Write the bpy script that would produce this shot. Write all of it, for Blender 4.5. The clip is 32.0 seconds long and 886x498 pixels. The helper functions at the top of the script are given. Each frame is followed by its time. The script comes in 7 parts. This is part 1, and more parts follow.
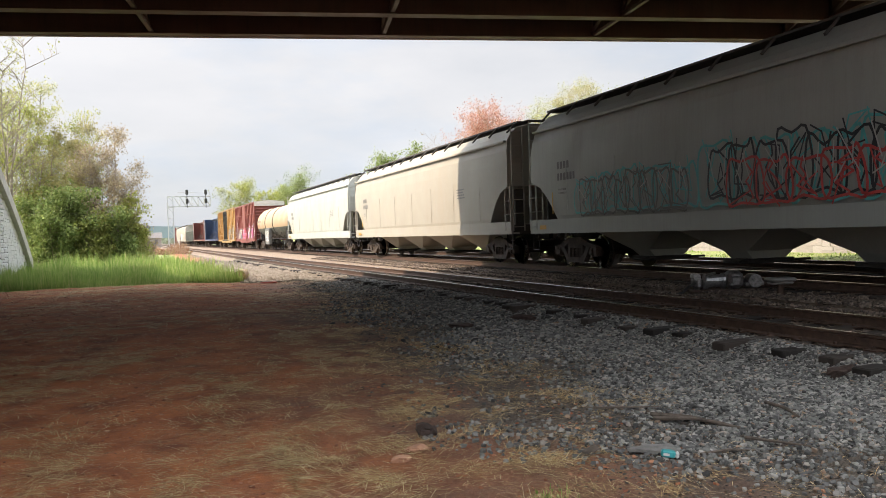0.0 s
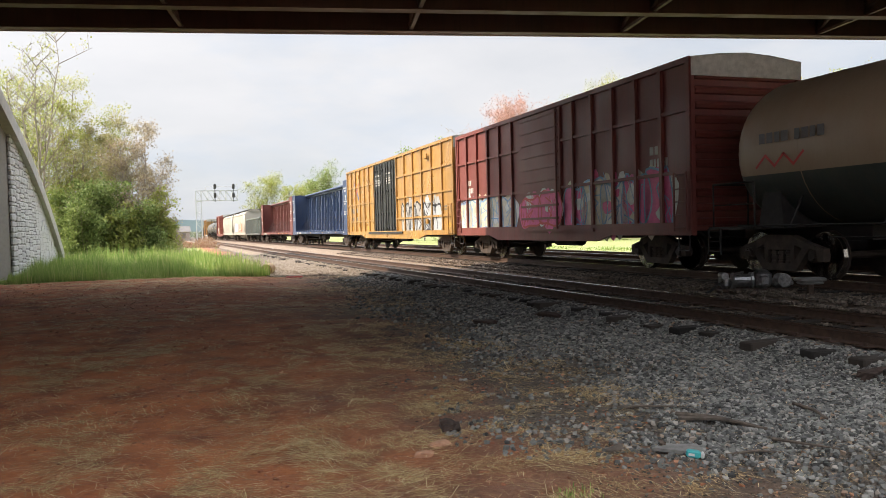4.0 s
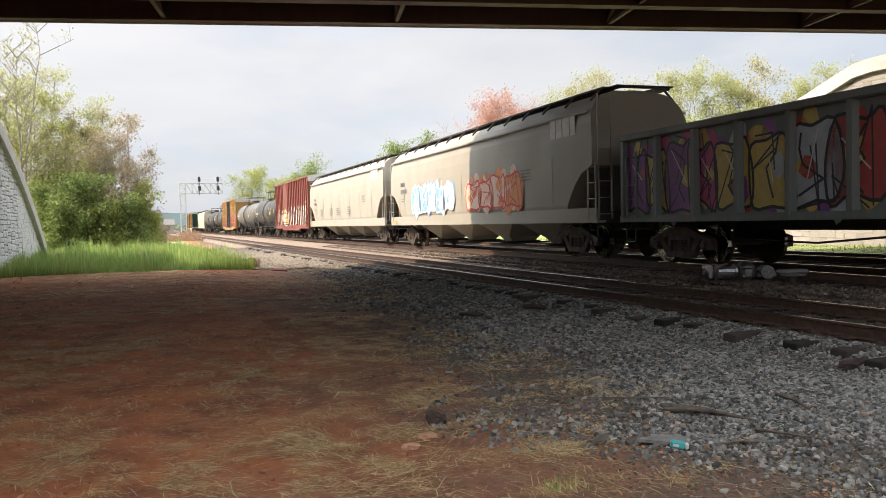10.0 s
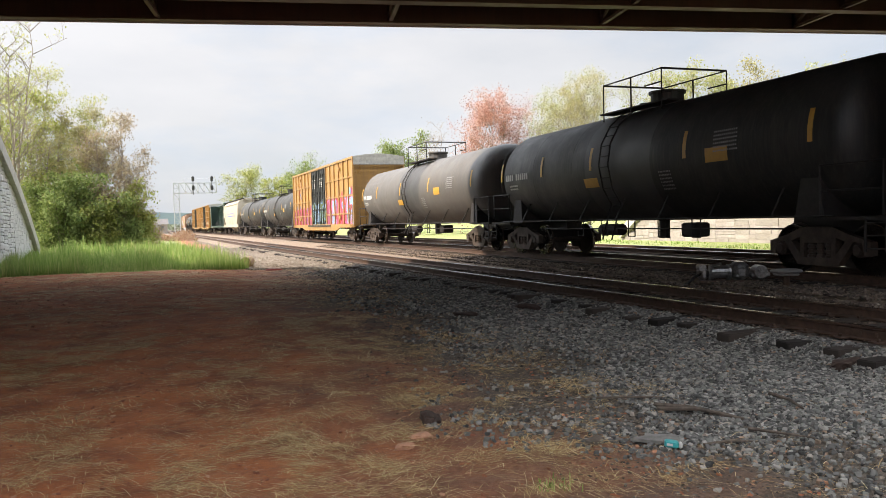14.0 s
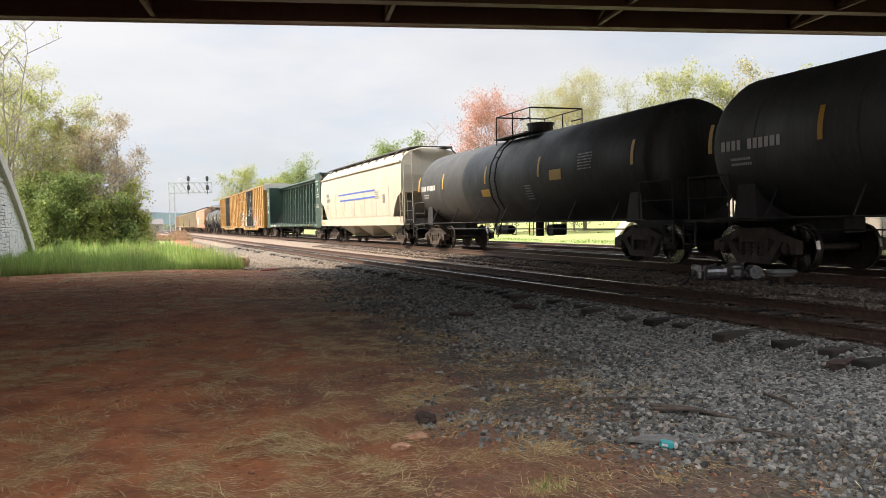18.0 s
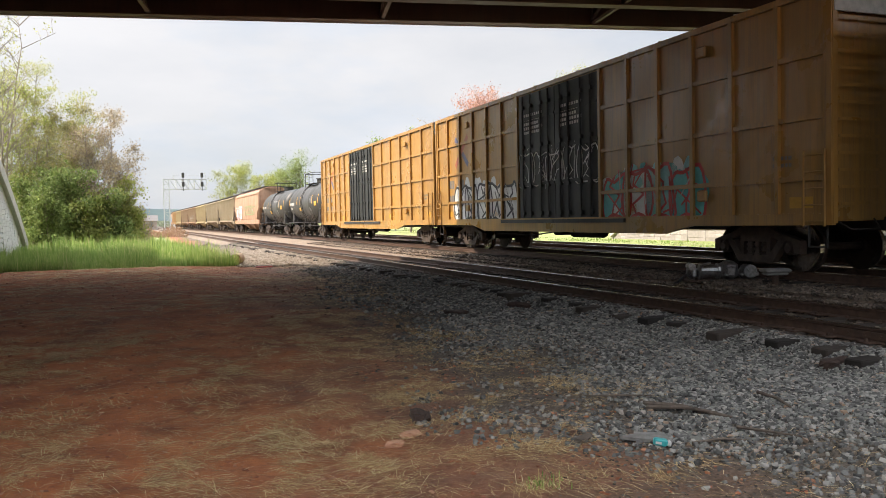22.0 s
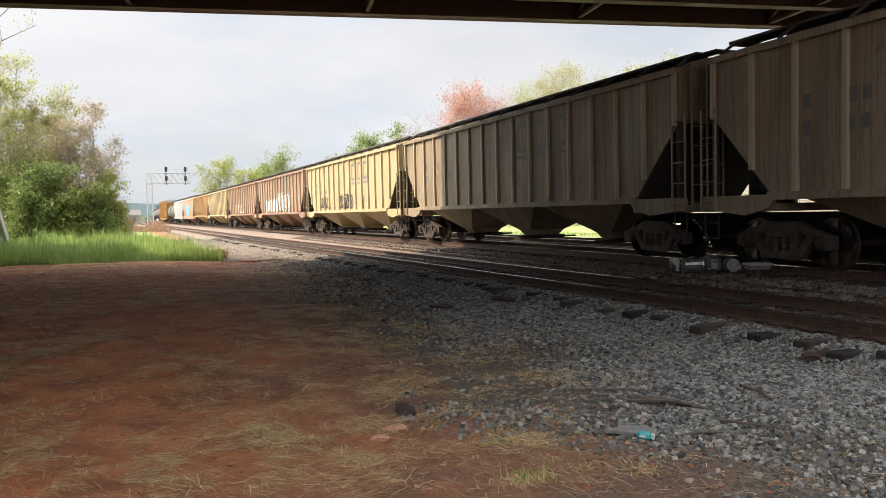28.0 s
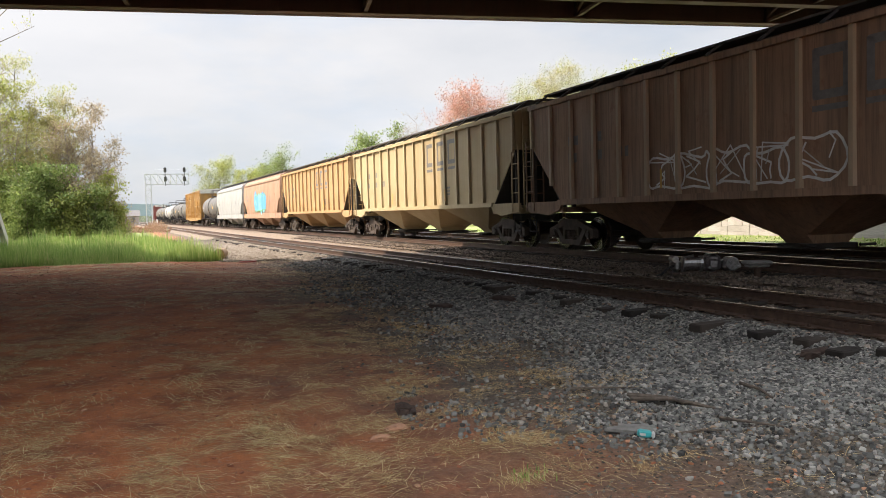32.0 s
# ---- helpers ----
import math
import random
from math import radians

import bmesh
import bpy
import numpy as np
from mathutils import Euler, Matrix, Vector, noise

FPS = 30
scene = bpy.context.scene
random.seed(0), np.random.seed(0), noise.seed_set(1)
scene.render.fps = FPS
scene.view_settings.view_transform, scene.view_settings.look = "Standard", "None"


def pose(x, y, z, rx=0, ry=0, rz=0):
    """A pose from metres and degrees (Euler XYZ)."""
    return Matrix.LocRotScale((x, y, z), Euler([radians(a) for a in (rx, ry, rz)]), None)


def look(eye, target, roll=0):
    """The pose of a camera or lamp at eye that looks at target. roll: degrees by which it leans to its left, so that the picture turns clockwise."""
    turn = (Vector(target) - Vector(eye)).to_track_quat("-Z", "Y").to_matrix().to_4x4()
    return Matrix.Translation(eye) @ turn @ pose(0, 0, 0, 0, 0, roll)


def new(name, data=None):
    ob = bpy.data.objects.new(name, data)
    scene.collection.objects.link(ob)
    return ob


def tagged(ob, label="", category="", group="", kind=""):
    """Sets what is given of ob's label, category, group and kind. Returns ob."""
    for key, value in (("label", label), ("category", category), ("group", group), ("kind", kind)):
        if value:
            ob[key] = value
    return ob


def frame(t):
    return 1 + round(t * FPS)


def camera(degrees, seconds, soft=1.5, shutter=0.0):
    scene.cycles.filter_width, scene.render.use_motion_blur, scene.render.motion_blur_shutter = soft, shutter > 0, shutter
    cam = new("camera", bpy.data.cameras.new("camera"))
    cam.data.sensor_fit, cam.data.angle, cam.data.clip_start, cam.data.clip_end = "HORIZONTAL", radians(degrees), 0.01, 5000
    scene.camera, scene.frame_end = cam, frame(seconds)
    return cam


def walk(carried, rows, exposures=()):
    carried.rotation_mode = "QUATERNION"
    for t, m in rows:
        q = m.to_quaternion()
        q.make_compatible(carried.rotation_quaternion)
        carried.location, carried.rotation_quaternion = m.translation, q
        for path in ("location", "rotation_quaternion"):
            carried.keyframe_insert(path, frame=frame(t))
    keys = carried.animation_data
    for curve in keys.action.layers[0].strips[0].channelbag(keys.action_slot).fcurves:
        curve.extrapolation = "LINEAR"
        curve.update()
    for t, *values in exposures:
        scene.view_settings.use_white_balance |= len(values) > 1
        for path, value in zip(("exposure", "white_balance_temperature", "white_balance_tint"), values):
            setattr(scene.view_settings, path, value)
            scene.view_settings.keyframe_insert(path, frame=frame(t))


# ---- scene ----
LENS = 58.50
cam = camera(LENS, 32.0, soft=0.8)
EYE = (0.0, 0.0, 1.16)
# seconds, then the turn in degrees
TURNS = [
    (0, 88.74, 2.00, -20.84), (0.5, 88.71, 1.95, -20.82), (1, 88.67, 1.94, -20.70), (1.5, 88.61, 1.77, -20.41),
    (2, 88.64, 1.50, -20.18), (2.5, 88.77, 1.34, -19.82), (3, 88.69, 1.47, -19.30), (3.5, 88.53, 1.48, -18.99),
    (5.5, 88.57, 1.26, -19.57), (6, 88.63, 1.13, -20.60), (6.5, 88.77, 1.04, -21.23), (7, 88.73, 1.08, -21.21),
    (7.5, 88.62, 1.08, -20.99), (8, 88.53, 1.12, -20.65), (8.5, 88.50, 1.29, -20.38), (9, 88.28, 1.60, -20.22),
    (9.5, 88.05, 1.62, -20.04), (10, 87.96, 1.55, -20.03), (10.5, 88.11, 1.61, -20.11), (11, 88.22, 1.59, -20.39),
    (11.5, 88.21, 1.41, -20.84), (12, 88.25, 1.22, -20.95), (12.5, 88.45, 1.24, -20.82), (13, 88.37, 1.38, -20.73),
    (13.5, 88.08, 1.43, -20.64), (14, 87.93, 1.53, -20.44), (14.5, 87.96, 1.61, -20.40), (16.5, 87.94, 1.51, -20.57),
    (17, 88.05, 1.50, -20.64), (17.5, 87.99, 1.47, -20.74), (18, 87.94, 1.45, -20.75), (18.5, 88.09, 1.57, -20.78),
    (19, 88.23, 1.53, -20.92), (19.5, 88.13, 1.41, -21.05), (20, 88.07, 1.17, -21.09), (20.5, 88.18, 1.14, -20.82),
    (21, 88.20, 1.18, -20.83), (21.5, 87.99, 1.22, -21.06), (22, 87.76, 1.22, -21.10), (22.5, 87.75, 1.21, -20.87),
    (23, 87.84, 1.23, -20.75), (23.5, 87.77, 1.15, -20.81), (24, 87.60, 1.13, -21.08), (24.5, 87.45, 1.33, -21.40),
    (25, 87.39, 1.38, -21.62), (25.5, 87.42, 1.22, -21.66), (27.5, 87.44, 1.35, -22.21), (28, 87.34, 1.21, -22.19),
    (28.5, 87.30, 1.31, -22.06), (29, 87.44, 1.41, -21.94), (29.5, 87.45, 1.44, -21.98), (30, 87.36, 1.41, -22.11),
    (30.5, 87.45, 1.41, -22.17), (31, 87.49, 1.48, -22.15), (31.5, 87.41, 1.45, -22.12), (32, 87.29, 1.47, -22.24),
    
]
walk(cam, [(t, pose(*EYE, rx, ry, rz)) for t, rx, ry, rz in TURNS], exposures=[(0.0, 1.0, 6800, 12), (32.0, 1.0, 6800, 12)])

# ---- light ----
SUN_ELEV, SUN_AZ = radians(42), radians(281)      # the sun stands to the left of the line, square to the rails
sun_dir = Vector((math.sin(SUN_AZ) * math.cos(SUN_ELEV), math.cos(SUN_AZ) * math.cos(SUN_ELEV), math.sin(SUN_ELEV)))
sun = new("sun", bpy.data.lights.new("sun", "SUN"))
sun.data.energy, sun.data.angle, sun.data.color = 3.8, radians(0.6), (1.0, 0.86, 0.69)
sun.matrix_world = look(sun_dir * 100, (0, 0, 0))


def make_world():
    w = bpy.data.worlds.new("sky")
    w.use_nodes = True
    scene.world = w
    nt = w.node_tree
    nt.nodes.clear()
    N, L = nt.nodes.new, nt.links.new
    out, bg, sky = N("ShaderNodeOutputWorld"), N("ShaderNodeBackground"), N("ShaderNodeTexSky")
    sky.sky_type, sky.sun_disc, sky.sun_elevation, sky.sun_rotation = "NISHITA", False, SUN_ELEV, SUN_AZ
    sky.air_density, sky.dust_density, sky.ozone_density = 1.0, 2.0, 1.0
    tc, mp, nz, ramp, mix = N("ShaderNodeTexCoord"), N("ShaderNodeMapping"), N("ShaderNodeTexNoise"), N("ShaderNodeValToRGB"), N("ShaderNodeMix")
    mp.inputs["Scale"].default_value = (1.0, 1.0, 3.0)
    nz.inputs["Scale"].default_value, nz.inputs["Detail"].default_value, nz.inputs["Roughness"].default_value = 2.2, 6.0, 0.55
    ramp.color_ramp.elements[0].position, ramp.color_ramp.elements[1].position = 0.30, 0.62
    ramp.color_ramp.elements[0].color, ramp.color_ramp.elements[1].color = (0.70,) * 3 + (1,), (0.98,) * 3 + (1,)
    mix.data_type = "RGBA"
    # thin cloud glows where it lies towards the sun
    dot, half, power, gain, cloud = N("ShaderNodeVectorMath"), N("ShaderNodeMath"), N("ShaderNodeMath"), N("ShaderNodeMath"), N("ShaderNodeVectorMath")
    dot.operation, half.operation, power.operation, gain.operation, cloud.operation = "DOT_PRODUCT", "MULTIPLY_ADD", "POWER", "MULTIPLY_ADD", "SCALE"
    dot.inputs[1].default_value = sun_dir
    half.inputs[1].default_value, half.inputs[2].default_value = 0.5, 0.5
    power.inputs[1].default_value = 10.0
    gain.inputs[1].default_value, gain.inputs[2].default_value = 2.3, 0.96
    soft, veil, tone = N("ShaderNodeTexNoise"), N("ShaderNodeValToRGB"), N("ShaderNodeMix")
    soft.inputs["Scale"].default_value, soft.inputs["Detail"].default_value, soft.inputs["Roughness"].default_value = 1.7, 7.0, 0.6
    veil.color_ramp.elements[0].position, veil.color_ramp.elements[1].position = 0.40, 0.60
    tone.data_type = "RGBA"
    tone.inputs["A"].default_value, tone.inputs["B"].default_value = CLOUD_THIN, CLOUD
    L(mp.outputs["Vector"], soft.inputs["Vector"])
    L(soft.outputs["Fac"], veil.inputs["Fac"])
    L(veil.outputs["Color"], tone.inputs["Factor"])
    L(tone.outputs["Result"], cloud.inputs[0])
    # a veiled sky is brighter overhead than at the horizon
    part_z, climb, both = N("ShaderNodeSeparateXYZ"), N("ShaderNodeMapRange"), N("ShaderNodeMath")
    both.operation = "MULTIPLY"
    for key, value in (("From Min", 0.26), ("From Max", 1.0), ("To Min", 1.0), ("To Max", 3.9)):
        climb.inputs[key].default_value = value
    L(tc.outputs["Generated"], part_z.inputs[0])
    L(part_z.outputs["Z"], climb.inputs["Value"])
    L(climb.outputs[0], both.inputs[1])
    L(tc.outputs["Generated"], dot.inputs[0])
    L(dot.outputs["Value"], half.inputs[0])
    L(half.outputs[0], power.inputs[0])
    L(power.outputs[0], gain.inputs[0])
    L(gain.outputs[0], both.inputs[0])
    L(both.outputs[0], cloud.inputs["Scale"])
    L(cloud.outputs["Vector"], mix.inputs["B"])
    L(tc.outputs["Generated"], mp.inputs["Vector"])
    L(mp.outputs["Vector"], nz.inputs["Vector"])
    L(nz.outputs["Fac"], ramp.inputs["Fac"])
    L(ramp.outputs["Color"], mix.inputs["Factor"])
    L(sky.outputs["Color"], mix.inputs["A"])
    L(mix.outputs["Result"], bg.inputs["Color"])
    bg.inputs["Strength"].default_value = 0.056
    L(bg.outputs["Background"], out.inputs["Surface"])


CLOUD, CLOUD_THIN = (8.2, 8.5, 9.0, 1), (6.5, 7.6, 9.1, 1)
make_world()

# ---- materials ----
MATS = {}


def nodes_of(name):
    m = bpy.data.materials.new(name)
    m.use_nodes = True
    nt = m.node_tree
    return m, nt, nt.nodes["Principled BSDF"]


def noise_node(nt, scale, detail=4.0, rough=0.6, stretch=None, coords="Object"):
    tc, nz = nt.nodes.new("ShaderNodeTexCoord"), nt.nodes.new("ShaderNodeTexNoise")
    nz.inputs["Scale"].default_value, nz.inputs["Detail"].default_value, nz.inputs["Roughness"].default_value = scale, detail, rough
    src = tc.outputs[coords]
    if stretch:
        mp = nt.nodes.new("ShaderNodeMapping")
        mp.inputs["Scale"].default_value = stretch
        nt.links.new(src, mp.inputs["Vector"])
        src = mp.outputs["Vector"]
    nt.links.new(src, nz.inputs["Vector"])
    return nz.outputs["Fac"]


def ramp_node(nt, fac, stops):
    r = nt.nodes.new("ShaderNodeValToRGB")
    e = r.color_ramp.elements
    while len(e) < len(stops):
        e.new(0.5)
    for el, (p, c) in zip(e, stops):
        el.position = p
        el.color = (*c, 1) if len(c) == 3 else c
    nt.links.new(fac, r.inputs["Fac"])
    return r.outputs["Color"]


def mix_node(nt, fac, a, b, mode="MIX"):
    m = nt.nodes.new("ShaderNodeMix")
    m.data_type, m.blend_type = "RGBA", mode
    for sock, v in ((m.inputs["Factor"], fac), (m.inputs["A"], a), (m.inputs["B"], b)):
        if isinstance(v, (int, float)):
            sock.default_value = v
        elif isinstance(v, tuple):
            sock.default_value = (*v, 1) if len(v) == 3 else v
        else:
            nt.links.new(v, sock)
    return m.outputs["Result"]


def bump_node(nt, bsdf, height, strength=0.4, distance=0.01):
    b = nt.nodes.new("ShaderNodeBump")
    b.inputs["Strength"].default_value, b.inputs["Distance"].default_value = strength, distance
    nt.links.new(height, b.inputs["Height"])
    nt.links.new(b.outputs["Normal"], bsdf.inputs["Normal"])


def paint(name, colour, dirt=(0.16, 0.12, 0.09), amount=0.35, rough=0.5, metal=0.0, streak=True, rust=0.0, dent=0.0):
    """Weathered paint on steel: streaks down the side, blotches, fine grain, and rust spots."""
    if name in MATS:
        return MATS[name]
    m, nt, b = nodes_of(name)
    st = noise_node(nt, 1.0, 6.0, 0.65, (2.2, 2.2, 0.18) if streak else (1.5, 1.5, 1.5))
    bl = noise_node(nt, 0.8, 5.0, 0.6)
    fi = noise_node(nt, 22.0, 3.0, 0.7)
    f1 = ramp_node(nt, st, [(0.42, (0, 0, 0)), (0.78, (amount,) * 3)])
    f2 = ramp_node(nt, bl, [(0.40, (0, 0, 0)), (0.80, (amount * 0.8,) * 3)])
    c = mix_node(nt, f1, colour, dirt)
    c = mix_node(nt, f2, c, tuple(0.6 * q + 0.4 * d for q, d in zip(colour, dirt)))
    c = mix_node(nt, ramp_node(nt, fi, [(0.3, (0, 0, 0)), (0.8, (0.22,) * 3)]), c, tuple(0.72 * q for q in colour))
    drip = noise_node(nt, 1.0, 5.0, 0.7, (13, 13, 0.45))
    c = mix_node(nt, ramp_node(nt, drip, [(0.48, (0, 0, 0)), (0.72, (amount * 0.8,) * 3)]), c, dirt)
    if rust:
        ru = noise_node(nt, 3.1, 8.0, 0.72, (1, 1, 0.6))
        c = mix_node(nt, ramp_node(nt, ru, [(0.62 - 0.2 * rust, (0, 0, 0)), (0.75 - 0.12 * rust, (0.85,) * 3)]), c, (0.19, 0.085, 0.045))
    nt.links.new(c, b.inputs["Base Color"])
    nt.links.new(ramp_node(nt, bl, [(0.3, (rough - 0.1,) * 3), (0.8, (min(1, rough + 0.25),) * 3)]), b.inputs["Roughness"])
    b.inputs["Metallic"].default_value = metal
    if dent:
        # the sheet waves in and out between its posts
        bump_node(nt, b, noise_node(nt, 1.7, 1.5, 0.5), dent, 0.06)
    else:
        bump_node(nt, b, st, 0.12, 0.01)
    MATS[name] = m
    return m


def plain(name, colour, rough=0.6, metal=0.0, vary=0.25, scale=6.0):
    if name in MATS:
        return MATS[name]
    m, nt, b = nodes_of(name)
    nz = noise_node(nt, scale, 5.0, 0.65)
    c = mix_node(nt, ramp_node(nt, nz, [(0.3, (0, 0, 0)), (0.75, (1, 1, 1))]), tuple(q * (1 - vary) for q in colour), tuple(min(1, q * (1 + vary)) for q in colour))
    nt.links.new(c, b.inputs["Base Color"])
    b.inputs["Roughness"].default_value, b.inputs["Metallic"].default_value = rough, metal
    bump_node(nt, b, nz, 0.2, 0.008)
    MATS[name] = m
    return m


def random_mat(name, stops, rough=0.9, island=True, grain=30.0):
    """Colour that differs from piece to piece."""
    m, nt, b = nodes_of(name)
    if island:
        g = nt.nodes.new("ShaderNodeNewGeometry")
        src = g.outputs["Random Per Island"]
    else:
        g = nt.nodes.new("ShaderNodeObjectInfo")
        src = g.outputs["Random"]
    c = ramp_node(nt, src, stops)
    nz = noise_node(nt, grain, 4.0, 0.7)
    c = mix_node(nt, ramp_node(nt, nz, [(0.25, (0.35,) * 3), (0.7, (0, 0, 0))]), c, (0.03, 0.028, 0.026))
    nt.links.new(c, b.inputs["Base Color"])
    b.inputs["Roughness"].default_value = rough
    MATS[name] = m
    return m


def ground_mat():
    """Red clay, straw-coloured litter and grey crushed stone towards the line, grass beyond."""
    m, nt, b = nodes_of("ground_soil")
    N, L = nt.nodes.new, nt.links.new
    tc, sep = N("ShaderNodeTexCoord"), N("ShaderNodeSeparateXYZ")
    L(tc.outputs["Object"], sep.inputs["Vector"])
    big, mid, fine = noise_node(nt, 0.35, 5, 0.6), noise_node(nt, 1.7, 6, 0.65), noise_node(nt, 26, 4, 0.75)
    clay = ramp_node(nt, mid, [(0.30, (0.17, 0.052, 0.020)), (0.5, (0.41, 0.130, 0.043)), (0.62, (0.52, 0.170, 0.055)), (0.8, (0.60, 0.25, 0.10))])
    clay = mix_node(nt, ramp_node(nt, fine, [(0.35, (0.5,) * 3), (0.65, (0, 0, 0))]), clay, (0.20, 0.075, 0.042))
    dark = mix_node(nt, ramp_node(nt, fine, [(0.3, (0, 0, 0)), (0.7, (1, 1, 1))]), (0.05, 0.04, 0.031), (0.17, 0.135, 0.102))
    # share of stone by the way across, broken up by noise
    a = N("ShaderNodeMath"); a.operation = "MULTIPLY_ADD"
    lim = N("ShaderNodeMath"); lim.operation = "MINIMUM"
    L(sep.outputs["Y"], lim.inputs[0]); lim.inputs[1].default_value = 28.0
    L(lim.outputs[0], a.inputs[0]); a.inputs[1].default_value = -0.105; a.inputs[2].default_value = 0.0
    s = N("ShaderNodeMath"); s.operation = "ADD"
    L(sep.outputs["X"], s.inputs[0]); L(a.outputs[0], s.inputs[1])
    n1 = N("ShaderNodeMath"); n1.operation = "MULTIPLY_ADD"
    L(big, n1.inputs[0]); n1.inputs[1].default_value = 5.0
    L(s.outputs[0], n1.inputs[2])
    fac = N("ShaderNodeMapRange")
    L(n1.outputs[0], fac.inputs["Value"])
    fac.inputs["From Min"].default_value, fac.inputs["From Max"].default_value = 2.4, 5.0
    c = mix_node(nt, fac.outputs["Result"], clay, dark)
    leaf = ramp_node(nt, noise_node(nt, 5.0, 6, 0.7), [(0.3, (0.16, 0.19, 0.06)), (0.7, (0.30, 0.33, 0.12))])
    g = N("ShaderNodeMapRange")
    L(sep.outputs["Y"], g.inputs["Value"])
    g.inputs["From Min"].default_value, g.inputs["From Max"].default_value = 29.0, 31.0
    gx = N("ShaderNodeMapRange")
    L(sep.outputs["X"], gx.inputs["Value"])
    gx.inputs["From Min"].default_value, gx.inputs["From Max"].default_value = 3.6, 2.6
    gm = N("ShaderNodeMath"); gm.operation = "MULTIPLY"
    L(g.outputs["Result"], gm.inputs[0]); L(gx.outputs["Result"], gm.inputs[1])
    gr = N("ShaderNodeMapRange")
    L(sep.outputs["X"], gr.inputs["Value"])
    gr.inputs["From Min"].default_value, gr.inputs["From Max"].default_value = 19.6, 20.4
    gs = N("ShaderNodeMath"); gs.operation = "MAXIMUM"
    L(gm.outputs[0], gs.inputs[0]); L(gr.outputs["Result"], gs.inputs[1])
    c = mix_node(nt, gs.outputs[0], c, leaf)
    L(c, b.inputs["Base Color"])
    b.inputs["Roughness"].default_value = 0.95
    bump_node(nt, b, fine, 1.0, 0.05)
    return m


STEEL = plain("rail_side_rust", (0.075, 0.043, 0.029), 0.75, 0.2, 0.4, 9)
RAILTOP = plain("rail_head_polished", (0.55, 0.54, 0.52), 0.22, 1.0, 0.12, 14)
TIE = random_mat("tie_timber", [(0.0, (0.011, 0.008, 0.006)), (0.6, (0.026, 0.018, 0.013)), (1.0, (0.055, 0.040, 0.03))], 0.9, False)
STONE = random_mat("crushed_stone", [(0.0, (0.038, 0.036, 0.033)), (0.35, (0.115, 0.112, 0.104)), (0.72, (0.205, 0.20, 0.183)), (0.95, (0.35, 0.33, 0.29)), (1.0, (0.27, 0.17, 0.11))], 0.95)
BALLAST_STONE = random_mat("ballast_stone", [(0.0, (0.04, 0.03, 0.024)), (0.5, (0.12, 0.09, 0.068)), (1.0, (0.24, 0.185, 0.145))], 0.95)
BALLAST = plain("ballast_bed", (0.19, 0.14, 0.10), 0.95, 0, 0.6, 16)
STRAW = random_mat("straw_blades", [(0.0, (0.14, 0.07, 0.025)), (0.3, (0.36, 0.215, 0.085)), (0.7, (0.64, 0.44, 0.19)), (1.0, (0.95, 0.76, 0.44))], 0.85)
GIRDER = paint("girder_brown_steel", (0.085, 0.036, 0.028), (0.03, 0.02, 0.018), 0.5, 0.65)
CONCRETE = plain("concrete", (0.44, 0.42, 0.39), 0.9, 0, 0.18, 3)
PANEL = random_mat("stone_face_panel", [(0.0, (0.28, 0.255, 0.225)), (0.5, (0.325, 0.295, 0.265)), (1.0, (0.37, 0.34, 0.305))], 0.95, False, 7.0)
PANEL_REST = random_mat("stone_face_panel_rest", [(0.0, (0.28, 0.255, 0.225)), (0.5, (0.325, 0.295, 0.265)), (1.0, (0.37, 0.34, 0.305))], 0.95, True, 7.0)
PANEL_GREY = random_mat("block_face_grey", [(0.0, (0.52, 0.51, 0.50)), (0.5, (0.62, 0.61, 0.60)), (1.0, (0.70, 0.69, 0.68))], 0.95, False, 7.0)
JOINT = plain("panel_joint", (0.22, 0.20, 0.175), 0.95, 0, 0.2, 8)
GROUND = ground_mat()
BLACKSTEEL = plain("running_gear_black", (0.022, 0.019, 0.018), 0.7, 0.1, 0.4, 7)
GEAR = plain("running_gear_dusty", (0.06, 0.044, 0.034), 0.8, 0.1, 0.5, 5)
WHEEL = plain("wheel_steel", (0.05, 0.036, 0.03), 0.6, 0.5, 0.35, 9)
TREAD = plain("wheel_tread", (0.45, 0.43, 0.41), 0.25, 1.0, 0.1, 20)
GALV = plain("galvanised_steel", (0.50, 0.52, 0.54), 0.5, 0.4, 0.15, 4)
WHITEPAINT = plain("white_lettering", (0.50, 0.49, 0.46), 0.6, 0, 0.1, 8)
DARKPAINT = plain("dark_lettering", (0.15, 0.145, 0.14), 0.6, 0, 0.2, 8)
YELLOW = plain("yellow_reflector", (0.50, 0.27, 0.03), 0.45, 0, 0.12, 8)
BARK = plain("bark", (0.26, 0.22, 0.18), 0.95, 0, 0.35, 4)


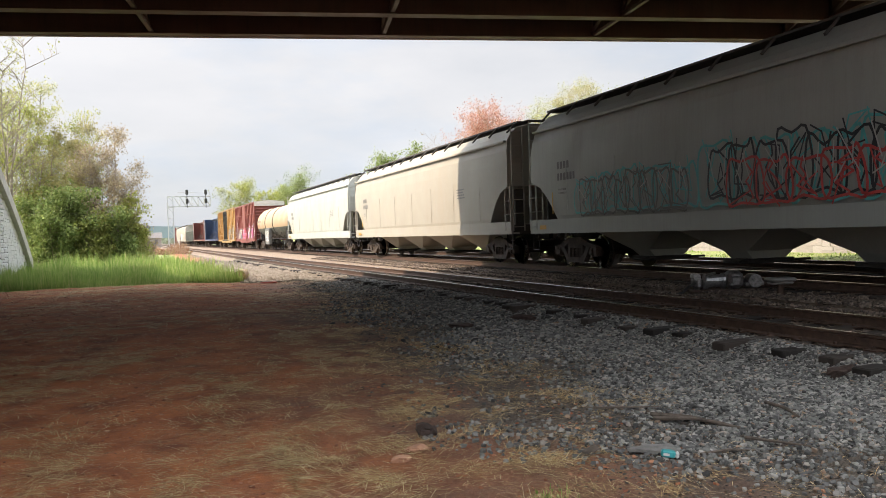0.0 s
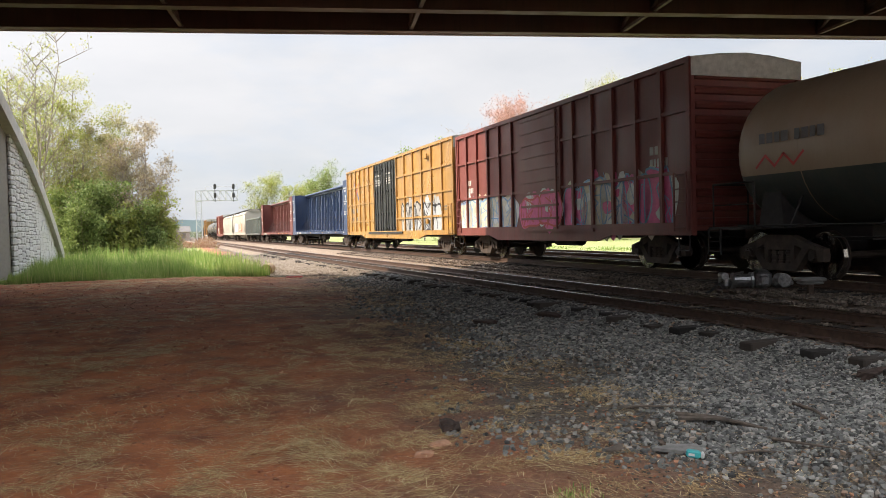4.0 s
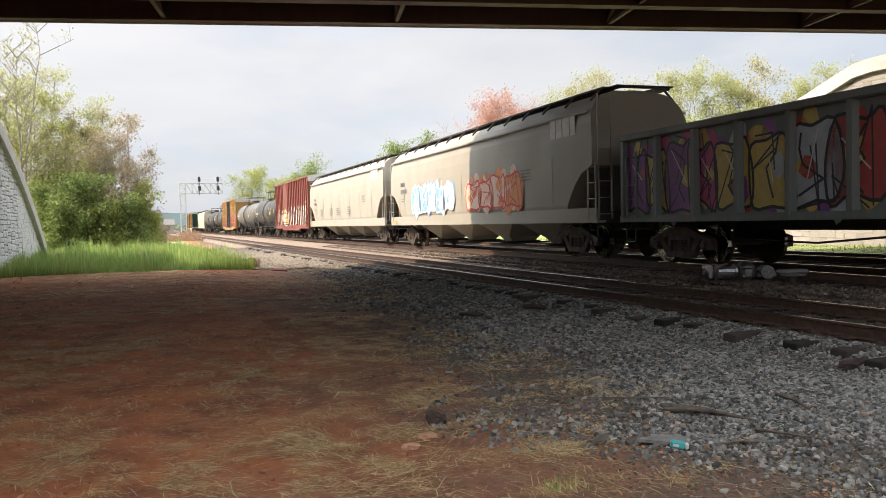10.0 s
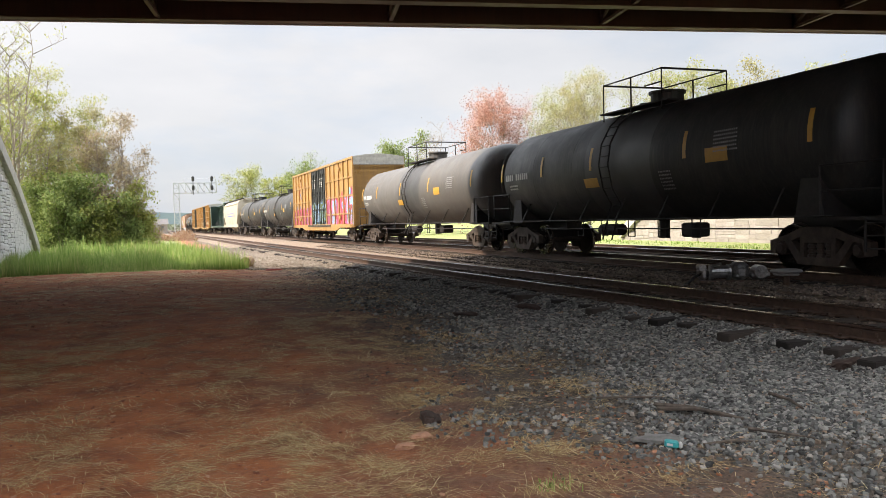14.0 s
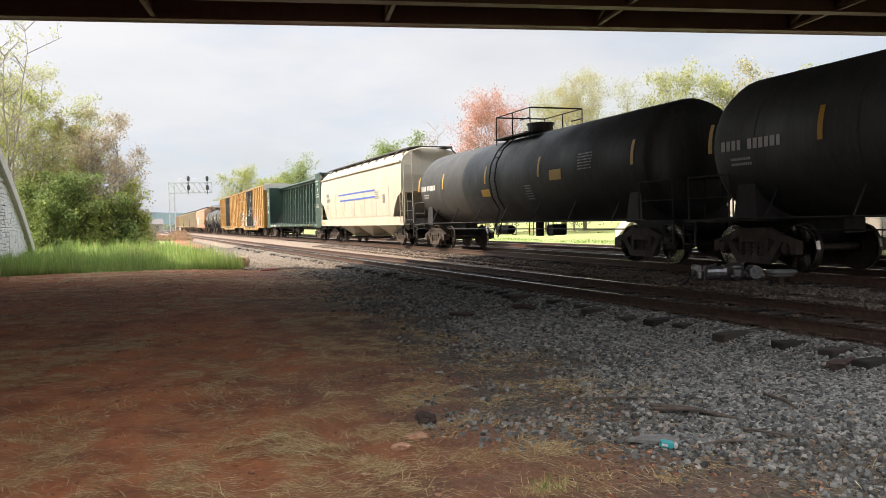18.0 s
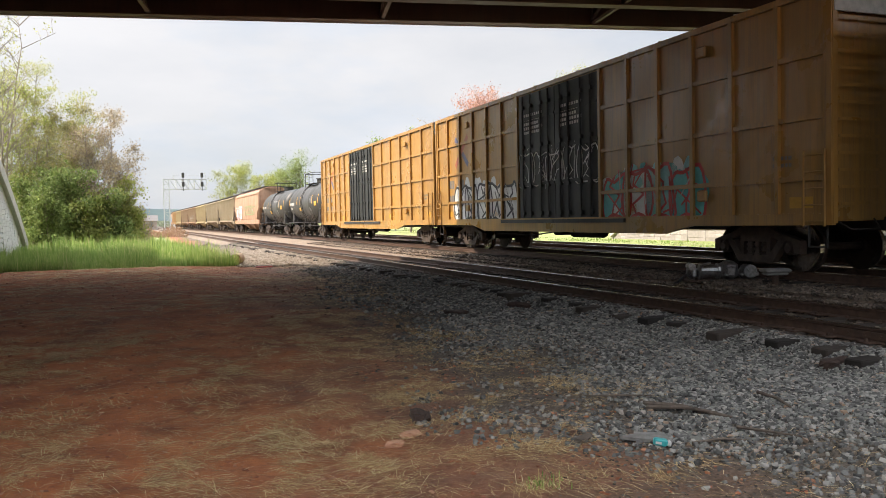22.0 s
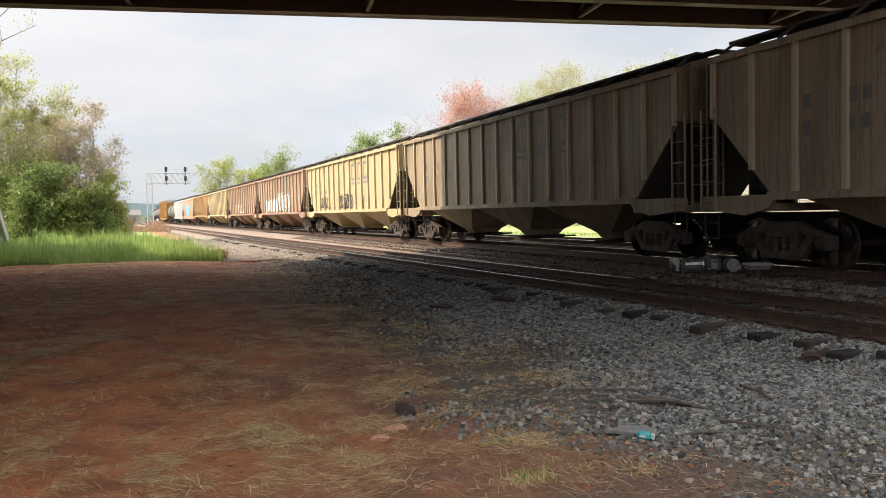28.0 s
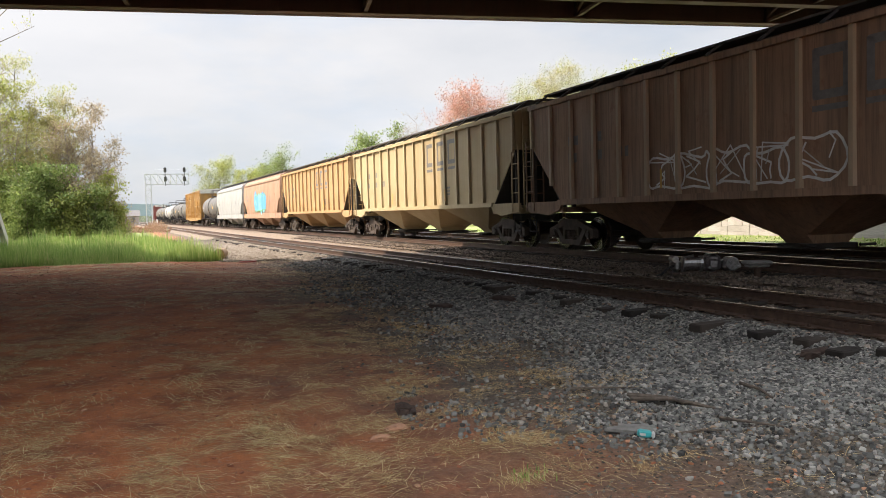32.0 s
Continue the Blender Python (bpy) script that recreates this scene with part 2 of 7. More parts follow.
# ---- mesh helpers ----
class Shape:
    """Gathers plain polygons for one mesh."""

    def __init__(self):
        self.v, self.f, self.m, self.slot = [], [], [], 0

    def add(self, verts, faces):
        n = len(self.v)
        self.v.extend(verts)
        self.f.extend([tuple(i + n for i in f) for f in faces])
        self.m.extend([self.slot] * len(faces))
        return self

    def box(self, x0, y0, z0, x1, y1, z1):
        x0, x1, y0, y1, z0, z1 = min(x0, x1), max(x0, x1), min(y0, y1), max(y0, y1), min(z0, z1), max(z0, z1)
        return self.add([(x0, y0, z0), (x1, y0, z0), (x1, y1, z0), (x0, y1, z0), (x0, y0, z1), (x1, y0, z1), (x1, y1, z1), (x0, y1, z1)],
                        [(3, 2, 1, 0), (4, 5, 6, 7), (0, 1, 5, 4), (1, 2, 6, 5), (2, 3, 7, 6), (3, 0, 4, 7)])

    def soft(self, x0, y0, z0, x1, y1, z1, c=0.02):
        """A box with chamfered edges."""
        x0, x1, y0, y1, z0, z1 = min(x0, x1), max(x0, x1), min(y0, y1), max(y0, y1), min(z0, z1), max(z0, z1)
        c = min(c, (x1 - x0) * 0.45, (y1 - y0) * 0.45, (z1 - z0) * 0.45)
        rings = []
        for z, i in ((z0, c), (z0 + c, 0), (z1 - c, 0), (z1, c)):
            a0, a1, b0, b1 = x0 + i, x1 - i, y0 + i, y1 - i
            rings.append([(a0 + c, b0, z), (a1 - c, b0, z), (a1, b0 + c, z), (a1, b1 - c, z), (a1 - c, b1, z), (a0 + c, b1, z), (a0, b1 - c, z), (a0, b0 + c, z)])
        return self.loft(rings)

    def loft(self, rings, caps=True):
        n, faces, verts = len(rings[0]), [], [p for r in rings for p in r]
        for k in range(len(rings) - 1):
            for i in range(n):
                j = (i + 1) % n
                faces.append((k * n + i, k * n + j, (k + 1) * n + j, (k + 1) * n + i))
        if caps:
            faces.append(tuple(reversed(range(n))))
            faces.append(tuple(range((len(rings) - 1) * n, len(rings) * n)))
        return self.add(verts, faces)

    def prism(self, profile, y0, y1):
        """A closed profile of (x, z) drawn along y."""
        return self.loft([[(x, y0, z) for x, z in profile], [(x, y1, z) for x, z in profile]])

    def slab(self, profile, x0, x1):
        """A closed profile of (y, z) with thickness along x."""
        return self.loft([[(x0, y, z) for y, z in profile], [(x1, y, z) for y, z in profile]])

    def tube(self, p0, p1, r, n=8, r1=None):
        p0, p1 = Vector(p0), Vector(p1)
        d = (p1 - p0).normalized()
        a = d.orthogonal().normalized()
        b = d.cross(a)
        r1 = r if r1 is None else r1
        ring = lambda p, q: [tuple(p + (a * math.cos(2 * math.pi * i / n) + b * math.sin(2 * math.pi * i / n)) * q) for i in range(n)]
        return self.loft([ring(p0, r), ring(p1, r1)])

    def pipe(self, pts, r, n=6):
        for a, b in zip(pts, pts[1:]):
            self.tube(a, b, r, n)
        return self

    def bar(self, p0, p1, w, h, up=(0, 0, 1)):
        """A square bar from p0 to p1."""
        p0, p1 = Vector(p0), Vector(p1)
        d = (p1 - p0).normalized()
        s = d.cross(Vector(up))
        s = (s if s.length > 1e-4 else d.orthogonal()).normalized()
        u = s.cross(d)
        ring = lambda p: [tuple(p + s * i * w / 2 + u * j * h / 2) for i, j in ((-1, -1), (1, -1), (1, 1), (-1, 1))]
        return self.loft([ring(p0), ring(p1)])

    def turn(self, m):
        self.v = [tuple(m @ Vector(p)) for p in self.v]
        return self

    def join(self, other, m=None):
        return self.add([tuple(m @ Vector(p)) for p in other.v] if m else list(other.v), other.f)

    def mesh(self, name, *mats, smooth=False):
        me = bpy.data.meshes.new(name)
        me.from_pydata(self.v, [], self.f)
        for q in mats:
            me.materials.append(q)
        if len(mats) > 1:
            me.polygons.foreach_set("material_index", self.m)
        if smooth:
            me.polygons.foreach_set("use_smooth", [True] * len(self.f))
        me.update()
        return me


def part(name, shape, mat, parent, label="", smooth=False, at=None):
    """One mesh object under a thing or a part."""
    data = shape if isinstance(shape, bpy.types.Mesh) else shape.mesh(name, *(mat if isinstance(mat, tuple) else (mat,)), smooth=smooth)
    ob = new(name, data)
    ob.parent = parent
    if at is not None:
        ob.matrix_basis = at
    return tagged(ob, label)


def thing(name, label, category, group="", kind="", at=None):
    ob = new(name)
    ob.empty_display_size = 0.2
    if at is not None:
        ob.matrix_basis = at
    return tagged(ob, label, category, group, kind)


def alone(name, shape, mat, label, category, group="", kind="", smooth=False, at=None):
    """A thing or a piece of the setting that is one mesh."""
    ob = new(name, shape.mesh(name, *(mat if isinstance(mat, tuple) else (mat,)), smooth=smooth))
    if at is not None:
        ob.matrix_basis = at
    return tagged(ob, label, category, group, kind)

# ---- the lines of the place: x to the right, y along the rails, z = 0 on the far line's rail ----
def main_x(y):
    """The line on which the train runs: almost straight."""
    if y < 0:
        return 12.31 + 0.0223 * y
    if y > 110:
        # almost straight on, a little to the left, then away to the right behind the brush
        a, b, c = min(y, 190) - 110, min(max(y - 190, 0), 120), max(y - 310, 0)
        return 12.003 - 0.011 * a - 7.5e-5 * a * a - 0.023 * b + 4.29e-4 * b * b + 0.08 * c
    return 12.31 + 0.0223 * y - 0.0004065 * y * y + 1.602e-6 * y ** 3


def back_x(y):
    return main_x(y) + 4.25


def siding_x(y):
    q = min(max((y - 30) / 70, 0), 1)
    q = q * q * (3 - 2 * q)
    return (8.77 - 0.019 * y) * (1 - q) + (main_x(y) - 4.6) * q


def heading(fn, y):
    return -math.atan2(fn(y + 1) - fn(y - 1), 2.0)


SIDE_Z, EARTH = -0.21, -0.44


def bumps(x, y):
    b = 0.05 * noise.noise(Vector((x * 0.5, y * 0.5, 3.0))) + 0.025 * noise.noise(Vector((x * 1.9, y * 1.9, 7.0)))
    return b + (0.02 * noise.noise(Vector((x * 5.0, y * 5.0, 1.0))) if y < 30 else 0.0)


def earth_z(x, y):
    """Height of the ground sheet."""
    near = max(0.0, 1 - max(0, y - 60) / 60)
    mound = 0.17 * math.exp(-((y - 24) / 9) ** 2) / (1 + math.exp(min(30, max(-30, (x - 2.6) / 0.8))))
    z = EARTH + mound + bumps(x, y) * near
    left = siding_x(y) - 2.0
    if x > left - 1.0:
        z = min(z, EARTH + 0.02 - 0.12 * min(1.0, x - left + 1.0))
    if x > 18.8:
        z = EARTH - 0.1 + 0.16 * min(1, (x - 18.8) / 3) + 0.4 * bumps(x, y)
    return z


def strip(xs, ys, zfun):
    s = Shape()
    nx = len(xs)
    s.v = [(x, y, zfun(x, y)) for y in ys for x in xs]
    s.f = [(j * nx + i, j * nx + i + 1, (j + 1) * nx + i + 1, (j + 1) * nx + i) for j in range(len(ys) - 1) for i in range(nx - 1)]
    s.m = [0] * len(s.f)
    return s


def make_ground():
    xs = [-1500, -600, -250, -120, -60, -35] + [-22 + 1.0 * i for i in range(12)] + [-10 + 0.25 * i for i in range(20)] + [-5 + 0.09 * i for i in range(134)] + [7.06 + 0.25 * i for i in range(8)] + [9 + 1.0 * i for i in range(20)] + [32, 40, 60, 120, 250, 600, 1500]
    ys = [-1500, -500, -150, -60, -30, -15] + [-8 + 1.0 * i for i in range(9)] + [1 + 0.25 * i for i in range(6)] + [2.5 + 0.09 * i for i in range(134)] + [14.56 + 0.25 * i for i in range(85)] + [36 + 1.0 * i for i in range(30)] + [70, 80, 95, 120, 160, 220, 320, 500, 900, 1800]
    ob = alone("ground", strip(xs, ys, earth_z), GROUND, "red clay ground with straw litter and crushed stone", "ground", kind="structure", smooth=True)
    return ob


ground = make_ground()


def track_ys():
    return [-40 + 4.0 * i for i in range(90)]


def bed(name, fn, top, half, foot, z_foot, label):
    s = Shape()
    ys = track_ys()
    prof = [(-foot, z_foot), (-half, top), (half, top), (foot, z_foot)]
    s.loft([[(fn(y) + px, y, pz) for px, pz in prof] for y in ys])
    return alone(name, s, BALLAST, label, "ballast", kind="structure")


bed("ballast_main", lambda y: main_x(y) + 2.1, -0.20, 4.1, 5.6, -0.62, "ballast bed of grey and rusty stone under two tracks")
bed("ballast_siding", siding_x, SIDE_Z - 0.205, 1.2, 2.3, -0.62, "dark ballast bed under the nearer track")


def rail(fn, off, top, parent, name="rail"):
    s = Shape()
    ys = [-40 + 2.0 * i for i in range(60)] + [80 + 6.0 * i for i in range(50)]
    def sweep(prof):
        s.loft([[(fn(y) + off + px, y, top + pz) for px, pz in prof] for y in ys])
    sweep([(-0.07, -0.17), (-0.07, -0.155), (-0.012, -0.135), (-0.012, -0.04), (-0.036, -0.03), (-0.036, -0.004), (0.036, -0.004), (0.036, -0.03), (0.012, -0.04), (0.012, -0.135), (0.07, -0.155), (0.07, -0.17)])
    s.slot = 1
    sweep([(-0.030, -0.003), (-0.026, 0.0), (0.026, 0.0), (0.030, -0.003)])
    return part(name, s, (STEEL, RAILTOP), parent, "rusty steel rail with a polished head")


def make_track(name, fn, top, label):
    t = thing(name, label, "railway track", kind="structure")
    for off in (-0.753, 0.753):
        rail(fn, off, top, t)
    return t


track_main = make_track("track_main", main_x, 0.0, "mainline track that carries the freight train")
track_back = make_track("track_back", back_x, 0.0, "second mainline track behind the train")
track_siding = make_track("track_siding", siding_x, SIDE_Z, "siding track with rusty rails on timber ties")


# ---- the road bridge overhead ----
BRIDGE_Z = 8.15          # underside of the edge girder
SKEW = math.atan2(-0.187, 1.0)
bridge_m = Matrix.Translation((0, 28.9, 0)) @ Matrix.Rotation(SKEW, 4, "Z")   # x runs along the girders, y across the deck


def make_bridge():
    b = thing("road_bridge", "brown steel girder road bridge with a concrete deck", "bridge", at=bridge_m)
    x0, x1 = -16.0, 32.0
    for i in range(10):
        y = -0.25 - 2.75 * i
        s = Shape()
        s.box(x0, y - 0.22, BRIDGE_Z, x1, y + 0.22, BRIDGE_Z + 0.045)
        s.box(x0, y - 0.010, BRIDGE_Z + 0.045, x1, y + 0.010, BRIDGE_Z + 1.45)
        s.box(x0, y - 0.20, BRIDGE_Z + 1.45, x1, y + 0.20, BRIDGE_Z + 1.49)
        for k in range(-2, 5):
            x = 0.6 + 7.85 * k
            for sy in (-1, 1):
                s.box(x - 0.008, y + sy * 0.012, BRIDGE_Z + 0.045, x + 0.008, y + sy * 0.19, BRIDGE_Z + 1.45)
        part("girder", s, GIRDER, b)
        if i < 9:
            for k in range(-2, 5):
                x = 0.6 + 7.85 * k
                c = Shape()
                ya, yb = y - 0.04, y - 2.71
                c.bar((x, ya, BRIDGE_Z + 0.20), (x, yb, BRIDGE_Z + 1.20), 0.09, 0.09)
                c.bar((x + 0.1, ya, BRIDGE_Z + 1.20), (x + 0.1, yb, BRIDGE_Z + 0.20), 0.09, 0.09)
                c.bar((x + 0.05, ya, BRIDGE_Z + 0.11), (x + 0.05, yb, BRIDGE_Z + 0.11), 0.13, 0.10)
                part("cross_frame", c, GIRDER, b)
    d = Shape().box(x0 - 6, -25.9, BRIDGE_Z + 1.49, x1 + 6, 0.55, BRIDGE_Z + 1.72)
    # darker than the parapet concrete: the shade overhead is put into the deck's colour
    part("deck", d, plain("deck_shade_grey", (0.22, 0.20, 0.18), 0.9, 0, 0.3, 2), b, "grey concrete deck slab in a shade-dark tone")
    for y in (0.25, -25.85):
        part("parapet", Shape().box(x0 - 6, y, BRIDGE_Z + 1.72, x1 + 6, y + 0.3, BRIDGE_Z + 2.6), CONCRETE, b, "grey concrete parapet")
    # pale strip paints the lit line along the bottom flange
    part("drip_edge", Shape().box(x0, 0.0, BRIDGE_Z - 0.03, x1, 0.03, BRIDGE_Z + 0.06), plain("flange_edge_lit", (0.42, 0.36, 0.33), 0.6), b)
    return b


make_bridge()


# ---- the retaining walls of the two embankments ----
def coping_right(y):
    y = max(y, 22.0 - y)          # the wings fall away on both sides of the bridge
    return max(-0.4, min(7.02, 7.02 - 0.335 * (y - 25.6) - 0.022 * max(0, y - 36) ** 2))


def coping_left(y):
    y = max(y, 34.0 - y)
    return max(-0.4, min(7.1, 6.0 - 0.27 * (y - 31) - 0.011 * max(0, y - 34) ** 2))


def make_wall(name, x, y0, y1, top, face, label):
    """Panels with a split-stone face, and a sloping concrete coping; face is -1 or 1, the way the wall looks."""
    w = thing(name, label, "retaining wall", kind="structure")
    n = 80
    ys = [y0 + (y1 - y0) * i / n for i in range(n + 1)]
    back = Shape()
    prof = [(y0, -0.8)] + [(y1, -0.8)] + [(y, max(-0.6, top(y) - 0.1)) for y in reversed(ys)]
    back.slab(prof, x, x - face * 0.35)
    part("backing", back, JOINT, w)
    cop = Shape()
    for a, c in zip(ys, ys[1:]):
        if top(c) > -0.28:
            za, zc = top(a), top(c)
            cop.add([(x + face * 0.34, a, za - 0.16), (x + face * 0.34, c, zc - 0.16), (x + face * 0.34, c, zc + 0.42), (x + face * 0.34, a, za + 0.42),
                     (x - face * 0.4, a, za - 0.16), (x - face * 0.4, c, zc - 0.16), (x - face * 0.4, c, zc + 0.42), (x - face * 0.4, a, za + 0.42)],
                    [(0, 1, 2, 3), (7, 6, 5, 4), (3, 2, 6, 7), (0, 4, 5, 1)])
    part("coping", cop, CONCRETE, w, "smooth pale concrete coping")
    return w


WALL_R, WALL_L = 28.5, -5.75
wall_right = make_wall("wall_right", WALL_R, -24.0, 46.0, coping_right, -1, "pale stone-faced panel retaining wall with sloping coping")
wall_left = make_wall("wall_left", WALL_L, -17.0, 51.0, coping_left, 1, "pale block-faced retaining wall with sloping coping")


def make_approaches():
    """Earth fill behind the walls, on which the road runs up to the bridge."""
    s = Shape()
    for x0, x1, mid in ((-70.0, WALL_L - 0.3, 17.0), (WALL_R + 0.3, 90.0, 11.0)):
        half = [(24, -0.7), (15, 4.6), (12, 6.6), (10, 9.4)] if x0 < 0 else [(25, -0.7), (16, 4.6), (13, 6.6), (11, 9.4)]
        s.loft([[(x, mid + d, z) for d, z in half] + [(x, mid - d, z) for d, z in reversed(half)] for x in (x0, x1)])
    return alone("embankment", s, plain("embankment_grass", (0.12, 0.16, 0.05), 0.95, 0, 0.4, 1.5), "grassy road embankment behind the retaining walls", "embankment", kind="structure")


make_approaches()


def coursed(wall, x, face, ys, top, course, panel, seed, mat, rest_mat, limit=300, round_off=0.035):
    """Split-faced stones of mixed size, panel by panel, set proud of a wall's backing; each stone is a piece of its own."""
    rnd = random.Random(seed)
    unit = Shape().soft(-0.5, -0.5, -0.5, 0.5, 0.5, 0.5, round_off).mesh("stone", mat)
    made, y, rest = 0, ys[0], Shape()
    while y < ys[1]:
        z0 = -0.45
        while z0 < 7.5:
            hgt = course * rnd.choice((0.6, 0.85, 1.0, 1.35))
            cuts = sorted([y, y + panel] + [y + panel * q for q in rnd.choice(((0.35,), (0.6,), (0.45,), (0.3, 0.7), ()))])
            for a, b in zip(cuts, cuts[1:]):
                z1 = min(z0 + hgt, top(a), top(b))
                if z1 - z0 < 0.08:
                    continue
                out, wide, high = face * rnd.uniform(0.0, 0.03), b - a - (0.022 if b == y + panel else 0.008), z1 - z0 - 0.007
                mid = (x + out, (a + b) / 2, (z0 + z1) / 2)
                if made < limit:
                    o = part("stone", unit, None, wall)
                    o.location, o.scale = mid, (0.14, wide, high)
                    made += 1
                else:
                    rest.soft(mid[0] - 0.07, mid[1] - wide / 2, mid[2] - high / 2, mid[0] + 0.07, mid[1] + wide / 2, mid[2] + high / 2, 0.012)
            z0 += hgt
        y += panel
    if rest.f:
        tagged(part("stonework", rest, rest_mat, wall), kind="stuff")

# ---- the train: every car has its middle at the origin, y along the rails, z = 0 on the rail ----
TRAVEL = (16.77, -0.00368, 0.0000231)


def travel(t):
    """How far the train has come at t seconds."""
    return TRAVEL[0] * t + TRAVEL[1] * t * t + TRAVEL[2] * t ** 3


K = 0.965
CARS = []
WHEEL_R = 0.457


def car(name, near, far, label, category):
    """A car between two marks of the train; returns its empty and half its length."""
    e = thing(name, label, category, "cars of the freight train")
    mid, half = K * (near + far) / 2, K * (far - near) / 2
    CARS.append((e, mid, half, []))
    return e, half


def lathe_x(s, prof, n=18):
    """Turns a profile of (x, r) about the x axis."""
    s.loft([[(x, r * math.cos(2 * math.pi * i / n), r * math.sin(2 * math.pi * i / n)) for i in range(n)] for x, r in prof])


def wheelset_mesh():
    s = Shape()
    lathe_x(s, [(-1.02, 0.075), (1.02, 0.075)], 10)
    for d in (-1, 1):
        s.slot = 0
        lathe_x(s, [(d * 0.66, 0.12), (d * 0.685, 0.14), (d * 0.70, 0.36), (d * 0.69, 0.41), (d * 0.68, 0.485), (d * 0.705, 0.485), (d * 0.72, 0.458)])
        lathe_x(s, [(d * 0.815, 0.445), (d * 0.815, 0.40), (d * 0.765, 0.34), (d * 0.785, 0.14), (d * 0.84, 0.12), (d * 0.84, 0.05)])
        lathe_x(s, [(d * 0.95, 0.135), (d * 1.10, 0.135), (d * 1.12, 0.09), (d * 1.16, 0.08)], 12)
        for k in range(3):
            a = 2.094 * k
            s.tube((d * 1.10, 0.10 * math.cos(a), 0.10 * math.sin(a)), (d * 1.14, 0.10 * math.cos(a), 0.10 * math.sin(a)), 0.02, 6)
        s.slot = 1
        lathe_x(s, [(d * 0.72, 0.4575), (d * 0.815, 0.4505)])
    return s.mesh("wheelset", WHEEL, TREAD, smooth=False)


def sideframe_mesh(d):
    s = Shape()
    a, b = d * 1.13, d * 0.97
    s.slab([(-1.16, 0.36), (-1.16, 0.60), (-0.72, 0.72), (-0.36, 0.86), (0.36, 0.86), (0.72, 0.72), (1.16, 0.60), (1.16, 0.36), (1.02, 0.36), (0.98, 0.58), (0.80, 0.60), (0.62, 0.60), (0.34, 0.70), (-0.34, 0.70), (-0.62, 0.60), (-0.80, 0.60), (-0.98, 0.58), (-1.02, 0.36)], a, b)
    s.slab([(-0.80, 0.60), (-0.62, 0.60), (-0.36, 0.30), (0.36, 0.30), (0.62, 0.60), (0.80, 0.60), (0.46, 0.16), (-0.46, 0.16)], a - d * 0.005, b + d * 0.005)
    for y in (-0.36, 0.36):
        s.box(a - d * 0.01, y - 0.05, 0.28, b, y + 0.05, 0.72)
    s.box(d * 1.12, -0.31, 0.565, d * 0.9, 0.31, 0.70)
    return s.mesh("sideframe", GEAR)


def spring_mesh(d, y):
    """A coil spring, as a grooved post."""
    s = Shape()
    prof = [(0.30 + 0.045 * k + dz, q) for k in range(0, 6, 2) for dz, q in ((0, 0.085), (0.05, 0.085), (0.055, 0.06), (0.085, 0.06))]
    s.loft([[(d * 1.04 + q * math.cos(1.0472 * i), y + q * math.sin(1.0472 * i), z) for i in range(6)] for z, q in prof])
    return s.mesh("spring", GEAR)


def bolster_mesh():
    s = Shape()
    s.soft(-0.95, -0.22, 0.48, 0.95, 0.22, 0.74, 0.04)
    s.tube((0, 0, 0.70), (0, 0, 0.84), 0.2, 12)
    for y in (-0.42, 0.42):
        s.bar((-0.85, y, 0.40), (0.85, y, 0.40), 0.10, 0.10)
        for x in (-0.75, 0.75):
            s.box(x - 0.06, y, 0.28, x + 0.06, y + (0.10 if y > 0 else -0.10), 0.52)
    return s.mesh("truck", BLACKSTEEL)


WHEELSET, BOLSTER = wheelset_mesh(), bolster_mesh()
SIDEFRAMES, SPRINGS = [sideframe_mesh(d) for d in (-1, 1)], [[spring_mesh(d, y) for y in (-0.2, 0.0, 0.2)] for d in (-1, 1)]


def trucks(e, half, inset=1.75):
    """Two trucks with their side frames, springs and wheelsets."""
    wheels = CARS[-1][3]
    for y in (-half + inset, half - inset):
        t = part("truck", BOLSTER, None, e, "rusty black cast steel truck", at=pose(0, y, 0))
        for k in range(2):
            part("sideframe", SIDEFRAMES[k], None, t)
            for q in SPRINGS[k]:
                part("spring", q, None, t)
            yy = (-0.89, 0.89)[k]
            w = part("wheelset", WHEELSET, None, t, at=pose(0, yy, WHEEL_R))
            wheels.append((w, yy))


def couplers(e, half, reach=0.45, z=0.88):
    for d in (-1, 1):
        s = Shape()
        s.soft(-0.09, d * (half - 0.7), z - 0.11, 0.09, d * (half + reach - 0.16), z + 0.11, 0.02)
        s.soft(-0.16, d * (half + reach - 0.20), z - 0.14, 0.14, d * (half + reach + 0.06), z + 0.14, 0.04)
        part("coupler", s, GEAR, e)
        h = Shape()
        h.pipe([(0.3, d * half, 0.75), (0.32, d * (half + 0.25), 0.52), (0.2, d * (half + 0.45), 0.36), (0.05, d * (half + 0.5), 0.42)], 0.022, 6)
        part("air_hose", h, BLACKSTEEL, e)
        h = Shape()
        h.pipe([(-0.55, d * (half - 0.05), 1.0), (-0.6, d * (half + 0.12), 0.82), (-1.25, d * (half + 0.12), 0.82), (-1.3, d * (half - 0.1), 0.95)], 0.014, 5)
        part("uncoupling_lever", h, BLACKSTEEL, e)


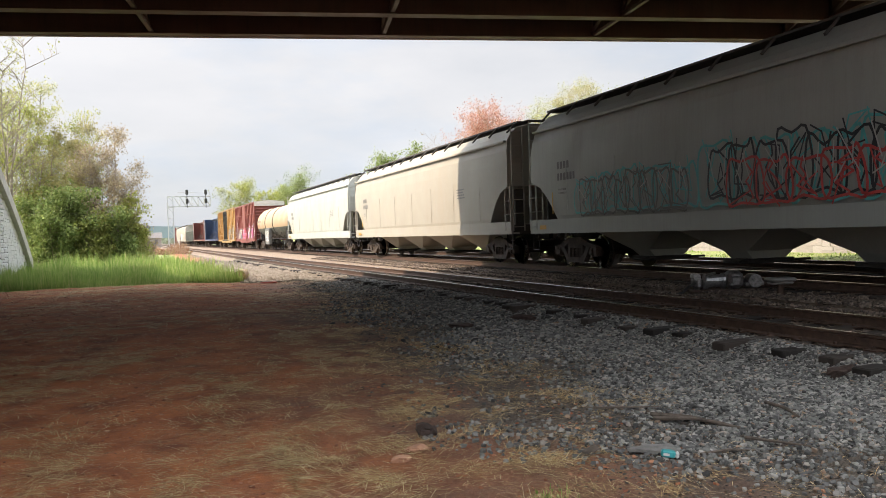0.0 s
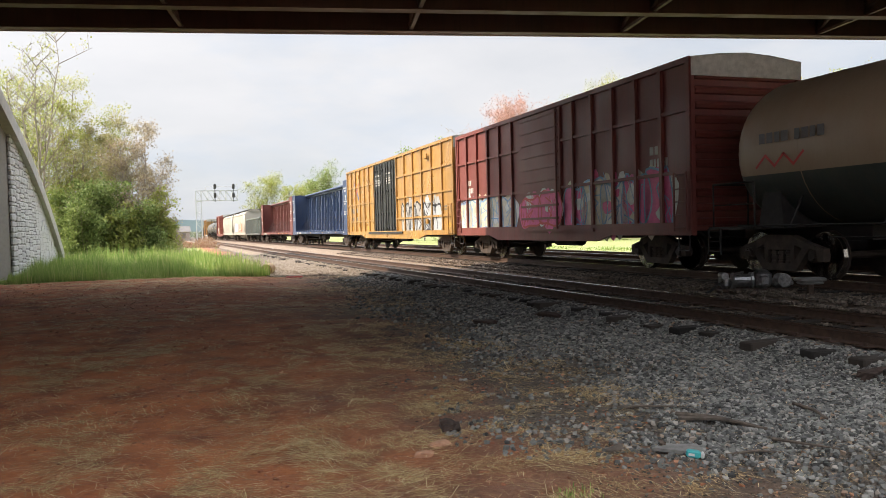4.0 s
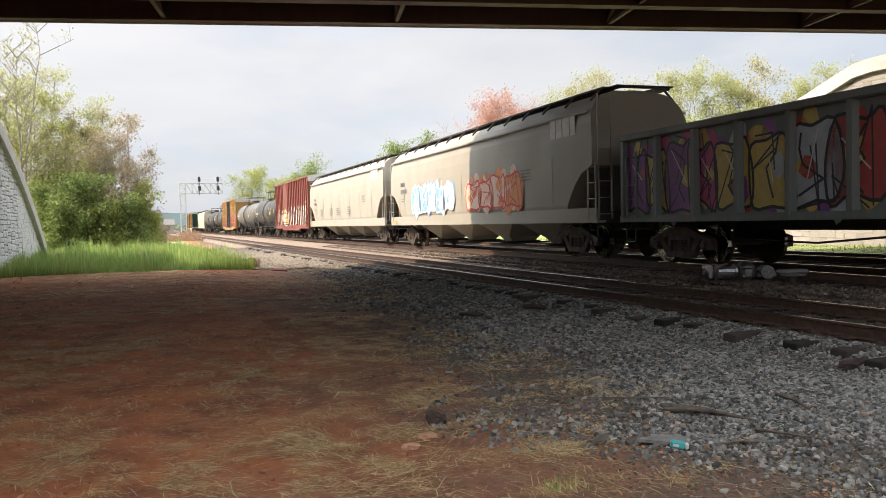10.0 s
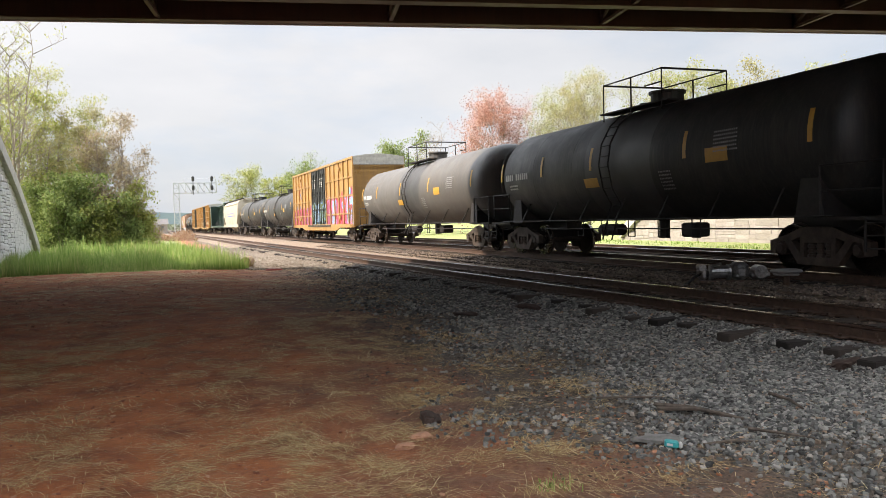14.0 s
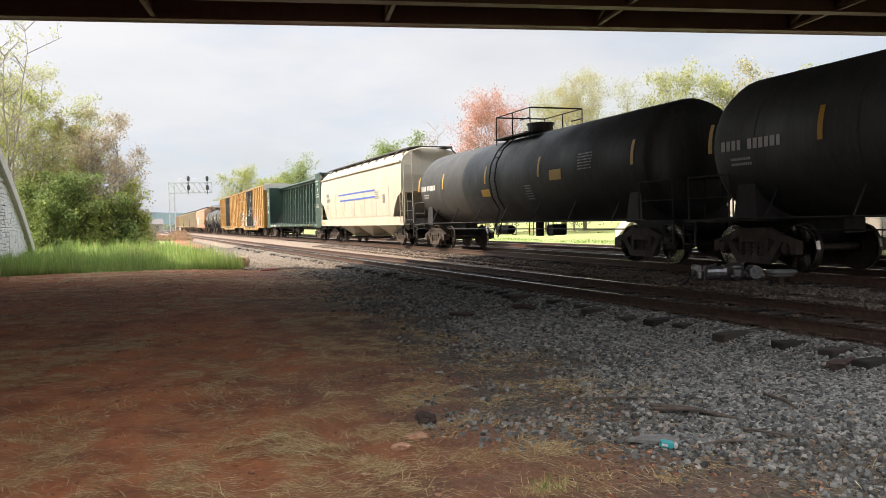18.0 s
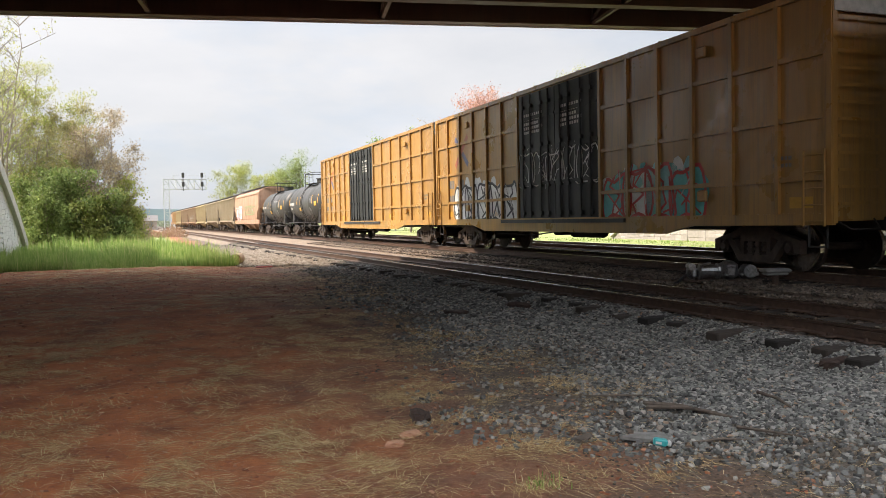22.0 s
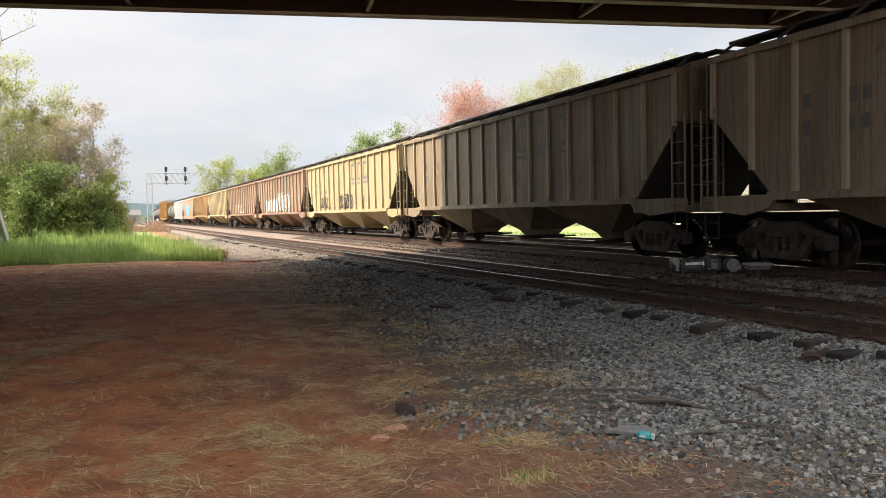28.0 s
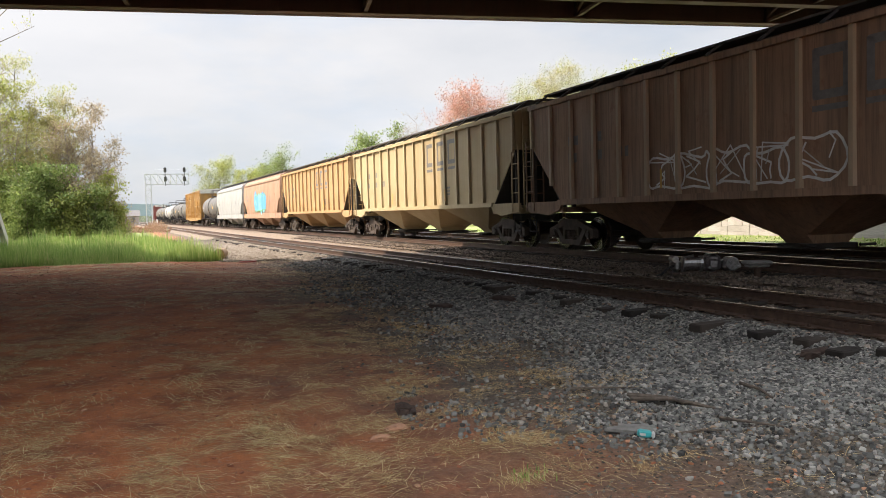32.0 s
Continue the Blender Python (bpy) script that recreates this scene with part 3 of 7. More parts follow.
def underframe(e, half, z0=0.78, z1=1.02, tanks=True):
    s = Shape()
    s.box(-0.24, -half, z0, 0.24, half, z1)
    part("centre_sill", s, BLACKSTEEL, e)
    if tanks:
        b = Shape()
        b.tube((-0.75, -1.2, 0.72), (-0.75, 0.3, 0.72), 0.2, 12)
        b.soft(-1.0, 0.7, 0.58, -0.6, 1.15, 0.92, 0.04)
        b.pipe([(-0.75, -1.2, 0.72), (-0.7, -3.2, 0.82), (-0.5, -half + 2.2, 0.82)], 0.02, 5)
        b.pipe([(-0.75, 1.15, 0.7), (-0.7, 3.0, 0.55), (-0.6, half - 2.6, 0.6)], 0.022, 5)
        part("brake_gear", b, BLACKSTEEL, e)


def stub_sills(e, half):
    """Short draft sills at the two ends of a hopper, and the brake valve on its end."""
    for d in (-1, 1):
        part("draft_sill", Shape().box(-0.24, d * (half - 3.1), 0.78, 0.24, d * half, 1.02), BLACKSTEEL, e)
    part("brake_gear", Shape().tube((-0.75, half - 1.6, 1.55), (-0.75, half - 0.7, 1.55), 0.19, 12).soft(-0.5, half - 1.2, 1.3, -0.15, half - 0.8, 1.75, 0.04), BLACKSTEEL, e)


def ladder(e, x, y, z0, z1, mat, width=0.42, rungs=None, along=True, name="ladder"):
    """A ladder on a side (along) or on an end."""
    s = Shape()
    n = rungs or max(2, int((z1 - z0) / 0.42))
    for d in (-0.5, 0.5):
        p = (x, y + d * width) if along else (x + d * width, y)
        s.bar((*p, z0), (*p, z1), 0.035, 0.035, (1, 0, 0))
    for k in range(n + 1):
        z = z0 + (z1 - z0) * (k + 0.3) / (n + 0.6)
        a, b = ((x, y - 0.5 * width, z), (x, y + 0.5 * width, z)) if along else ((x - 0.5 * width, y, z), (x + 0.5 * width, y, z))
        s.tube(a, b, 0.014, 5)
    return part(name, s, mat, e)


def stirrup(e, x, y, mat):
    s = Shape()
    s.pipe([(x, y - 0.2, 1.0), (x, y - 0.2, 0.52), (x, y + 0.2, 0.52), (x, y + 0.2, 1.0)], 0.02, 5)
    part("step", s, mat, e)


def bars(e, x, y, z, rows, mat, name="lettering", seed=1, d=-1):
    """Rows of blocks of a letter's size on a side; rows: (dy, dz, count, width, height, gap); y runs to the reader's left."""
    rnd, s = random.Random(seed), Shape()
    for dy, dz, count, w, h, gap in rows:
        yy = y - dy
        for _ in range(count):
            ww = w * rnd.uniform(0.75, 1.1)
            s.add([(x, yy, z + dz), (x, yy - ww, z + dz), (x, yy - ww, z + dz + h), (x, yy, z + dz + h)], [(0, 1, 2, 3)])
            if name == "reflector":
                part(name, s, mat, e)
                s = Shape()
            yy -= ww + gap
    return tagged(part(name, s, mat, e), kind="stuff") if s.f else None


def strokes(s, pts, w, x):
    """A painted line of some width on the plane x."""
    for (y0, z0), (y1, z1) in zip(pts, pts[1:]):
        dy, dz = y1 - y0, z1 - z0
        q = math.hypot(dy, dz) or 1
        ny, nz, ey, ez = -dz / q * w / 2, dy / q * w / 2, dy / q * w * 0.35, dz / q * w * 0.35
        s.add([(x, y0 + ny - ey, z0 + nz - ez), (x, y1 + ny + ey, z1 + nz + ez), (x, y1 - ny + ey, z1 - nz + ez), (x, y0 - ny - ey, z0 - nz - ez)], [(0, 1, 2, 3)])


def blob(s, cy, cz, ry, rz, x, rnd, n=14):
    ph, am = rnd.uniform(0, 6.3), rnd.uniform(0.1, 0.28)
    s.add([(x, cy + ry * math.cos(6.2832 * i / n) * (1 + am * math.sin(3 * 6.2832 * i / n + ph)), cz + rz * math.sin(6.2832 * i / n) * (1 + am * math.cos(2 * 6.2832 * i / n + ph))) for i in range(n)], [tuple(range(n))])


def graffiti(e, x, y0, y1, z0, z1, fills, line, seed, count=6, line_w=0.06, fill=True, label="spray-painted graffiti"):
    """Swollen letter shapes with outlines and highlights, sprayed on a side; no word can be read."""
    rnd = random.Random(seed)
    step = (y1 - y0) / count
    h = z1 - z0
    shapes = [Shape() for _ in fills]
    edge, shine = Shape(), Shape()
    if fill:
        for i in range(count * 3):
            blob(shapes[i % len(fills)], y0 + (y1 - y0) * (i + 0.5) / (count * 3), (z0 + z1) / 2 + rnd.uniform(-.12, .12) * h, step * 0.36, h * rnd.uniform(0.42, 0.56), x + 0.0015, rnd, 16)
    for i in range(count):
        cy, w = y0 + step * (i + 0.5) + rnd.uniform(-0.06, 0.06) * step, step * rnd.uniform(0.95, 1.12)
        lean, top = rnd.uniform(-0.12, 0.12) * step, z1 - rnd.uniform(0, 0.18) * h
        a = [(cy - w * 0.5 + rnd.uniform(-.1, .1) * w, z0 + rnd.uniform(0, 0.1) * h), (cy - w * 0.62 + lean, z0 + 0.45 * h), (cy - w * 0.42 + lean, top), (cy + rnd.uniform(-.2, .2) * w, top - rnd.uniform(0, .15) * h),
             (cy + w * 0.45 + lean, top + rnd.uniform(-.1, .05) * h), (cy + w * 0.6, z0 + 0.5 * h + rnd.uniform(-.1, .1) * h), (cy + w * 0.5, z0 + rnd.uniform(0, 0.12) * h), (cy + rnd.uniform(-.15, .15) * w, z0 + rnd.uniform(0.02, 0.16) * h)]
        smooth = []
        for k in range(8):
            p0, p1, p2, p3 = a[k - 1], a[k], a[(k + 1) % 8], a[(k + 2) % 8]
            for u in (0, 0.34, 0.67):
                smooth.append(tuple(0.5 * (2 * p1[j] + (p2[j] - p0[j]) * u + (2 * p0[j] - 5 * p1[j] + 4 * p2[j] - p3[j]) * u * u + (3 * p1[j] - p0[j] - 3 * p2[j] + p3[j]) * u ** 3) for j in (0, 1)))
        if fill:
            f = shapes[rnd.randrange(len(fills))]
            f.add([(x, py, pz) for py, pz in smooth], [tuple(range(len(smooth)))])
            for _ in range(2):
                blob(shapes[rnd.randrange(len(fills))], cy + rnd.uniform(-.3, .3) * w, z0 + rnd.uniform(.2, .8) * h, w * rnd.uniform(.12, .25), h * rnd.uniform(.08, .2), x - 0.0015, rnd, 10)
        strokes(edge, smooth + smooth[:1], line_w, x - 0.003)
        q = [(cy + rnd.uniform(-.3, .3) * w, z0 + h * (0.15 + 0.7 * k / 4)) for k in range(5)]
        strokes(edge, q, line_w * 0.8, x - 0.003)
        for _ in range(2):
            q = [(cy + rnd.uniform(-.55, .55) * w, z0 + h * rnd.uniform(-.05, 1.05)) for k in range(3)]
            strokes(edge, q, line_w * 0.6, x - 0.003)
        strokes(shine, [(cy + rnd.uniform(-.35, .35) * w, z0 + h * rnd.uniform(.3, .5)), (cy + rnd.uniform(-.35, .35) * w, z0 + h * rnd.uniform(.6, .9))], line_w * 0.5, x - 0.0045)
    first = True
    g = None
    for sh, m in list(zip(shapes, fills)) + [(edge, line), (shine, WHITEPAINT)]:
        if sh.f:
            if first:
                g, first = part("graffiti", sh, m, e, label), False
            else:
                part("paint_layer", sh, m, g)
    return g


def spray(name, c):
    return plain("spray_" + name, c, 0.55, 0, 0.18, 5)


G_WHITE, G_BLACK, G_TEAL, G_RED = spray("white", (0.66, 0.66, 0.63)), spray("black", (0.025, 0.025, 0.03)), spray("teal", (0.10, 0.42, 0.42)), spray("red", (0.55, 0.07, 0.06))
G_BLUE, G_PINK, G_YEL, G_PURPLE = spray("blue", (0.20, 0.36, 0.56)), spray("pink", (0.70, 0.12, 0.28)), spray("yellow", (0.72, 0.52, 0.12)), spray("purple", (0.20, 0.06, 0.22))
G_ORANGE, G_GREY, G_GREEN = spray("orange", (0.62, 0.22, 0.08)), spray("grey", (0.34, 0.36, 0.37)), spray("green", (0.14, 0.34, 0.14))
GRATING = plain("walkway_steel", (0.07, 0.065, 0.06), 0.7, 0.2, 0.3, 8)
# near-black tone paints the shade inside the hopper ends onto their sheets and posts
CARSHADOW = plain("car_end_shade", (0.055, 0.048, 0.042), 0.8, 0, 0.3, 4)


def shell(profile, yend, skip_bottom=False):
    """A body with its half profile (x, z) from the bottom to the ridge, whose ends lie at yend(z) level by level."""
    s = Shape()
    n = len(profile)
    for d in (-1, 1):
        for i in range(n - 1):
            (xa, za), (xb, zb) = profile[i], profile[i + 1]
            ya, yb = yend(za), yend(zb)
            q = [(d * xa, -ya, za), (d * xa, ya, za), (d * xb, yb, zb), (d * xb, -yb, zb)]
            s.add(q if d > 0 else q[::-1], [(0, 1, 2, 3)])
    for i in range(n - 1):
        (xa, za), (xb, zb) = profile[i], profile[i + 1]
        for d in (-1, 1):
            ya, yb = d * yend(za), d * yend(zb)
            q = [(-xa, ya, za), (xa, ya, za), (xb, yb, zb), (-xb, yb, zb)]
            s.add(q if d < 0 else q[::-1], [(0, 1, 2, 3)])
    x, z = profile[0]
    s.add([(-x, -yend(z), z), (-x, yend(z), z), (x, yend(z), z), (x, -yend(z), z)], [(0, 1, 2, 3)])
    return s


def bays(e, half, count, top, mat, span, low=0.36, x_top=1.45, gate=True):
    w = 2 * span / count
    for i in range(count):
        c = -span + w * (i + 0.5)
        s = Shape()
        s.loft([[(-x, c - y, z), (x, c - y, z), (x, c + y, z), (-x, c + y, z)] for x, y, z in ((0.42, 0.33, low), (0.62, 0.36, low + 0.18), (x_top, w * 0.5 - 0.015, top))])
        b = part("hopper_bay", s, mat, e)
        if gate:
            g = Shape()
            g.soft(-0.62, c - 0.42, low - 0.09, 0.62, c + 0.42, low + 0.02, 0.02)
            for d in (-1, 1):
                g.tube((d * 0.55, c - 0.5, low - 0.03), (d * 0.95, c - 0.5, low - 0.03), 0.03, 6)
            part("outlet_gate", g, BLACKSTEEL, b)


def roof_walk(e, half, z, edge, mat, posts=True, drop=0.22):
    """Running boards along the roof with their brackets, and a step across each end."""
    for d in (-1, 1):
        s = Shape()
        s.box(d * 0.55, -half + 0.1, z, d * 1.05, half - 0.1, z + 0.035)
        s.box(d * 1.03, -half + 0.1, z - 0.01, d * 1.06, half - 0.1, z + 0.04)
        part("running_board", s, mat, e)
        n = int(2 * half / 1.45)
        for i in range(n + 1):
            y = -half + 0.3 + (2 * half - 0.6) * i / n
            p = Shape().bar((d * 1.04, y, z), (d * edge, y, z - drop), 0.05, 0.05)
            part("bracket", p, mat, e)
    for d in (-1, 1):
        part("end_step", Shape().box(-0.9, d * half - 0.30, z + 0.002, 0.9, d * half + 0.06, z + 0.03), mat, e)


def curved_hopper(name, near, far, mat, label, top=4.62, n_bays=4, seed=3, mark=DARKPAINT):
    """A pellet hopper with bulging smooth sides."""
    e, h = car(name, near, far, label, "hopper car")
    def yend(z):
        if z >= 2.55:
            return h - 0.22 - 0.30 * max(0, (z - 3.4)) / 1.2
        q = (2.55 - z) / 1.2
        return h - 0.22 - 1.55 * min(1, q) ** 0.55
    prof = [(1.50, 1.36), (1.535, 1.5), (1.55, 1.75), (1.565, 2.05), (1.575, 2.35), (1.58, 2.55), (1.58, 2.9), (1.57, 3.3), (1.54, 3.7), (1.46, 4.05), (1.34, top - 0.38), (1.08, top - 0.14), (0.6, top - 0.03), (0.0, top)]
    body = part("body", shell(prof, yend), mat, e, smooth=False)
    for d in (-1, 1):
        part("side_sill", Shape().slab([(-h + 0.05, 1.40), (-h + 0.05, 1.0), (h - 0.05, 1.0), (h - 0.05, 1.40)], d * 1.50, d * 1.56), mat, e)
        part("sill_flange", Shape().box(d * 1.28, -h + 0.05, 1.0, d * 1.50, h - 0.05, 1.06), mat, e)
    for d in (-1, 1):
        rib = Shape()
        rib.box(d * 1.585, -h + 0.4, top - 0.64, d * 1.50, h - 0.4, top - 0.58)
        part("eave_rail", rib, mat, e)
    for d in (-1, 1):
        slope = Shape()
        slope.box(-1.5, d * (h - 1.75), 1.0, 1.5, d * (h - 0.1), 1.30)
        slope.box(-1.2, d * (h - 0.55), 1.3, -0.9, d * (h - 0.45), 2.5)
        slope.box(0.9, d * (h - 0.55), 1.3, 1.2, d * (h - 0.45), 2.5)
        # platform and posts take the painted shade, not the body colour
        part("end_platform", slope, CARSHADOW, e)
    for i in range(1, 8):
        y = -h + 2 * h * i / 8
        part("weld_seam", Shape().box(-1.588, y - 0.006, 1.5, -1.578, y + 0.006, 2.9), mat, e)
    bays(e, h, n_bays, 1.12, mat, h - 2.7, 0.34, 1.10)
    roof_walk(e, h - 0.3, top + 0.02, 1.36, GRATING, drop=0.32)
    hatch = Shape()
    hatch.soft(-0.38, -h + 1.2, top - 0.05, 0.38, h - 1.2, top + 0.11, 0.04)
    part("roof_hatch", hatch, mat, e)
    for d in (-1, 1):
        ladder(e, -1.56, d * (h - 0.28), 1.1, 2.62, mat, 0.4)
        ladder(e, -1.3, d * (h - 0.02), 1.1, top - 0.2, mat, 0.4, along=False, name="end_ladder")
        stirrup(e, -1.5, d * (h - 0.3), BLACKSTEEL)
    bars(e, -1.592, h - 1.9, 2.3, [(0, 0.5, 4, 0.14, 0.2, 0.05), (0, 0.18, 6, 0.13, 0.2, 0.05), (0.05, -0.1, 7, 0.05, 0.05, 0.02), (0.05, -0.2, 7, 0.05, 0.05, 0.02)], mark, seed=seed)
    bars(e, -1.592, -h + 4.6, 2.35, [(0, 0.10 * k, 12 - k % 3, 0.05, 0.05, 0.02) for k in range(4)], mark, seed=seed + 1)
    bars(e, -1.60, h - 0.75, 1.12, [(0, 0, 1, 0.5, 0.12, 0)], YELLOW, "reflector", seed)
    bars(e, -1.592, h - 1.55, 1.55, [(0, 0, 1, 0.07, 0.62, 0)], YELLOW, "reflector", seed)
    stub_sills(e, h)
    couplers(e, h)
    trucks(e, h, 1.95)
    return e, h


def ribbed_hopper(name, near, far, mat, label, seed=5, logo=True, mark=DARKPAINT, top=4.42, rust=None, rounded=False):
    """A grain hopper with upright side posts and three bays."""
    e, h = car(name, near, far, label, "hopper car")
    def yend(z):
        return h - 0.30 if z >= 3.0 else h - 0.30 - 0.98 * (3.0 - z)
    prof = [(1.50, 1.36), (1.52, 2.2), (1.52, 3.0), (1.52, 4.0), (1.44, 4.14), (0.7, top - 0.06), (0.0, top)]
    part("body", shell(prof, yend), mat, e)
    clean = POSTS[mat.name]
    n = 17
    for i in range(n):
        y = -h + 0.42 + (2 * h - 0.84) * i / (n - 1)
        low = 1.36 if abs(y) < yend(1.36) else 3.0 - (h - 0.30 - abs(y)) / 0.98 + 0.02
        for d in (-1, 1):
            part("side_post", Shape().box(d * 1.50, y - 0.045, low, d * 1.60, y + 0.045, 4.02), clean, e)
    for d in (-1, 1):
        part("side_sill", Shape().box(d * 1.44, -h + 1.9, 1.26, d * 1.61, h - 1.9, 1.40), mat, e)
        part("top_chord", Shape().box(d * 1.46, -h + 0.3, 3.98, d * 1.62, h - 0.3, 4.10), mat, e)
    for d in (-1, 1):
        s = Shape()
        s.slab([(d * (h - 2.1), 1.36), (d * (h - 0.1), 1.36), (d * (h - 0.1), 1.10), (d * (h - 1.3), 0.98), (d * (h - 1.9), 1.12)], -1.56, -1.48)
        s.slab([(d * (h - 2.1), 1.36), (d * (h - 0.1), 1.36), (d * (h - 0.1), 1.10), (d * (h - 1.3), 0.98), (d * (h - 1.9), 1.12)], 1.48, 1.56)
        s.box(-1.5, d * (h - 2.0), 1.05, 1.5, d * (h - 0.1), 1.2)
        part("end_sill", s, mat, e)
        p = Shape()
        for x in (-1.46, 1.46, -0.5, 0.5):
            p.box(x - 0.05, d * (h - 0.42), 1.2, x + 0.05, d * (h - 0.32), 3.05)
        # posts and slope sheet are coloured dark for the shade in the end opening
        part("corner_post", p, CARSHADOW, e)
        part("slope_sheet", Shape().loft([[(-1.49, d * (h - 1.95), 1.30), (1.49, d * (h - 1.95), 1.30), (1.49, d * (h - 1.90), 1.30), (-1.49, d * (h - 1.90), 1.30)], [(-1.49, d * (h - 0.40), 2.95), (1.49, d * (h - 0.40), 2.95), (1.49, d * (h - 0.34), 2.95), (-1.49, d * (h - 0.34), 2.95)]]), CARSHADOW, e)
        ladder(e, -1.57, d * (h - 0.28), 1.1, 3.1, mat, 0.42)
        ladder(e, -1.2, d * (h - 0.05), 1.1, 4.2, mat, 0.4, along=False, name="end_ladder")
        stirrup(e, -1.5, d * (h - 0.3), BLACKSTEEL)
    bays(e, h, 3, 1.36, mat, h - 2.35, 0.36, 1.46)
    roof_walk(e, h - 0.2, top + 0.0, 1.44, GRATING, drop=0.26)
    hatch = Shape()
    hatch.soft(-0.3, -h + 1.0, top - 0.04, 0.3, h - 1.0, top + 0.1, 0.04)
    part("roof_hatch", hatch, mat, e)
    if logo:
        g = Shape()
        for yy in (-1.9, -2.95, -4.0):
            y, z, w, hh = yy * h / 9.0 + 0.5, 2.95, 0.62, 0.72
            strokes(g, [(y, z), (y - w, z), (y - w, z + hh), (y, z + hh), (y, z)], 0.15, -1.526)
            strokes(g, [(y + 0.05, z - 0.22), (y - w - 0.05, z - 0.22)], 0.10, -1.526)
        tagged(part("emblem", g, mark, e), kind="stuff")
    bars(e, -1.526, h - 2.3, 2.2, [(0.1, 0.6, 2, 0.2, 0.24, 0.1), (1.25, 0.6, 2, 0.2, 0.24, 0.1), (0.1, 0.15, 2, 0.18, 0.24, 0.1), (1.25, 0.15, 2, 0.18, 0.24, 0.1), (2.4, 0.15, 2, 0.18, 0.24, 0.1)], mark, seed=seed)
    bars(e, -1.526, -3.2, 1.75, [(0, 0.12 * k, 4, 0.09, 0.07, 0.03) for k in range(3)], mark, seed=seed + 2)
    bars(e, -1.606, h * 0.3, 1.55, [(0, 0, 1, 0.08, 0.42, 0)], YELLOW, "reflector", seed)
    bars(e, -1.606, -h * 0.36, 1.55, [(0, 0, 1, 0.08, 0.42, 0)], YELLOW, "reflector", seed)
    stub_sills(e, h)
    couplers(e, h)
    trucks(e, h, 1.75)
    return e, h


def hi_box(name, near, far, mat, label, doors, roof, seed=7, z0=0.78, top=5.12, emblem=True, door_at=0.0):
    """A tall boxcar with upright posts, belt rails and two plug doors a side."""
    e, h = car(name, near, far, label, "boxcar")
    w = 1.50
    s = Shape()
    s.prism([(-w, z0 + 0.18), (w, z0 + 0.18), (w, top - 0.16), (-w, top - 0.16)], -h + 0.12, h - 0.12)
    part("body", s, mat, e)
    for d in (-1, 1):
        sill = Shape()
        sill.slab([(-h, z0 + 0.32), (-h, z0 + 0.12), (-h * 0.62, z0 + 0.10), (-h * 0.52, z0 - 0.08), (h * 0.52, z0 - 0.08), (h * 0.62, z0 + 0.10), (h, z0 + 0.12), (h, z0 + 0.32)], d * (w - 0.02), d * (w + 0.07))
        part("side_sill", sill, mat, e)
        part("top_chord", Shape().box(d * (w - 0.03), -h, top - 0.26, d * (w + 0.07), h, top - 0.14), mat, e)
    r = Shape()
    r.prism([(-w - 0.05, top - 0.14), (w + 0.05, top - 0.14), (0.75, top - 0.02), (0, top + 0.02), (-0.75, top - 0.02)], -h, h)
    for i in range(1, 16):
        y = -h + 2 * h * i / 16
        r.bar((-w, y, top - 0.12), (0, y, top + 0.04), 0.06, 0.05)
        r.bar((w, y, top - 0.12), (0, y, top + 0.04), 0.06, 0.05)
    part("roof", r, roof, e, "weathered galvanised roof")
    dh = 2.32
    cols = [-h + 0.05 + (h + door_at - dh - 0.1) * i / 6 for i in range(7)] + [door_at + dh + 0.05 + (h - door_at - dh - 0.1) * i / 6 for i in range(7)]
    for d in (-1, 1):
        for y in cols:
            part("side_post", Shape().box(d * (w - 0.01), y - 0.05, z0 + 0.3, d * (w + 0.075), y + 0.05, top - 0.2), mat, e)
        for z in (1.72, 2.78, 3.86):
            for a, b in ((-h, door_at - dh), (door_at + dh, h)):
                part("belt_rail", Shape().box(d * (w - 0.01), a, z - 0.045, d * (w + 0.055), b, z + 0.045), mat, e)
        for k in (-1, 1):
            q = Shape()
            ya, yb = door_at + k * 0.02, door_at + k * (dh - 0.06)
            q.box(d * (w - 0.02), ya, z0 + 0.32, d * (w + 0.035), yb, top - 0.3)
            door = part("door", q, doors, e, "dark green-black plug door")
            for j in range(1, 4):
                f = Shape().box(d * (w + 0.034), ya, z0 + 0.32 + j * 0.98, d * (w + 0.06), yb, z0 + 0.40 + j * 0.98)
                part("door_rib", f, doors, door)
            for yy in (0.35, 0.8, 1.45, 1.95):
                rod = Shape()
                rod.tube((d * (w + 0.075), door_at + k * yy, z0 + 0.34), (d * (w + 0.075), door_at + k * yy, top - 0.32), 0.028, 6)
                for z in (1.2, 2.0, 3.2, 4.4):
                    rod.box(d * (w + 0.03), door_at + k * yy - 0.08, z, d * (w + 0.11), door_at + k * yy + 0.08, z + 0.1)
                part("lock_rod", rod, doors, door)
            part("door_track", Shape().box(d * (w + 0.03), door_at + k * 0.02, z0 + 0.18, d * (w + 0.13), door_at + k * (dh + 1.2), z0 + 0.28), doors, e)
        for k in (-1, 1):
            for z in (1.5, 4.45):
                part("bracket_box", Shape().soft(d * (w + 0.05), k * (h * 0.66) - 0.14, z - 0.12, d * (w + 0.14), k * (h * 0.66) + 0.14, z + 0.12, 0.03), mat, e)
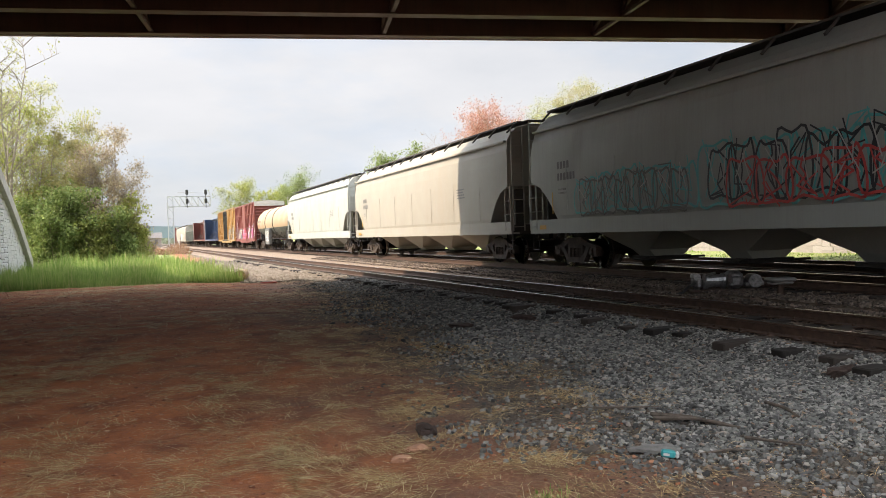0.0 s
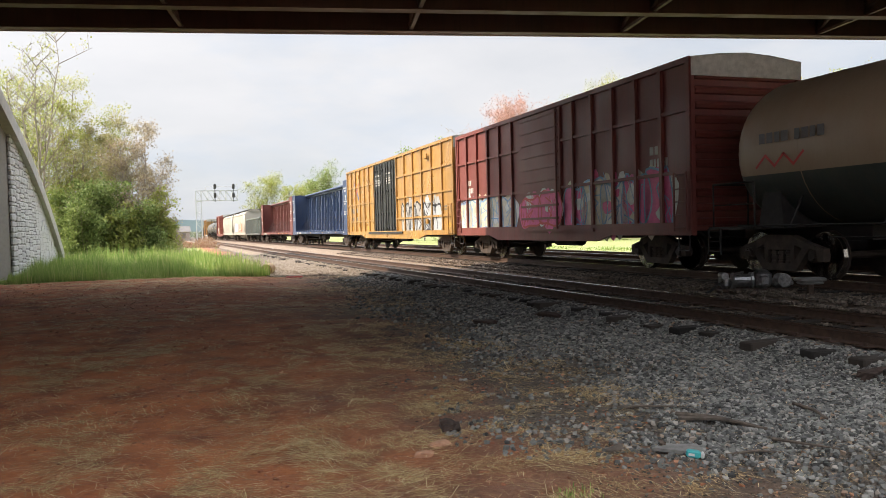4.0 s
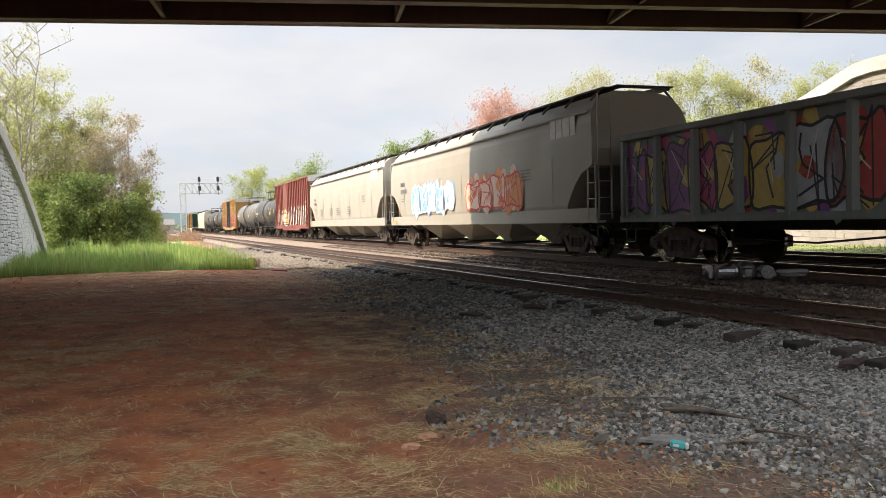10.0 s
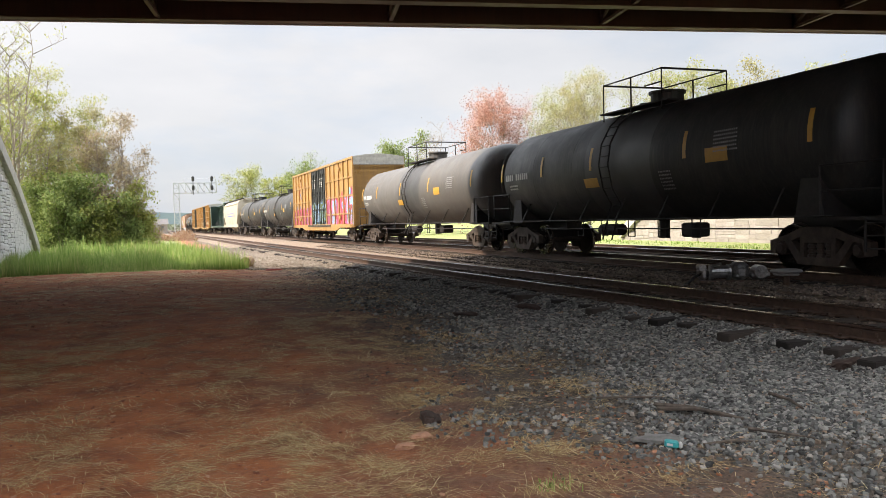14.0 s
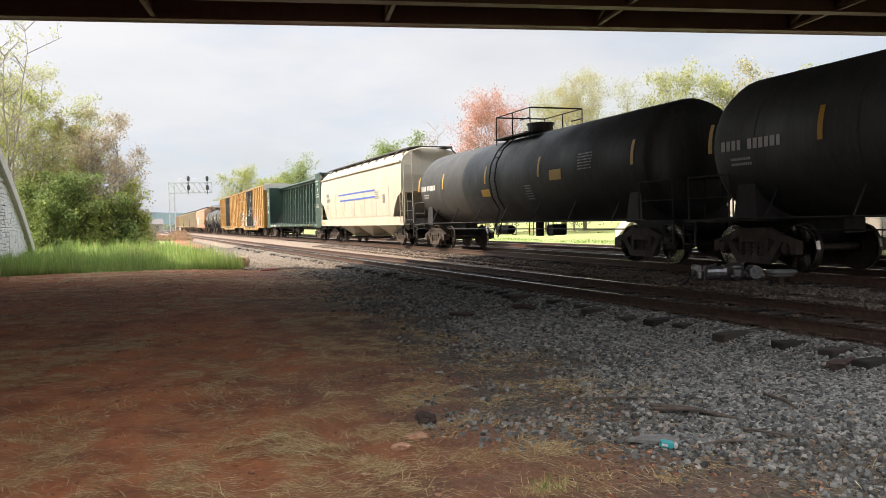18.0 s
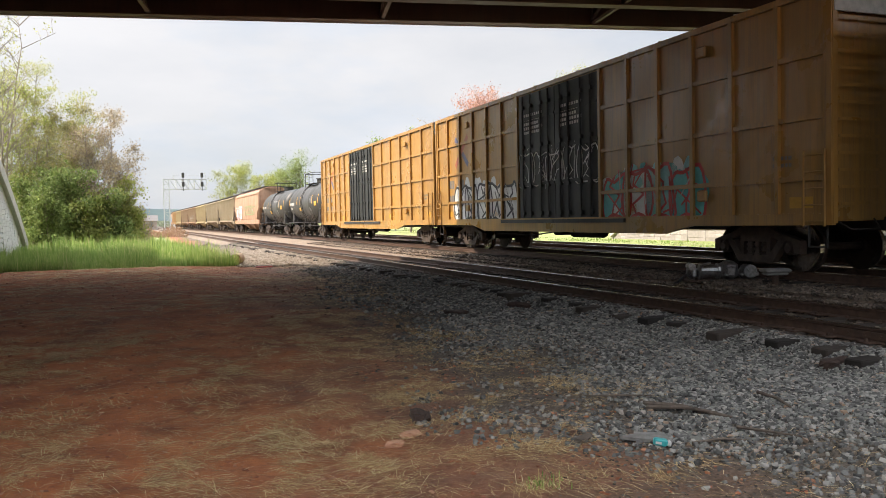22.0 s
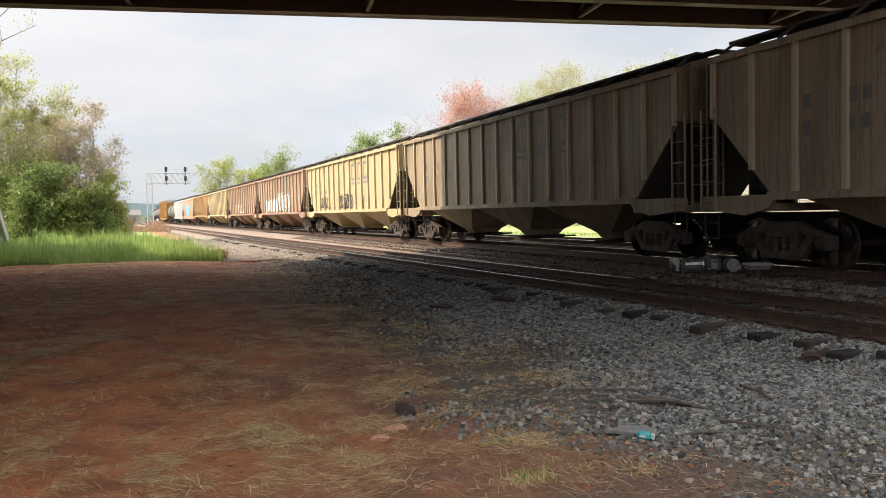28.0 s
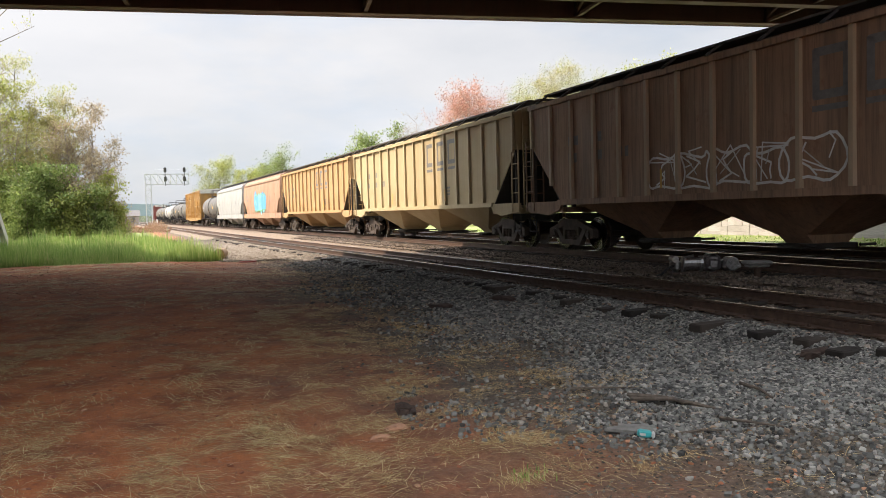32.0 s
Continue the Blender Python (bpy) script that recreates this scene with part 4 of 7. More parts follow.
    for d in (-1, 1):
        end, n = part("end_panel", Shape().box(-w + 0.02, d * (h - 0.14), z0 + 0.2, w - 0.02, d * (h - 0.11), top - 0.2), mat, e), 12
        for i in range(n):
            z = z0 + 0.35 + i * (top - z0 - 0.9) / n
            p = Shape().loft([[(-w + 0.06, d * (h - 0.13), z), (w - 0.06, d * (h - 0.13), z), (w - 0.06, d * (h + 0.02), z + 0.11), (-w + 0.06, d * (h + 0.02), z + 0.11)], [(-w + 0.06, d * (h - 0.13), z + 0.26), (w - 0.06, d * (h - 0.13), z + 0.26), (w - 0.06, d * (h + 0.02), z + 0.16), (-w + 0.06, d * (h + 0.02), z + 0.16)]], caps=False)
            part("corrugation", p, mat, end)
        for x in (-w, w):
            part("corner_post", Shape().box(x - 0.05, d * (h - 0.2), z0 + 0.15, x + 0.05, d * (h + 0.02), top - 0.2), mat, e)
        part("gable", Shape().prism([(-w - 0.03, top - 0.62), (w + 0.03, top - 0.62), (w + 0.03, top - 0.15), (0, top), (-w - 0.03, top - 0.15)], d * (h - 0.02), d * (h + 0.03)), roof, e, "pale gable cap with stencilled marks")
        ladder(e, -w - 0.11, d * (h - 0.35), z0 + 0.1, 2.2, mat, 0.46, 4)
        stirrup(e, -1.5, d * (h - 0.35), BLACKSTEEL)
    if emblem:
        g, g2 = Shape(), Shape()
        y, z = h - 2.55, 3.55
        strokes(g, [(y + 0.55, z + 0.5), (y - 0.55, z - 0.45)], 0.2, -w - 0.005)
        strokes(g2, [(y - 0.55, z + 0.5), (y + 0.55, z - 0.45)], 0.2, -w - 0.008)
        part("emblem_blue", g, spray("mark_blue", (0.10, 0.11, 0.20)), e)
        part("emblem_red", g2, spray("mark_red", (0.34, 0.10, 0.06)), e)
    bars(e, -w - 0.006, h - 1.25, 2.15, [(0, 0.1, 2, 0.24, 0.3, 0.06), (0.95, 0.1, 2, 0.24, 0.3, 0.06), (0, -0.45 + 0.0, 2, 0.22, 0.3, 0.06), (0.95, -0.45, 2, 0.22, 0.3, 0.06), (1.9, -0.45, 2, 0.22, 0.3, 0.06)], DARKPAINT, seed=seed)
    bars(e, -w - 0.006, -h + 1.4, 1.95, [(0, 0.0, 5, 0.07, 0.07, 0.03), (0, 0.13, 5, 0.07, 0.07, 0.03)], DARKPAINT, seed=seed)
    bars(e, -w - 0.045, door_at - 0.3, 4.15, [(0, -0.13 * k, 9 - k % 3, 0.10, 0.08, 0.04) for k in range(5)], WHITEPAINT, seed=seed + 3)
    bars(e, -w - 0.045, door_at + 1.9, 4.15, [(0, -0.13 * k, 9 - k % 3, 0.10, 0.08, 0.04) for k in range(5)], WHITEPAINT, seed=seed + 3)
    for y in (-h + 1.0, -h + 6.3, h - 1.0, h - 5.2):
        bars(e, -w - 0.006, y, z0 + 0.42, [(0, 0, 1, 0.5, 0.2, 0)], YELLOW, "reflector", seed)
    underframe(e, h)
    couplers(e, h, 0.35)
    trucks(e, h, 2.3)
    return e, h


def writing(e, text, x, y, z, size, mat, name="lettering", slant=0.0):
    """Painted words on the side that the camera sees."""
    c = bpy.data.curves.new(name, "FONT")
    c.body, c.size, c.extrude, c.shear, c.resolution_u = text, size, 0.0, slant, 2
    o = bpy.data.objects.new(name, c)
    scene.collection.objects.link(o)
    me = bpy.data.meshes.new_from_object(o.evaluated_get(bpy.context.evaluated_depsgraph_get()))
    bpy.data.objects.remove(o)
    me.materials.clear()
    me.materials.append(mat)
    return part(name, me, None, e, at=pose(x, y, z, 90, 0, -90))


def old_box(name, near, far, mat, label, top=4.92, z0=0.86, seed=9, door_w=2.4, ribs=18, belts=(), door_at=0.0):
    """A fifty-foot boxcar with upright posts and one sliding door a side."""
    e, h = car(name, near, far, label, "boxcar")
    w = 1.48
    part("body", Shape().prism([(-w, z0 + 0.1), (w, z0 + 0.1), (w, top - 0.12), (-w, top - 0.12)], -h + 0.1, h - 0.1), mat, e)
    r = Shape().prism([(-w - 0.06, top - 0.13), (w + 0.06, top - 0.13), (0.7, top - 0.02), (0, top + 0.02), (-0.7, top - 0.02)], -h, h)
    part("roof", r, plain("roof_grey_metal", (0.42, 0.40, 0.37), 0.6, 0.3), e, "pale weathered metal roof")
    for d in (-1, 1):
        part("side_sill", Shape().slab([(-h, z0 + 0.3), (-h, z0), (-h * 0.55, z0), (-h * 0.45, z0 - 0.16), (h * 0.45, z0 - 0.16), (h * 0.55, z0), (h, z0), (h, z0 + 0.3)], d * (w - 0.02), d * (w + 0.08)), mat, e)
        part("top_chord", Shape().box(d * (w - 0.02), -h, top - 0.25, d * (w + 0.08), h, top - 0.12), mat, e)
        for i in range(ribs + 1):
            y = -h + 0.06 + (2 * h - 0.12) * i / ribs
            if abs(y - door_at) > door_w / 2 + 0.05:
                part("side_post", Shape().box(d * (w - 0.01), y - 0.055, z0 + 0.2, d * (w + 0.08), y + 0.055, top - 0.2), mat, e)
        for z in belts:
            for a, b in ((-h, door_at - door_w / 2), (door_at + door_w / 2, h)):
                part("belt_rail", Shape().box(d * (w - 0.01), a, z - 0.04, d * (w + 0.06), b, z + 0.04), mat, e)
        dr = part("door", Shape().box(d * (w - 0.02), door_at - door_w / 2, z0 + 0.22, d * (w + 0.075), door_at + door_w / 2, top - 0.3), mat, e, "ribbed sliding door")
        for j in range(9):
            z = z0 + 0.5 + 0.4 * j
            part("door_rib", Shape().box(d * (w + 0.074), door_at - door_w / 2 + 0.1, z, d * (w + 0.105), door_at + door_w / 2 - 0.1, z + 0.07), mat, dr)
        part("lock_rod", Shape().tube((d * (w + 0.11), door_at - door_w / 2 + 0.2, z0 + 0.2), (d * (w + 0.11), door_at - door_w / 2 + 0.2, top - 0.3), 0.03, 6), mat, dr)
        part("door_track", Shape().box(d * (w + 0.02), door_at - door_w / 2 - 2.0, z0 + 0.12, d * (w + 0.14), door_at + door_w / 2, z0 + 0.2), mat, e)
    for d in (-1, 1):
        end = part("end_panel", Shape().box(-w + 0.02, d * (h - 0.13), z0 + 0.1, w - 0.02, d * (h - 0.095), top - 0.15), mat, e)
        for i in range(11):
            z = z0 + 0.3 + i * 0.33
            part("corrugation", Shape().tube((-w + 0.1, d * (h - 0.1), z), (w - 0.1, d * (h - 0.1), z), 0.10, 8), mat, end)
        for x in (-w, w):
            part("corner_post", Shape().box(x - 0.05, d * (h - 0.2), z0, x + 0.05, d * (h + 0.02), top - 0.15), mat, e)
        part("gable", Shape().prism([(-w - 0.04, top - 0.55), (w + 0.04, top - 0.55), (w + 0.04, top - 0.14), (0, top), (-w - 0.04, top - 0.14)], d * (h - 0.02), d * (h + 0.03)), plain("gable_pale", (0.55, 0.53, 0.5), 0.6), e, "pale gable cap with stencilled marks")
        bars(e, -w - 0.006, h - 1.0 if d > 0 else -h + 1.7, 2.5, [(0, 0.3, 3, 0.16, 0.2, 0.05), (0, 0, 5, 0.13, 0.2, 0.04)], WHITEPAINT, seed=seed)
        ladder(e, -w - 0.12, d * (h - 0.35), z0 + 0.1, 2.3, mat, 0.46, 4)
        stirrup(e, -1.5, d * (h - 0.35), BLACKSTEEL)
    underframe(e, h)
    couplers(e, h, 0.35)
    trucks(e, h, 2.0)
    return e, h


def centerbeam(name, near, far, mat, label, top=4.62, seed=11):
    """A lumber flat with end bulkheads and a truss down its middle."""
    e, h = car(name, near, far, label, "centerbeam car")
    deck = Shape()
    deck.box(-1.42, -h, 1.06, 1.42, h, 1.16)
    part("deck", deck, mat, e)
    for d in (-1, 1):
        part("side_sill", Shape().slab([(-h, 1.18), (-h, 0.90), (-h * 0.86, 0.90), (-h * 0.8, 0.99), (h * 0.8, 0.99), (h * 0.86, 0.90), (h, 0.90), (h, 1.18)], d * 1.36, d * 1.46), mat, e)
    n = round((2 * h - 0.78) / 1.17) + 1
    ys = [-h + 0.39 + (2 * h - 0.78) * i / (n - 1) for i in range(n)]
    for y in ys:
        p = Shape()
        p.loft([[(-0.20, y - 0.11, 1.16), (0.20, y - 0.11, 1.16), (0.20, y + 0.11, 1.16), (-0.20, y + 0.11, 1.16)], [(-0.09, y - 0.075, top - 0.1), (0.09, y - 0.075, top - 0.1), (0.09, y + 0.075, top - 0.1), (-0.09, y + 0.075, top - 0.1)]])
        part("post", p, mat, e)
        for x in (-1.30, 1.30):
            part("strap_winch", Shape().soft(x - 0.12, y - 0.16, 1.16, x + 0.12, y + 0.16, 1.27, 0.03), mat, e)
    c = Shape()
    c.prism([(-0.13, top - 0.30), (0.13, top - 0.30), (0.13, top - 0.17), (0.34, top - 0.15), (0.34, top - 0.09), (0.22, top), (-0.22, top), (-0.34, top - 0.09), (-0.34, top - 0.15), (-0.13, top - 0.17)], -h + 0.2, h - 0.2)
    part("top_chord", c, mat, e)
    for d in (-1, 1):
        low = [q * d for q in (ys if d < 0 else ys[::-1])]
        for i in range(0, n // 2, 2):
            dg = Shape().bar((0, d * low[i] * 1.0, 1.3), (0, d * low[min(n - 1, i + 2)], top - 0.35), 0.09, 0.13)
            dg.soft(-0.05, d * low[min(n - 1, i + 2)] - 0.16, top - 0.62, 0.05, d * low[min(n - 1, i + 2)] + 0.16, top - 0.2, 0.04)
            part("diagonal", dg, mat, e)
    cab = Shape()
    for i in range(n - 1):
        for x in (-1.0,):
            cab.tube((x, ys[i], 1.2), (-0.25, ys[i] + 0.9, 2.35), 0.008, 3)
            cab.tube((x, ys[i] + 0.9, 1.2), (-0.25, ys[i], 2.35), 0.008, 3)
    tagged(part("tie_down_cable", cab, BLACKSTEEL, e), kind="stuff")
    for d in (-1, 1):
        bk = part("bulkhead", Shape().box(-1.38, d * (h - 0.42), 1.1, 1.38, d * (h - 0.32), top - 0.02), mat, e)
        for x in (-1.34, -0.5, 0.5, 1.34):
            part("stiffener", Shape().box(x - 0.06, d * (h - 0.34), 1.0, x + 0.06, d * (h - 0.06), top - 0.02), mat, bk)
        for z in (top - 0.1, 1.2, 2.9):
            part("cross_rail", Shape().box(-1.36, d * (h - 0.32), z - 0.06, 1.36, d * (h - 0.08), z + 0.06), mat, bk)
        for x in (-1.40, 1.40):
            part("side_panel", Shape().box(x - 0.02, d * (h - 1.55), 1.16, x + 0.02, d * (h - 0.05), top - 0.06), mat, e)
        yl = h - 0.25 if d > 0 else -h + 1.4
        bars(e, -1.425, yl, 3.6, [(0, 0.4, 8, 0.09, 0.09, 0.03), (0.2, 0.2, 5, 0.1, 0.1, 0.03), (0.1, -0.5, 8, 0.08, 0.07, 0.03), (0.1, -0.65, 7, 0.08, 0.07, 0.03), (0.2, -1.2, 5, 0.09, 0.09, 0.03), (0.1, -1.35, 6, 0.09, 0.09, 0.03)], WHITEPAINT, seed=seed)
        tri = Shape()
        tri.add([(-1.425, yl - 0.45, 3.55), (-1.425, yl - 0.75, 3.55), (-1.425, yl - 0.62, 3.30)], [(0, 1, 2)])
        tri.add([(-1.425, yl - 0.5, 3.28), (-1.425, yl - 0.75, 3.28), (-1.425, yl - 0.75, 3.22), (-1.425, yl - 0.5, 3.22)], [(0, 1, 2, 3)])
        part("emblem", tri, WHITEPAINT, e)
        stirrup(e, -1.4, d * (h - 0.3), BLACKSTEEL)
    for k in range(9):
        y = -h + 1.6 + (2 * h - 3.2) * k / 8
        bars(e, -1.466, y, 1.03, [(0, 0, 1, 0.30, 0.09, 0)], YELLOW if k % 2 else WHITEPAINT, "reflector", seed)
    bars(e, -1.466, h - 2.4, 1.0, [(0, 0, 4, 0.15, 0.16, 0.05), (1.3, 0, 6, 0.14, 0.16, 0.05)], WHITEPAINT, seed=seed)
    underframe(e, h, 0.72, 1.06)
    couplers(e, h)
    trucks(e, h, 2.2)
    return e, h


def gondola(name, near, far, mat, label, seed=13):
    """An open gondola with posts along its sides."""
    e, h = car(name, near, far, label, "gondola car")
    w, top = 1.46, 3.02
    s = Shape()
    for d in (-1, 1):
        part("side_sheet", Shape().box(d * (w - 0.05), -h + 0.05, 1.05, d * w, h - 0.05, top), mat, e)
        part("top_chord", Shape().soft(d * (w - 0.09), -h, top - 0.03, d * (w + 0.14), h, top + 0.13, 0.03), mat, e)
        part("side_sill", Shape().box(d * (w - 0.02), -h, 1.0, d * (w + 0.13), h, 1.15), mat, e)
        n = 13
        for i in range(n):
            y = -h + 0.12 + (2 * h - 0.24) * i / (n - 1)
            part("side_post", Shape().loft([[(d * w, y - 0.1, z), (d * w, y + 0.1, z), (d * q, y + 0.06, z), (d * q, y - 0.06, z)] for z, q in ((1.1, w + 0.15), (top, w + 0.12))]), mat, e)
        part("end_sheet", Shape().box(-w, d * (h - 0.08), 1.0, w, d * (h + 0.02), top + 0.1), mat, e)
    part("floor_plate", Shape().box(-w, -h + 0.05, 1.0, w, h - 0.05, 1.08), BLACKSTEEL, e)
    for d in (-1, 1):
        ladder(e, -w - 0.17, d * (h - 0.6), 1.1, 2.7, mat, 0.42, 4)
        stirrup(e, -1.5, d * (h - 0.35), BLACKSTEEL)
    bars(e, -w - 0.006, 2.5, 1.9, [(0, 0.5, 4, 0.28, 0.36, 0.3), (0, 0.0, 5, 0.26, 0.36, 0.34)], WHITEPAINT, seed=seed)
    for y in (-6.6, -3.2, 0.4, 3.0, 6.2):
        bars(e, -w - 0.007, y, 1.45, [(0, 0, 1, 0.36, 0.2, 0)], YELLOW, "reflector", seed)
    underframe(e, h)
    couplers(e, h)
    trucks(e, h, 1.75)
    return e, h


def tank_car(name, near, far, mat, label, r=1.46, seed=15, band=None, lower=None, rings=(), dome=0.0, walkway=True, plates=True, text=None):
    """A tank car: round shell with dished ends on a stub-sill frame, with its fittings on top."""
    e, h = car(name, near, far, label, "tank car")
    L = h - 0.55
    zc = 1.02 + r
    n = 40
    def ring(y, q):
        return [(q * math.cos(6.28319 * i / n), y, zc + q * math.sin(6.28319 * i / n)) for i in range(n)]
    s = Shape()
    hd = 0.62
    prof = [(-L + hd - hd * math.cos(a), r * math.sin(a)) for a in [0.05, 0.25, 0.5, 0.75, 1.0, 1.25, 1.5708]]
    prof = [(y, q) for y, q in prof] + [(-y, q) for y, q in reversed(prof)]
    s.loft([ring(y, q) for y, q in prof])
    if lower:
        s.m = [1 if sum(s.v[i][2] for i in f) / len(f) < zc - 0.35 else 0 for f in s.f]
    ob = part("tank_shell", s, (mat, lower) if lower else mat, e, smooth=True)
    if band:
        b = Shape()
        b.loft([ring(-1.5, r + 0.006), ring(1.5, r + 0.006)], caps=False)
        part("jacket_band", b, band, e, smooth=True)
    for y in rings:
        g = Shape()
        g.loft([ring(y - 0.07, r), ring(y - 0.06, r + 0.04), ring(y + 0.06, r + 0.04), ring(y + 0.07, r)], caps=False)
        part("jacket_ring", g, BLACKSTEEL, e, smooth=True)
    for y in [-L + 2.4 * k for k in range(1, int(2 * L / 2.4) + 1)]:
        g = Shape()
        g.loft([ring(y - 0.012, r + 0.001), ring(y, r + 0.005), ring(y + 0.012, r + 0.001)], caps=False)
        part("weld_seam", g, mat, e, smooth=True)
    for d in (-1, 1):
        y = d * (h - 1.75)
        part("saddle", Shape().loft([[(-1.3, y - 0.35, 1.0), (1.3, y - 0.35, 1.0), (1.3, y + 0.35, 1.0), (-1.3, y + 0.35, 1.0)], [(-1.25, y - 0.2, 1.95), (1.25, y - 0.2, 1.95), (1.25, y + 0.2, 1.95), (-1.25, y + 0.2, 1.95)]]), BLACKSTEEL, e)
        st = Shape()
        st.box(-1.45, d * (h - 1.5), 0.98, 1.45, d * h, 1.04)
        st.box(-0.26, d * (h - 3.2), 0.74, 0.26, d * h, 1.06)
        part("end_platform", st, BLACKSTEEL, e)
        for x in (-1.4, 1.4):
            rl = Shape()
            rl.pipe([(x, d * (h - 1.4), 1.0), (x, d * (h - 1.4), 1.95), (x, d * (h - 0.1), 1.95), (x, d * (h - 0.1), 1.0)], 0.02, 5)
            rl.pipe([(x, d * (h - 1.4), 1.5), (x, d * (h - 0.1), 1.5)], 0.016, 5)
            part("safety_rail", rl, BLACKSTEEL, e)
        rl = Shape()
        rl.pipe([(-1.4, d * (h - 0.1), 1.95), (-0.5, d * (h - 0.1), 1.95), (-0.5, d * (h - 0.1), 1.0)], 0.02, 5)
        part("safety_rail", rl, BLACKSTEEL, e)
        ladder(e, -1.46, d * (h - 0.2), 0.45, 1.0, BLACKSTEEL, 0.4, 2, name="step")
    rail_low = Shape()
    for d in (-1, 1):
        rail_low.pipe([(d * 1.48, -h + 1.0, 1.06), (d * 1.48, h - 1.0, 1.06)], 0.018, 5)
        for k in range(7):
            y = -h + 2.5 + (2 * h - 5) * k / 6
            rail_low.bar((d * 1.48, y, 1.06), (d * r * 0.80, y, zc - r * 0.6), 0.03, 0.03)
    part("side_handrail", rail_low, BLACKSTEEL, e)
    if walkway:
        w = Shape()
        zt = zc + r
        part("manway", Shape().tube((0, dome - 0.2, zt - 0.1), (0, dome - 0.2, zt + 0.30), 0.42, 16).tube((0, dome - 0.2, zt + 0.30), (0, dome - 0.2, zt + 0.36), 0.47, 16).tube((0, dome + 0.75, zt - 0.1), (0, dome + 0.75, zt + 0.2), 0.16, 10), mat, e)
        w.box(-0.95, dome - 1.5, zt - 0.06, -0.5, dome + 1.5, zt - 0.02)
        w.box(0.5, dome - 1.5, zt - 0.06, 0.95, dome + 1.5, zt - 0.02)
        part("walkway", w, BLACKSTEEL, e)
        rr = Shape()
        for x in (-0.95, 0.95):
            rr.pipe([(x, dome - 1.3, zt - 0.25), (x, dome - 1.3, zt + 0.72), (x, dome + 1.3, zt + 0.72), (x, dome + 1.3, zt - 0.25)], 0.018, 6)
            rr.pipe([(x, dome - 1.3, zt + 0.4), (x, dome - 0.6, zt + 0.4)], 0.02, 5)
            rr.pipe([(x, dome, zt - 0.2), (x, dome, zt + 0.72)], 0.022, 5)
        for y in (-1.3, 1.3):
            rr.pipe([(-0.95, dome + y, zt + 0.72), (0.95, dome + y, zt + 0.72)], 0.025, 6)
        part("platform_rail", rr, BLACKSTEEL, e)
        ld = Shape()
        for yy in (-0.22, 0.22):
            pts = [(-math.cos(a) * (r + 0.10), dome + 0.4 + yy, zc + math.sin(a) * (r + 0.10)) for a in (-0.7, -0.4, 0, 0.35, 0.7, 1.0, 1.2)]
            ld.pipe([(-r - 0.02, dome + 0.4 + yy, 0.55)] + pts, 0.022, 5)
        for k in range(12):
            a = -0.75 + 1.95 * k / 11
            x, z = -math.cos(a) * (r + 0.10), zc + math.sin(a) * (r + 0.10)
            ld.tube((x, dome + 0.18, z), (x, dome + 0.62, z), 0.014, 5)
        part("side_ladder", ld, BLACKSTEEL, e)
    vb = Shape()
    vb.tube((0, dome, 1.1), (0, dome, 0.55), 0.14, 10)
    vb.soft(-0.4, dome - 1.7, 0.6, 0.1, dome - 1.2, 0.95, 0.04)
    vb.tube((-0.5, dome + 1.2, 0.78), (-0.5, dome + 2.2, 0.78), 0.16, 10)
    vb.pipe([(-0.9, -h + 2.8, 0.82), (-0.9, h - 2.8, 0.82)], 0.018, 5)
    for k in range(5):
        y = -2.6 + 1.3 * k
        vb.pipe([(-0.9, y, 1.05), (-0.9, y, 0.62), (-0.9, y + 0.3, 0.62), (-0.9, y + 0.3, 1.05)], 0.016, 4)
    part("outlet_valve", vb, BLACKSTEEL, e)

    def on_shell(y0, y1, z0, z1, m, nm):
        """A decal that follows the round of the tank."""
        q, cells = Shape(), 4
        for k in range(cells):
            za, zb = z0 + (z1 - z0) * k / cells, z0 + (z1 - z0) * (k + 1) / cells
            xa, xb = -math.sqrt(max(0.01, (r + 0.012) ** 2 - (za - zc) ** 2)), -math.sqrt(max(0.01, (r + 0.012) ** 2 - (zb - zc) ** 2))
            q.add([(xa, y0, za), (xa, y1, za), (xb, y1, zb), (xb, y0, zb)], [(3, 2, 1, 0)])
        return part(nm, q, m, e)

    def row(y, z, count, w, hgt, gap, m, nm="lettering"):
        q, rnd = Shape(), random.Random(seed + int(z * 10))
        for _ in range(count):
            ww = w * rnd.uniform(0.75, 1.1)
            xa, xb = -math.sqrt((r + 0.012) ** 2 - (z - zc) ** 2), -math.sqrt((r + 0.012) ** 2 - (z + hgt - zc) ** 2)
            q.add([(xa, y, z), (xa, y - ww, z), (xb, y - ww, z + hgt), (xb, y, z + hgt)], [(0, 1, 2, 3)])
            y -= ww + gap
        return tagged(part(nm, q, m, e), kind="stuff")

    if plates:
        row(L - 0.75, zc - 0.10, 4, 0.12, 0.2, 0.04, WHITEPAINT)
        row(L - 1.5, zc - 0.10, 6, 0.12, 0.2, 0.04, WHITEPAINT)
        row(L - 1.0, zc - 0.30, 9, 0.05, 0.05, 0.02, WHITEPAINT)
        row(L - 1.0, zc - 0.40, 9, 0.05, 0.05, 0.02, WHITEPAINT)
        for k in range(6):
            row(-L + 3.6, zc + 0.35 - 0.08 * k, 12, 0.045, 0.035, 0.02, spray("stencil_grey", (0.28, 0.28, 0.28)))
            row(-1.8, zc - 0.35 - 0.08 * k, 8, 0.04, 0.035, 0.02, spray("stencil_grey", (0.4, 0.4, 0.4)))
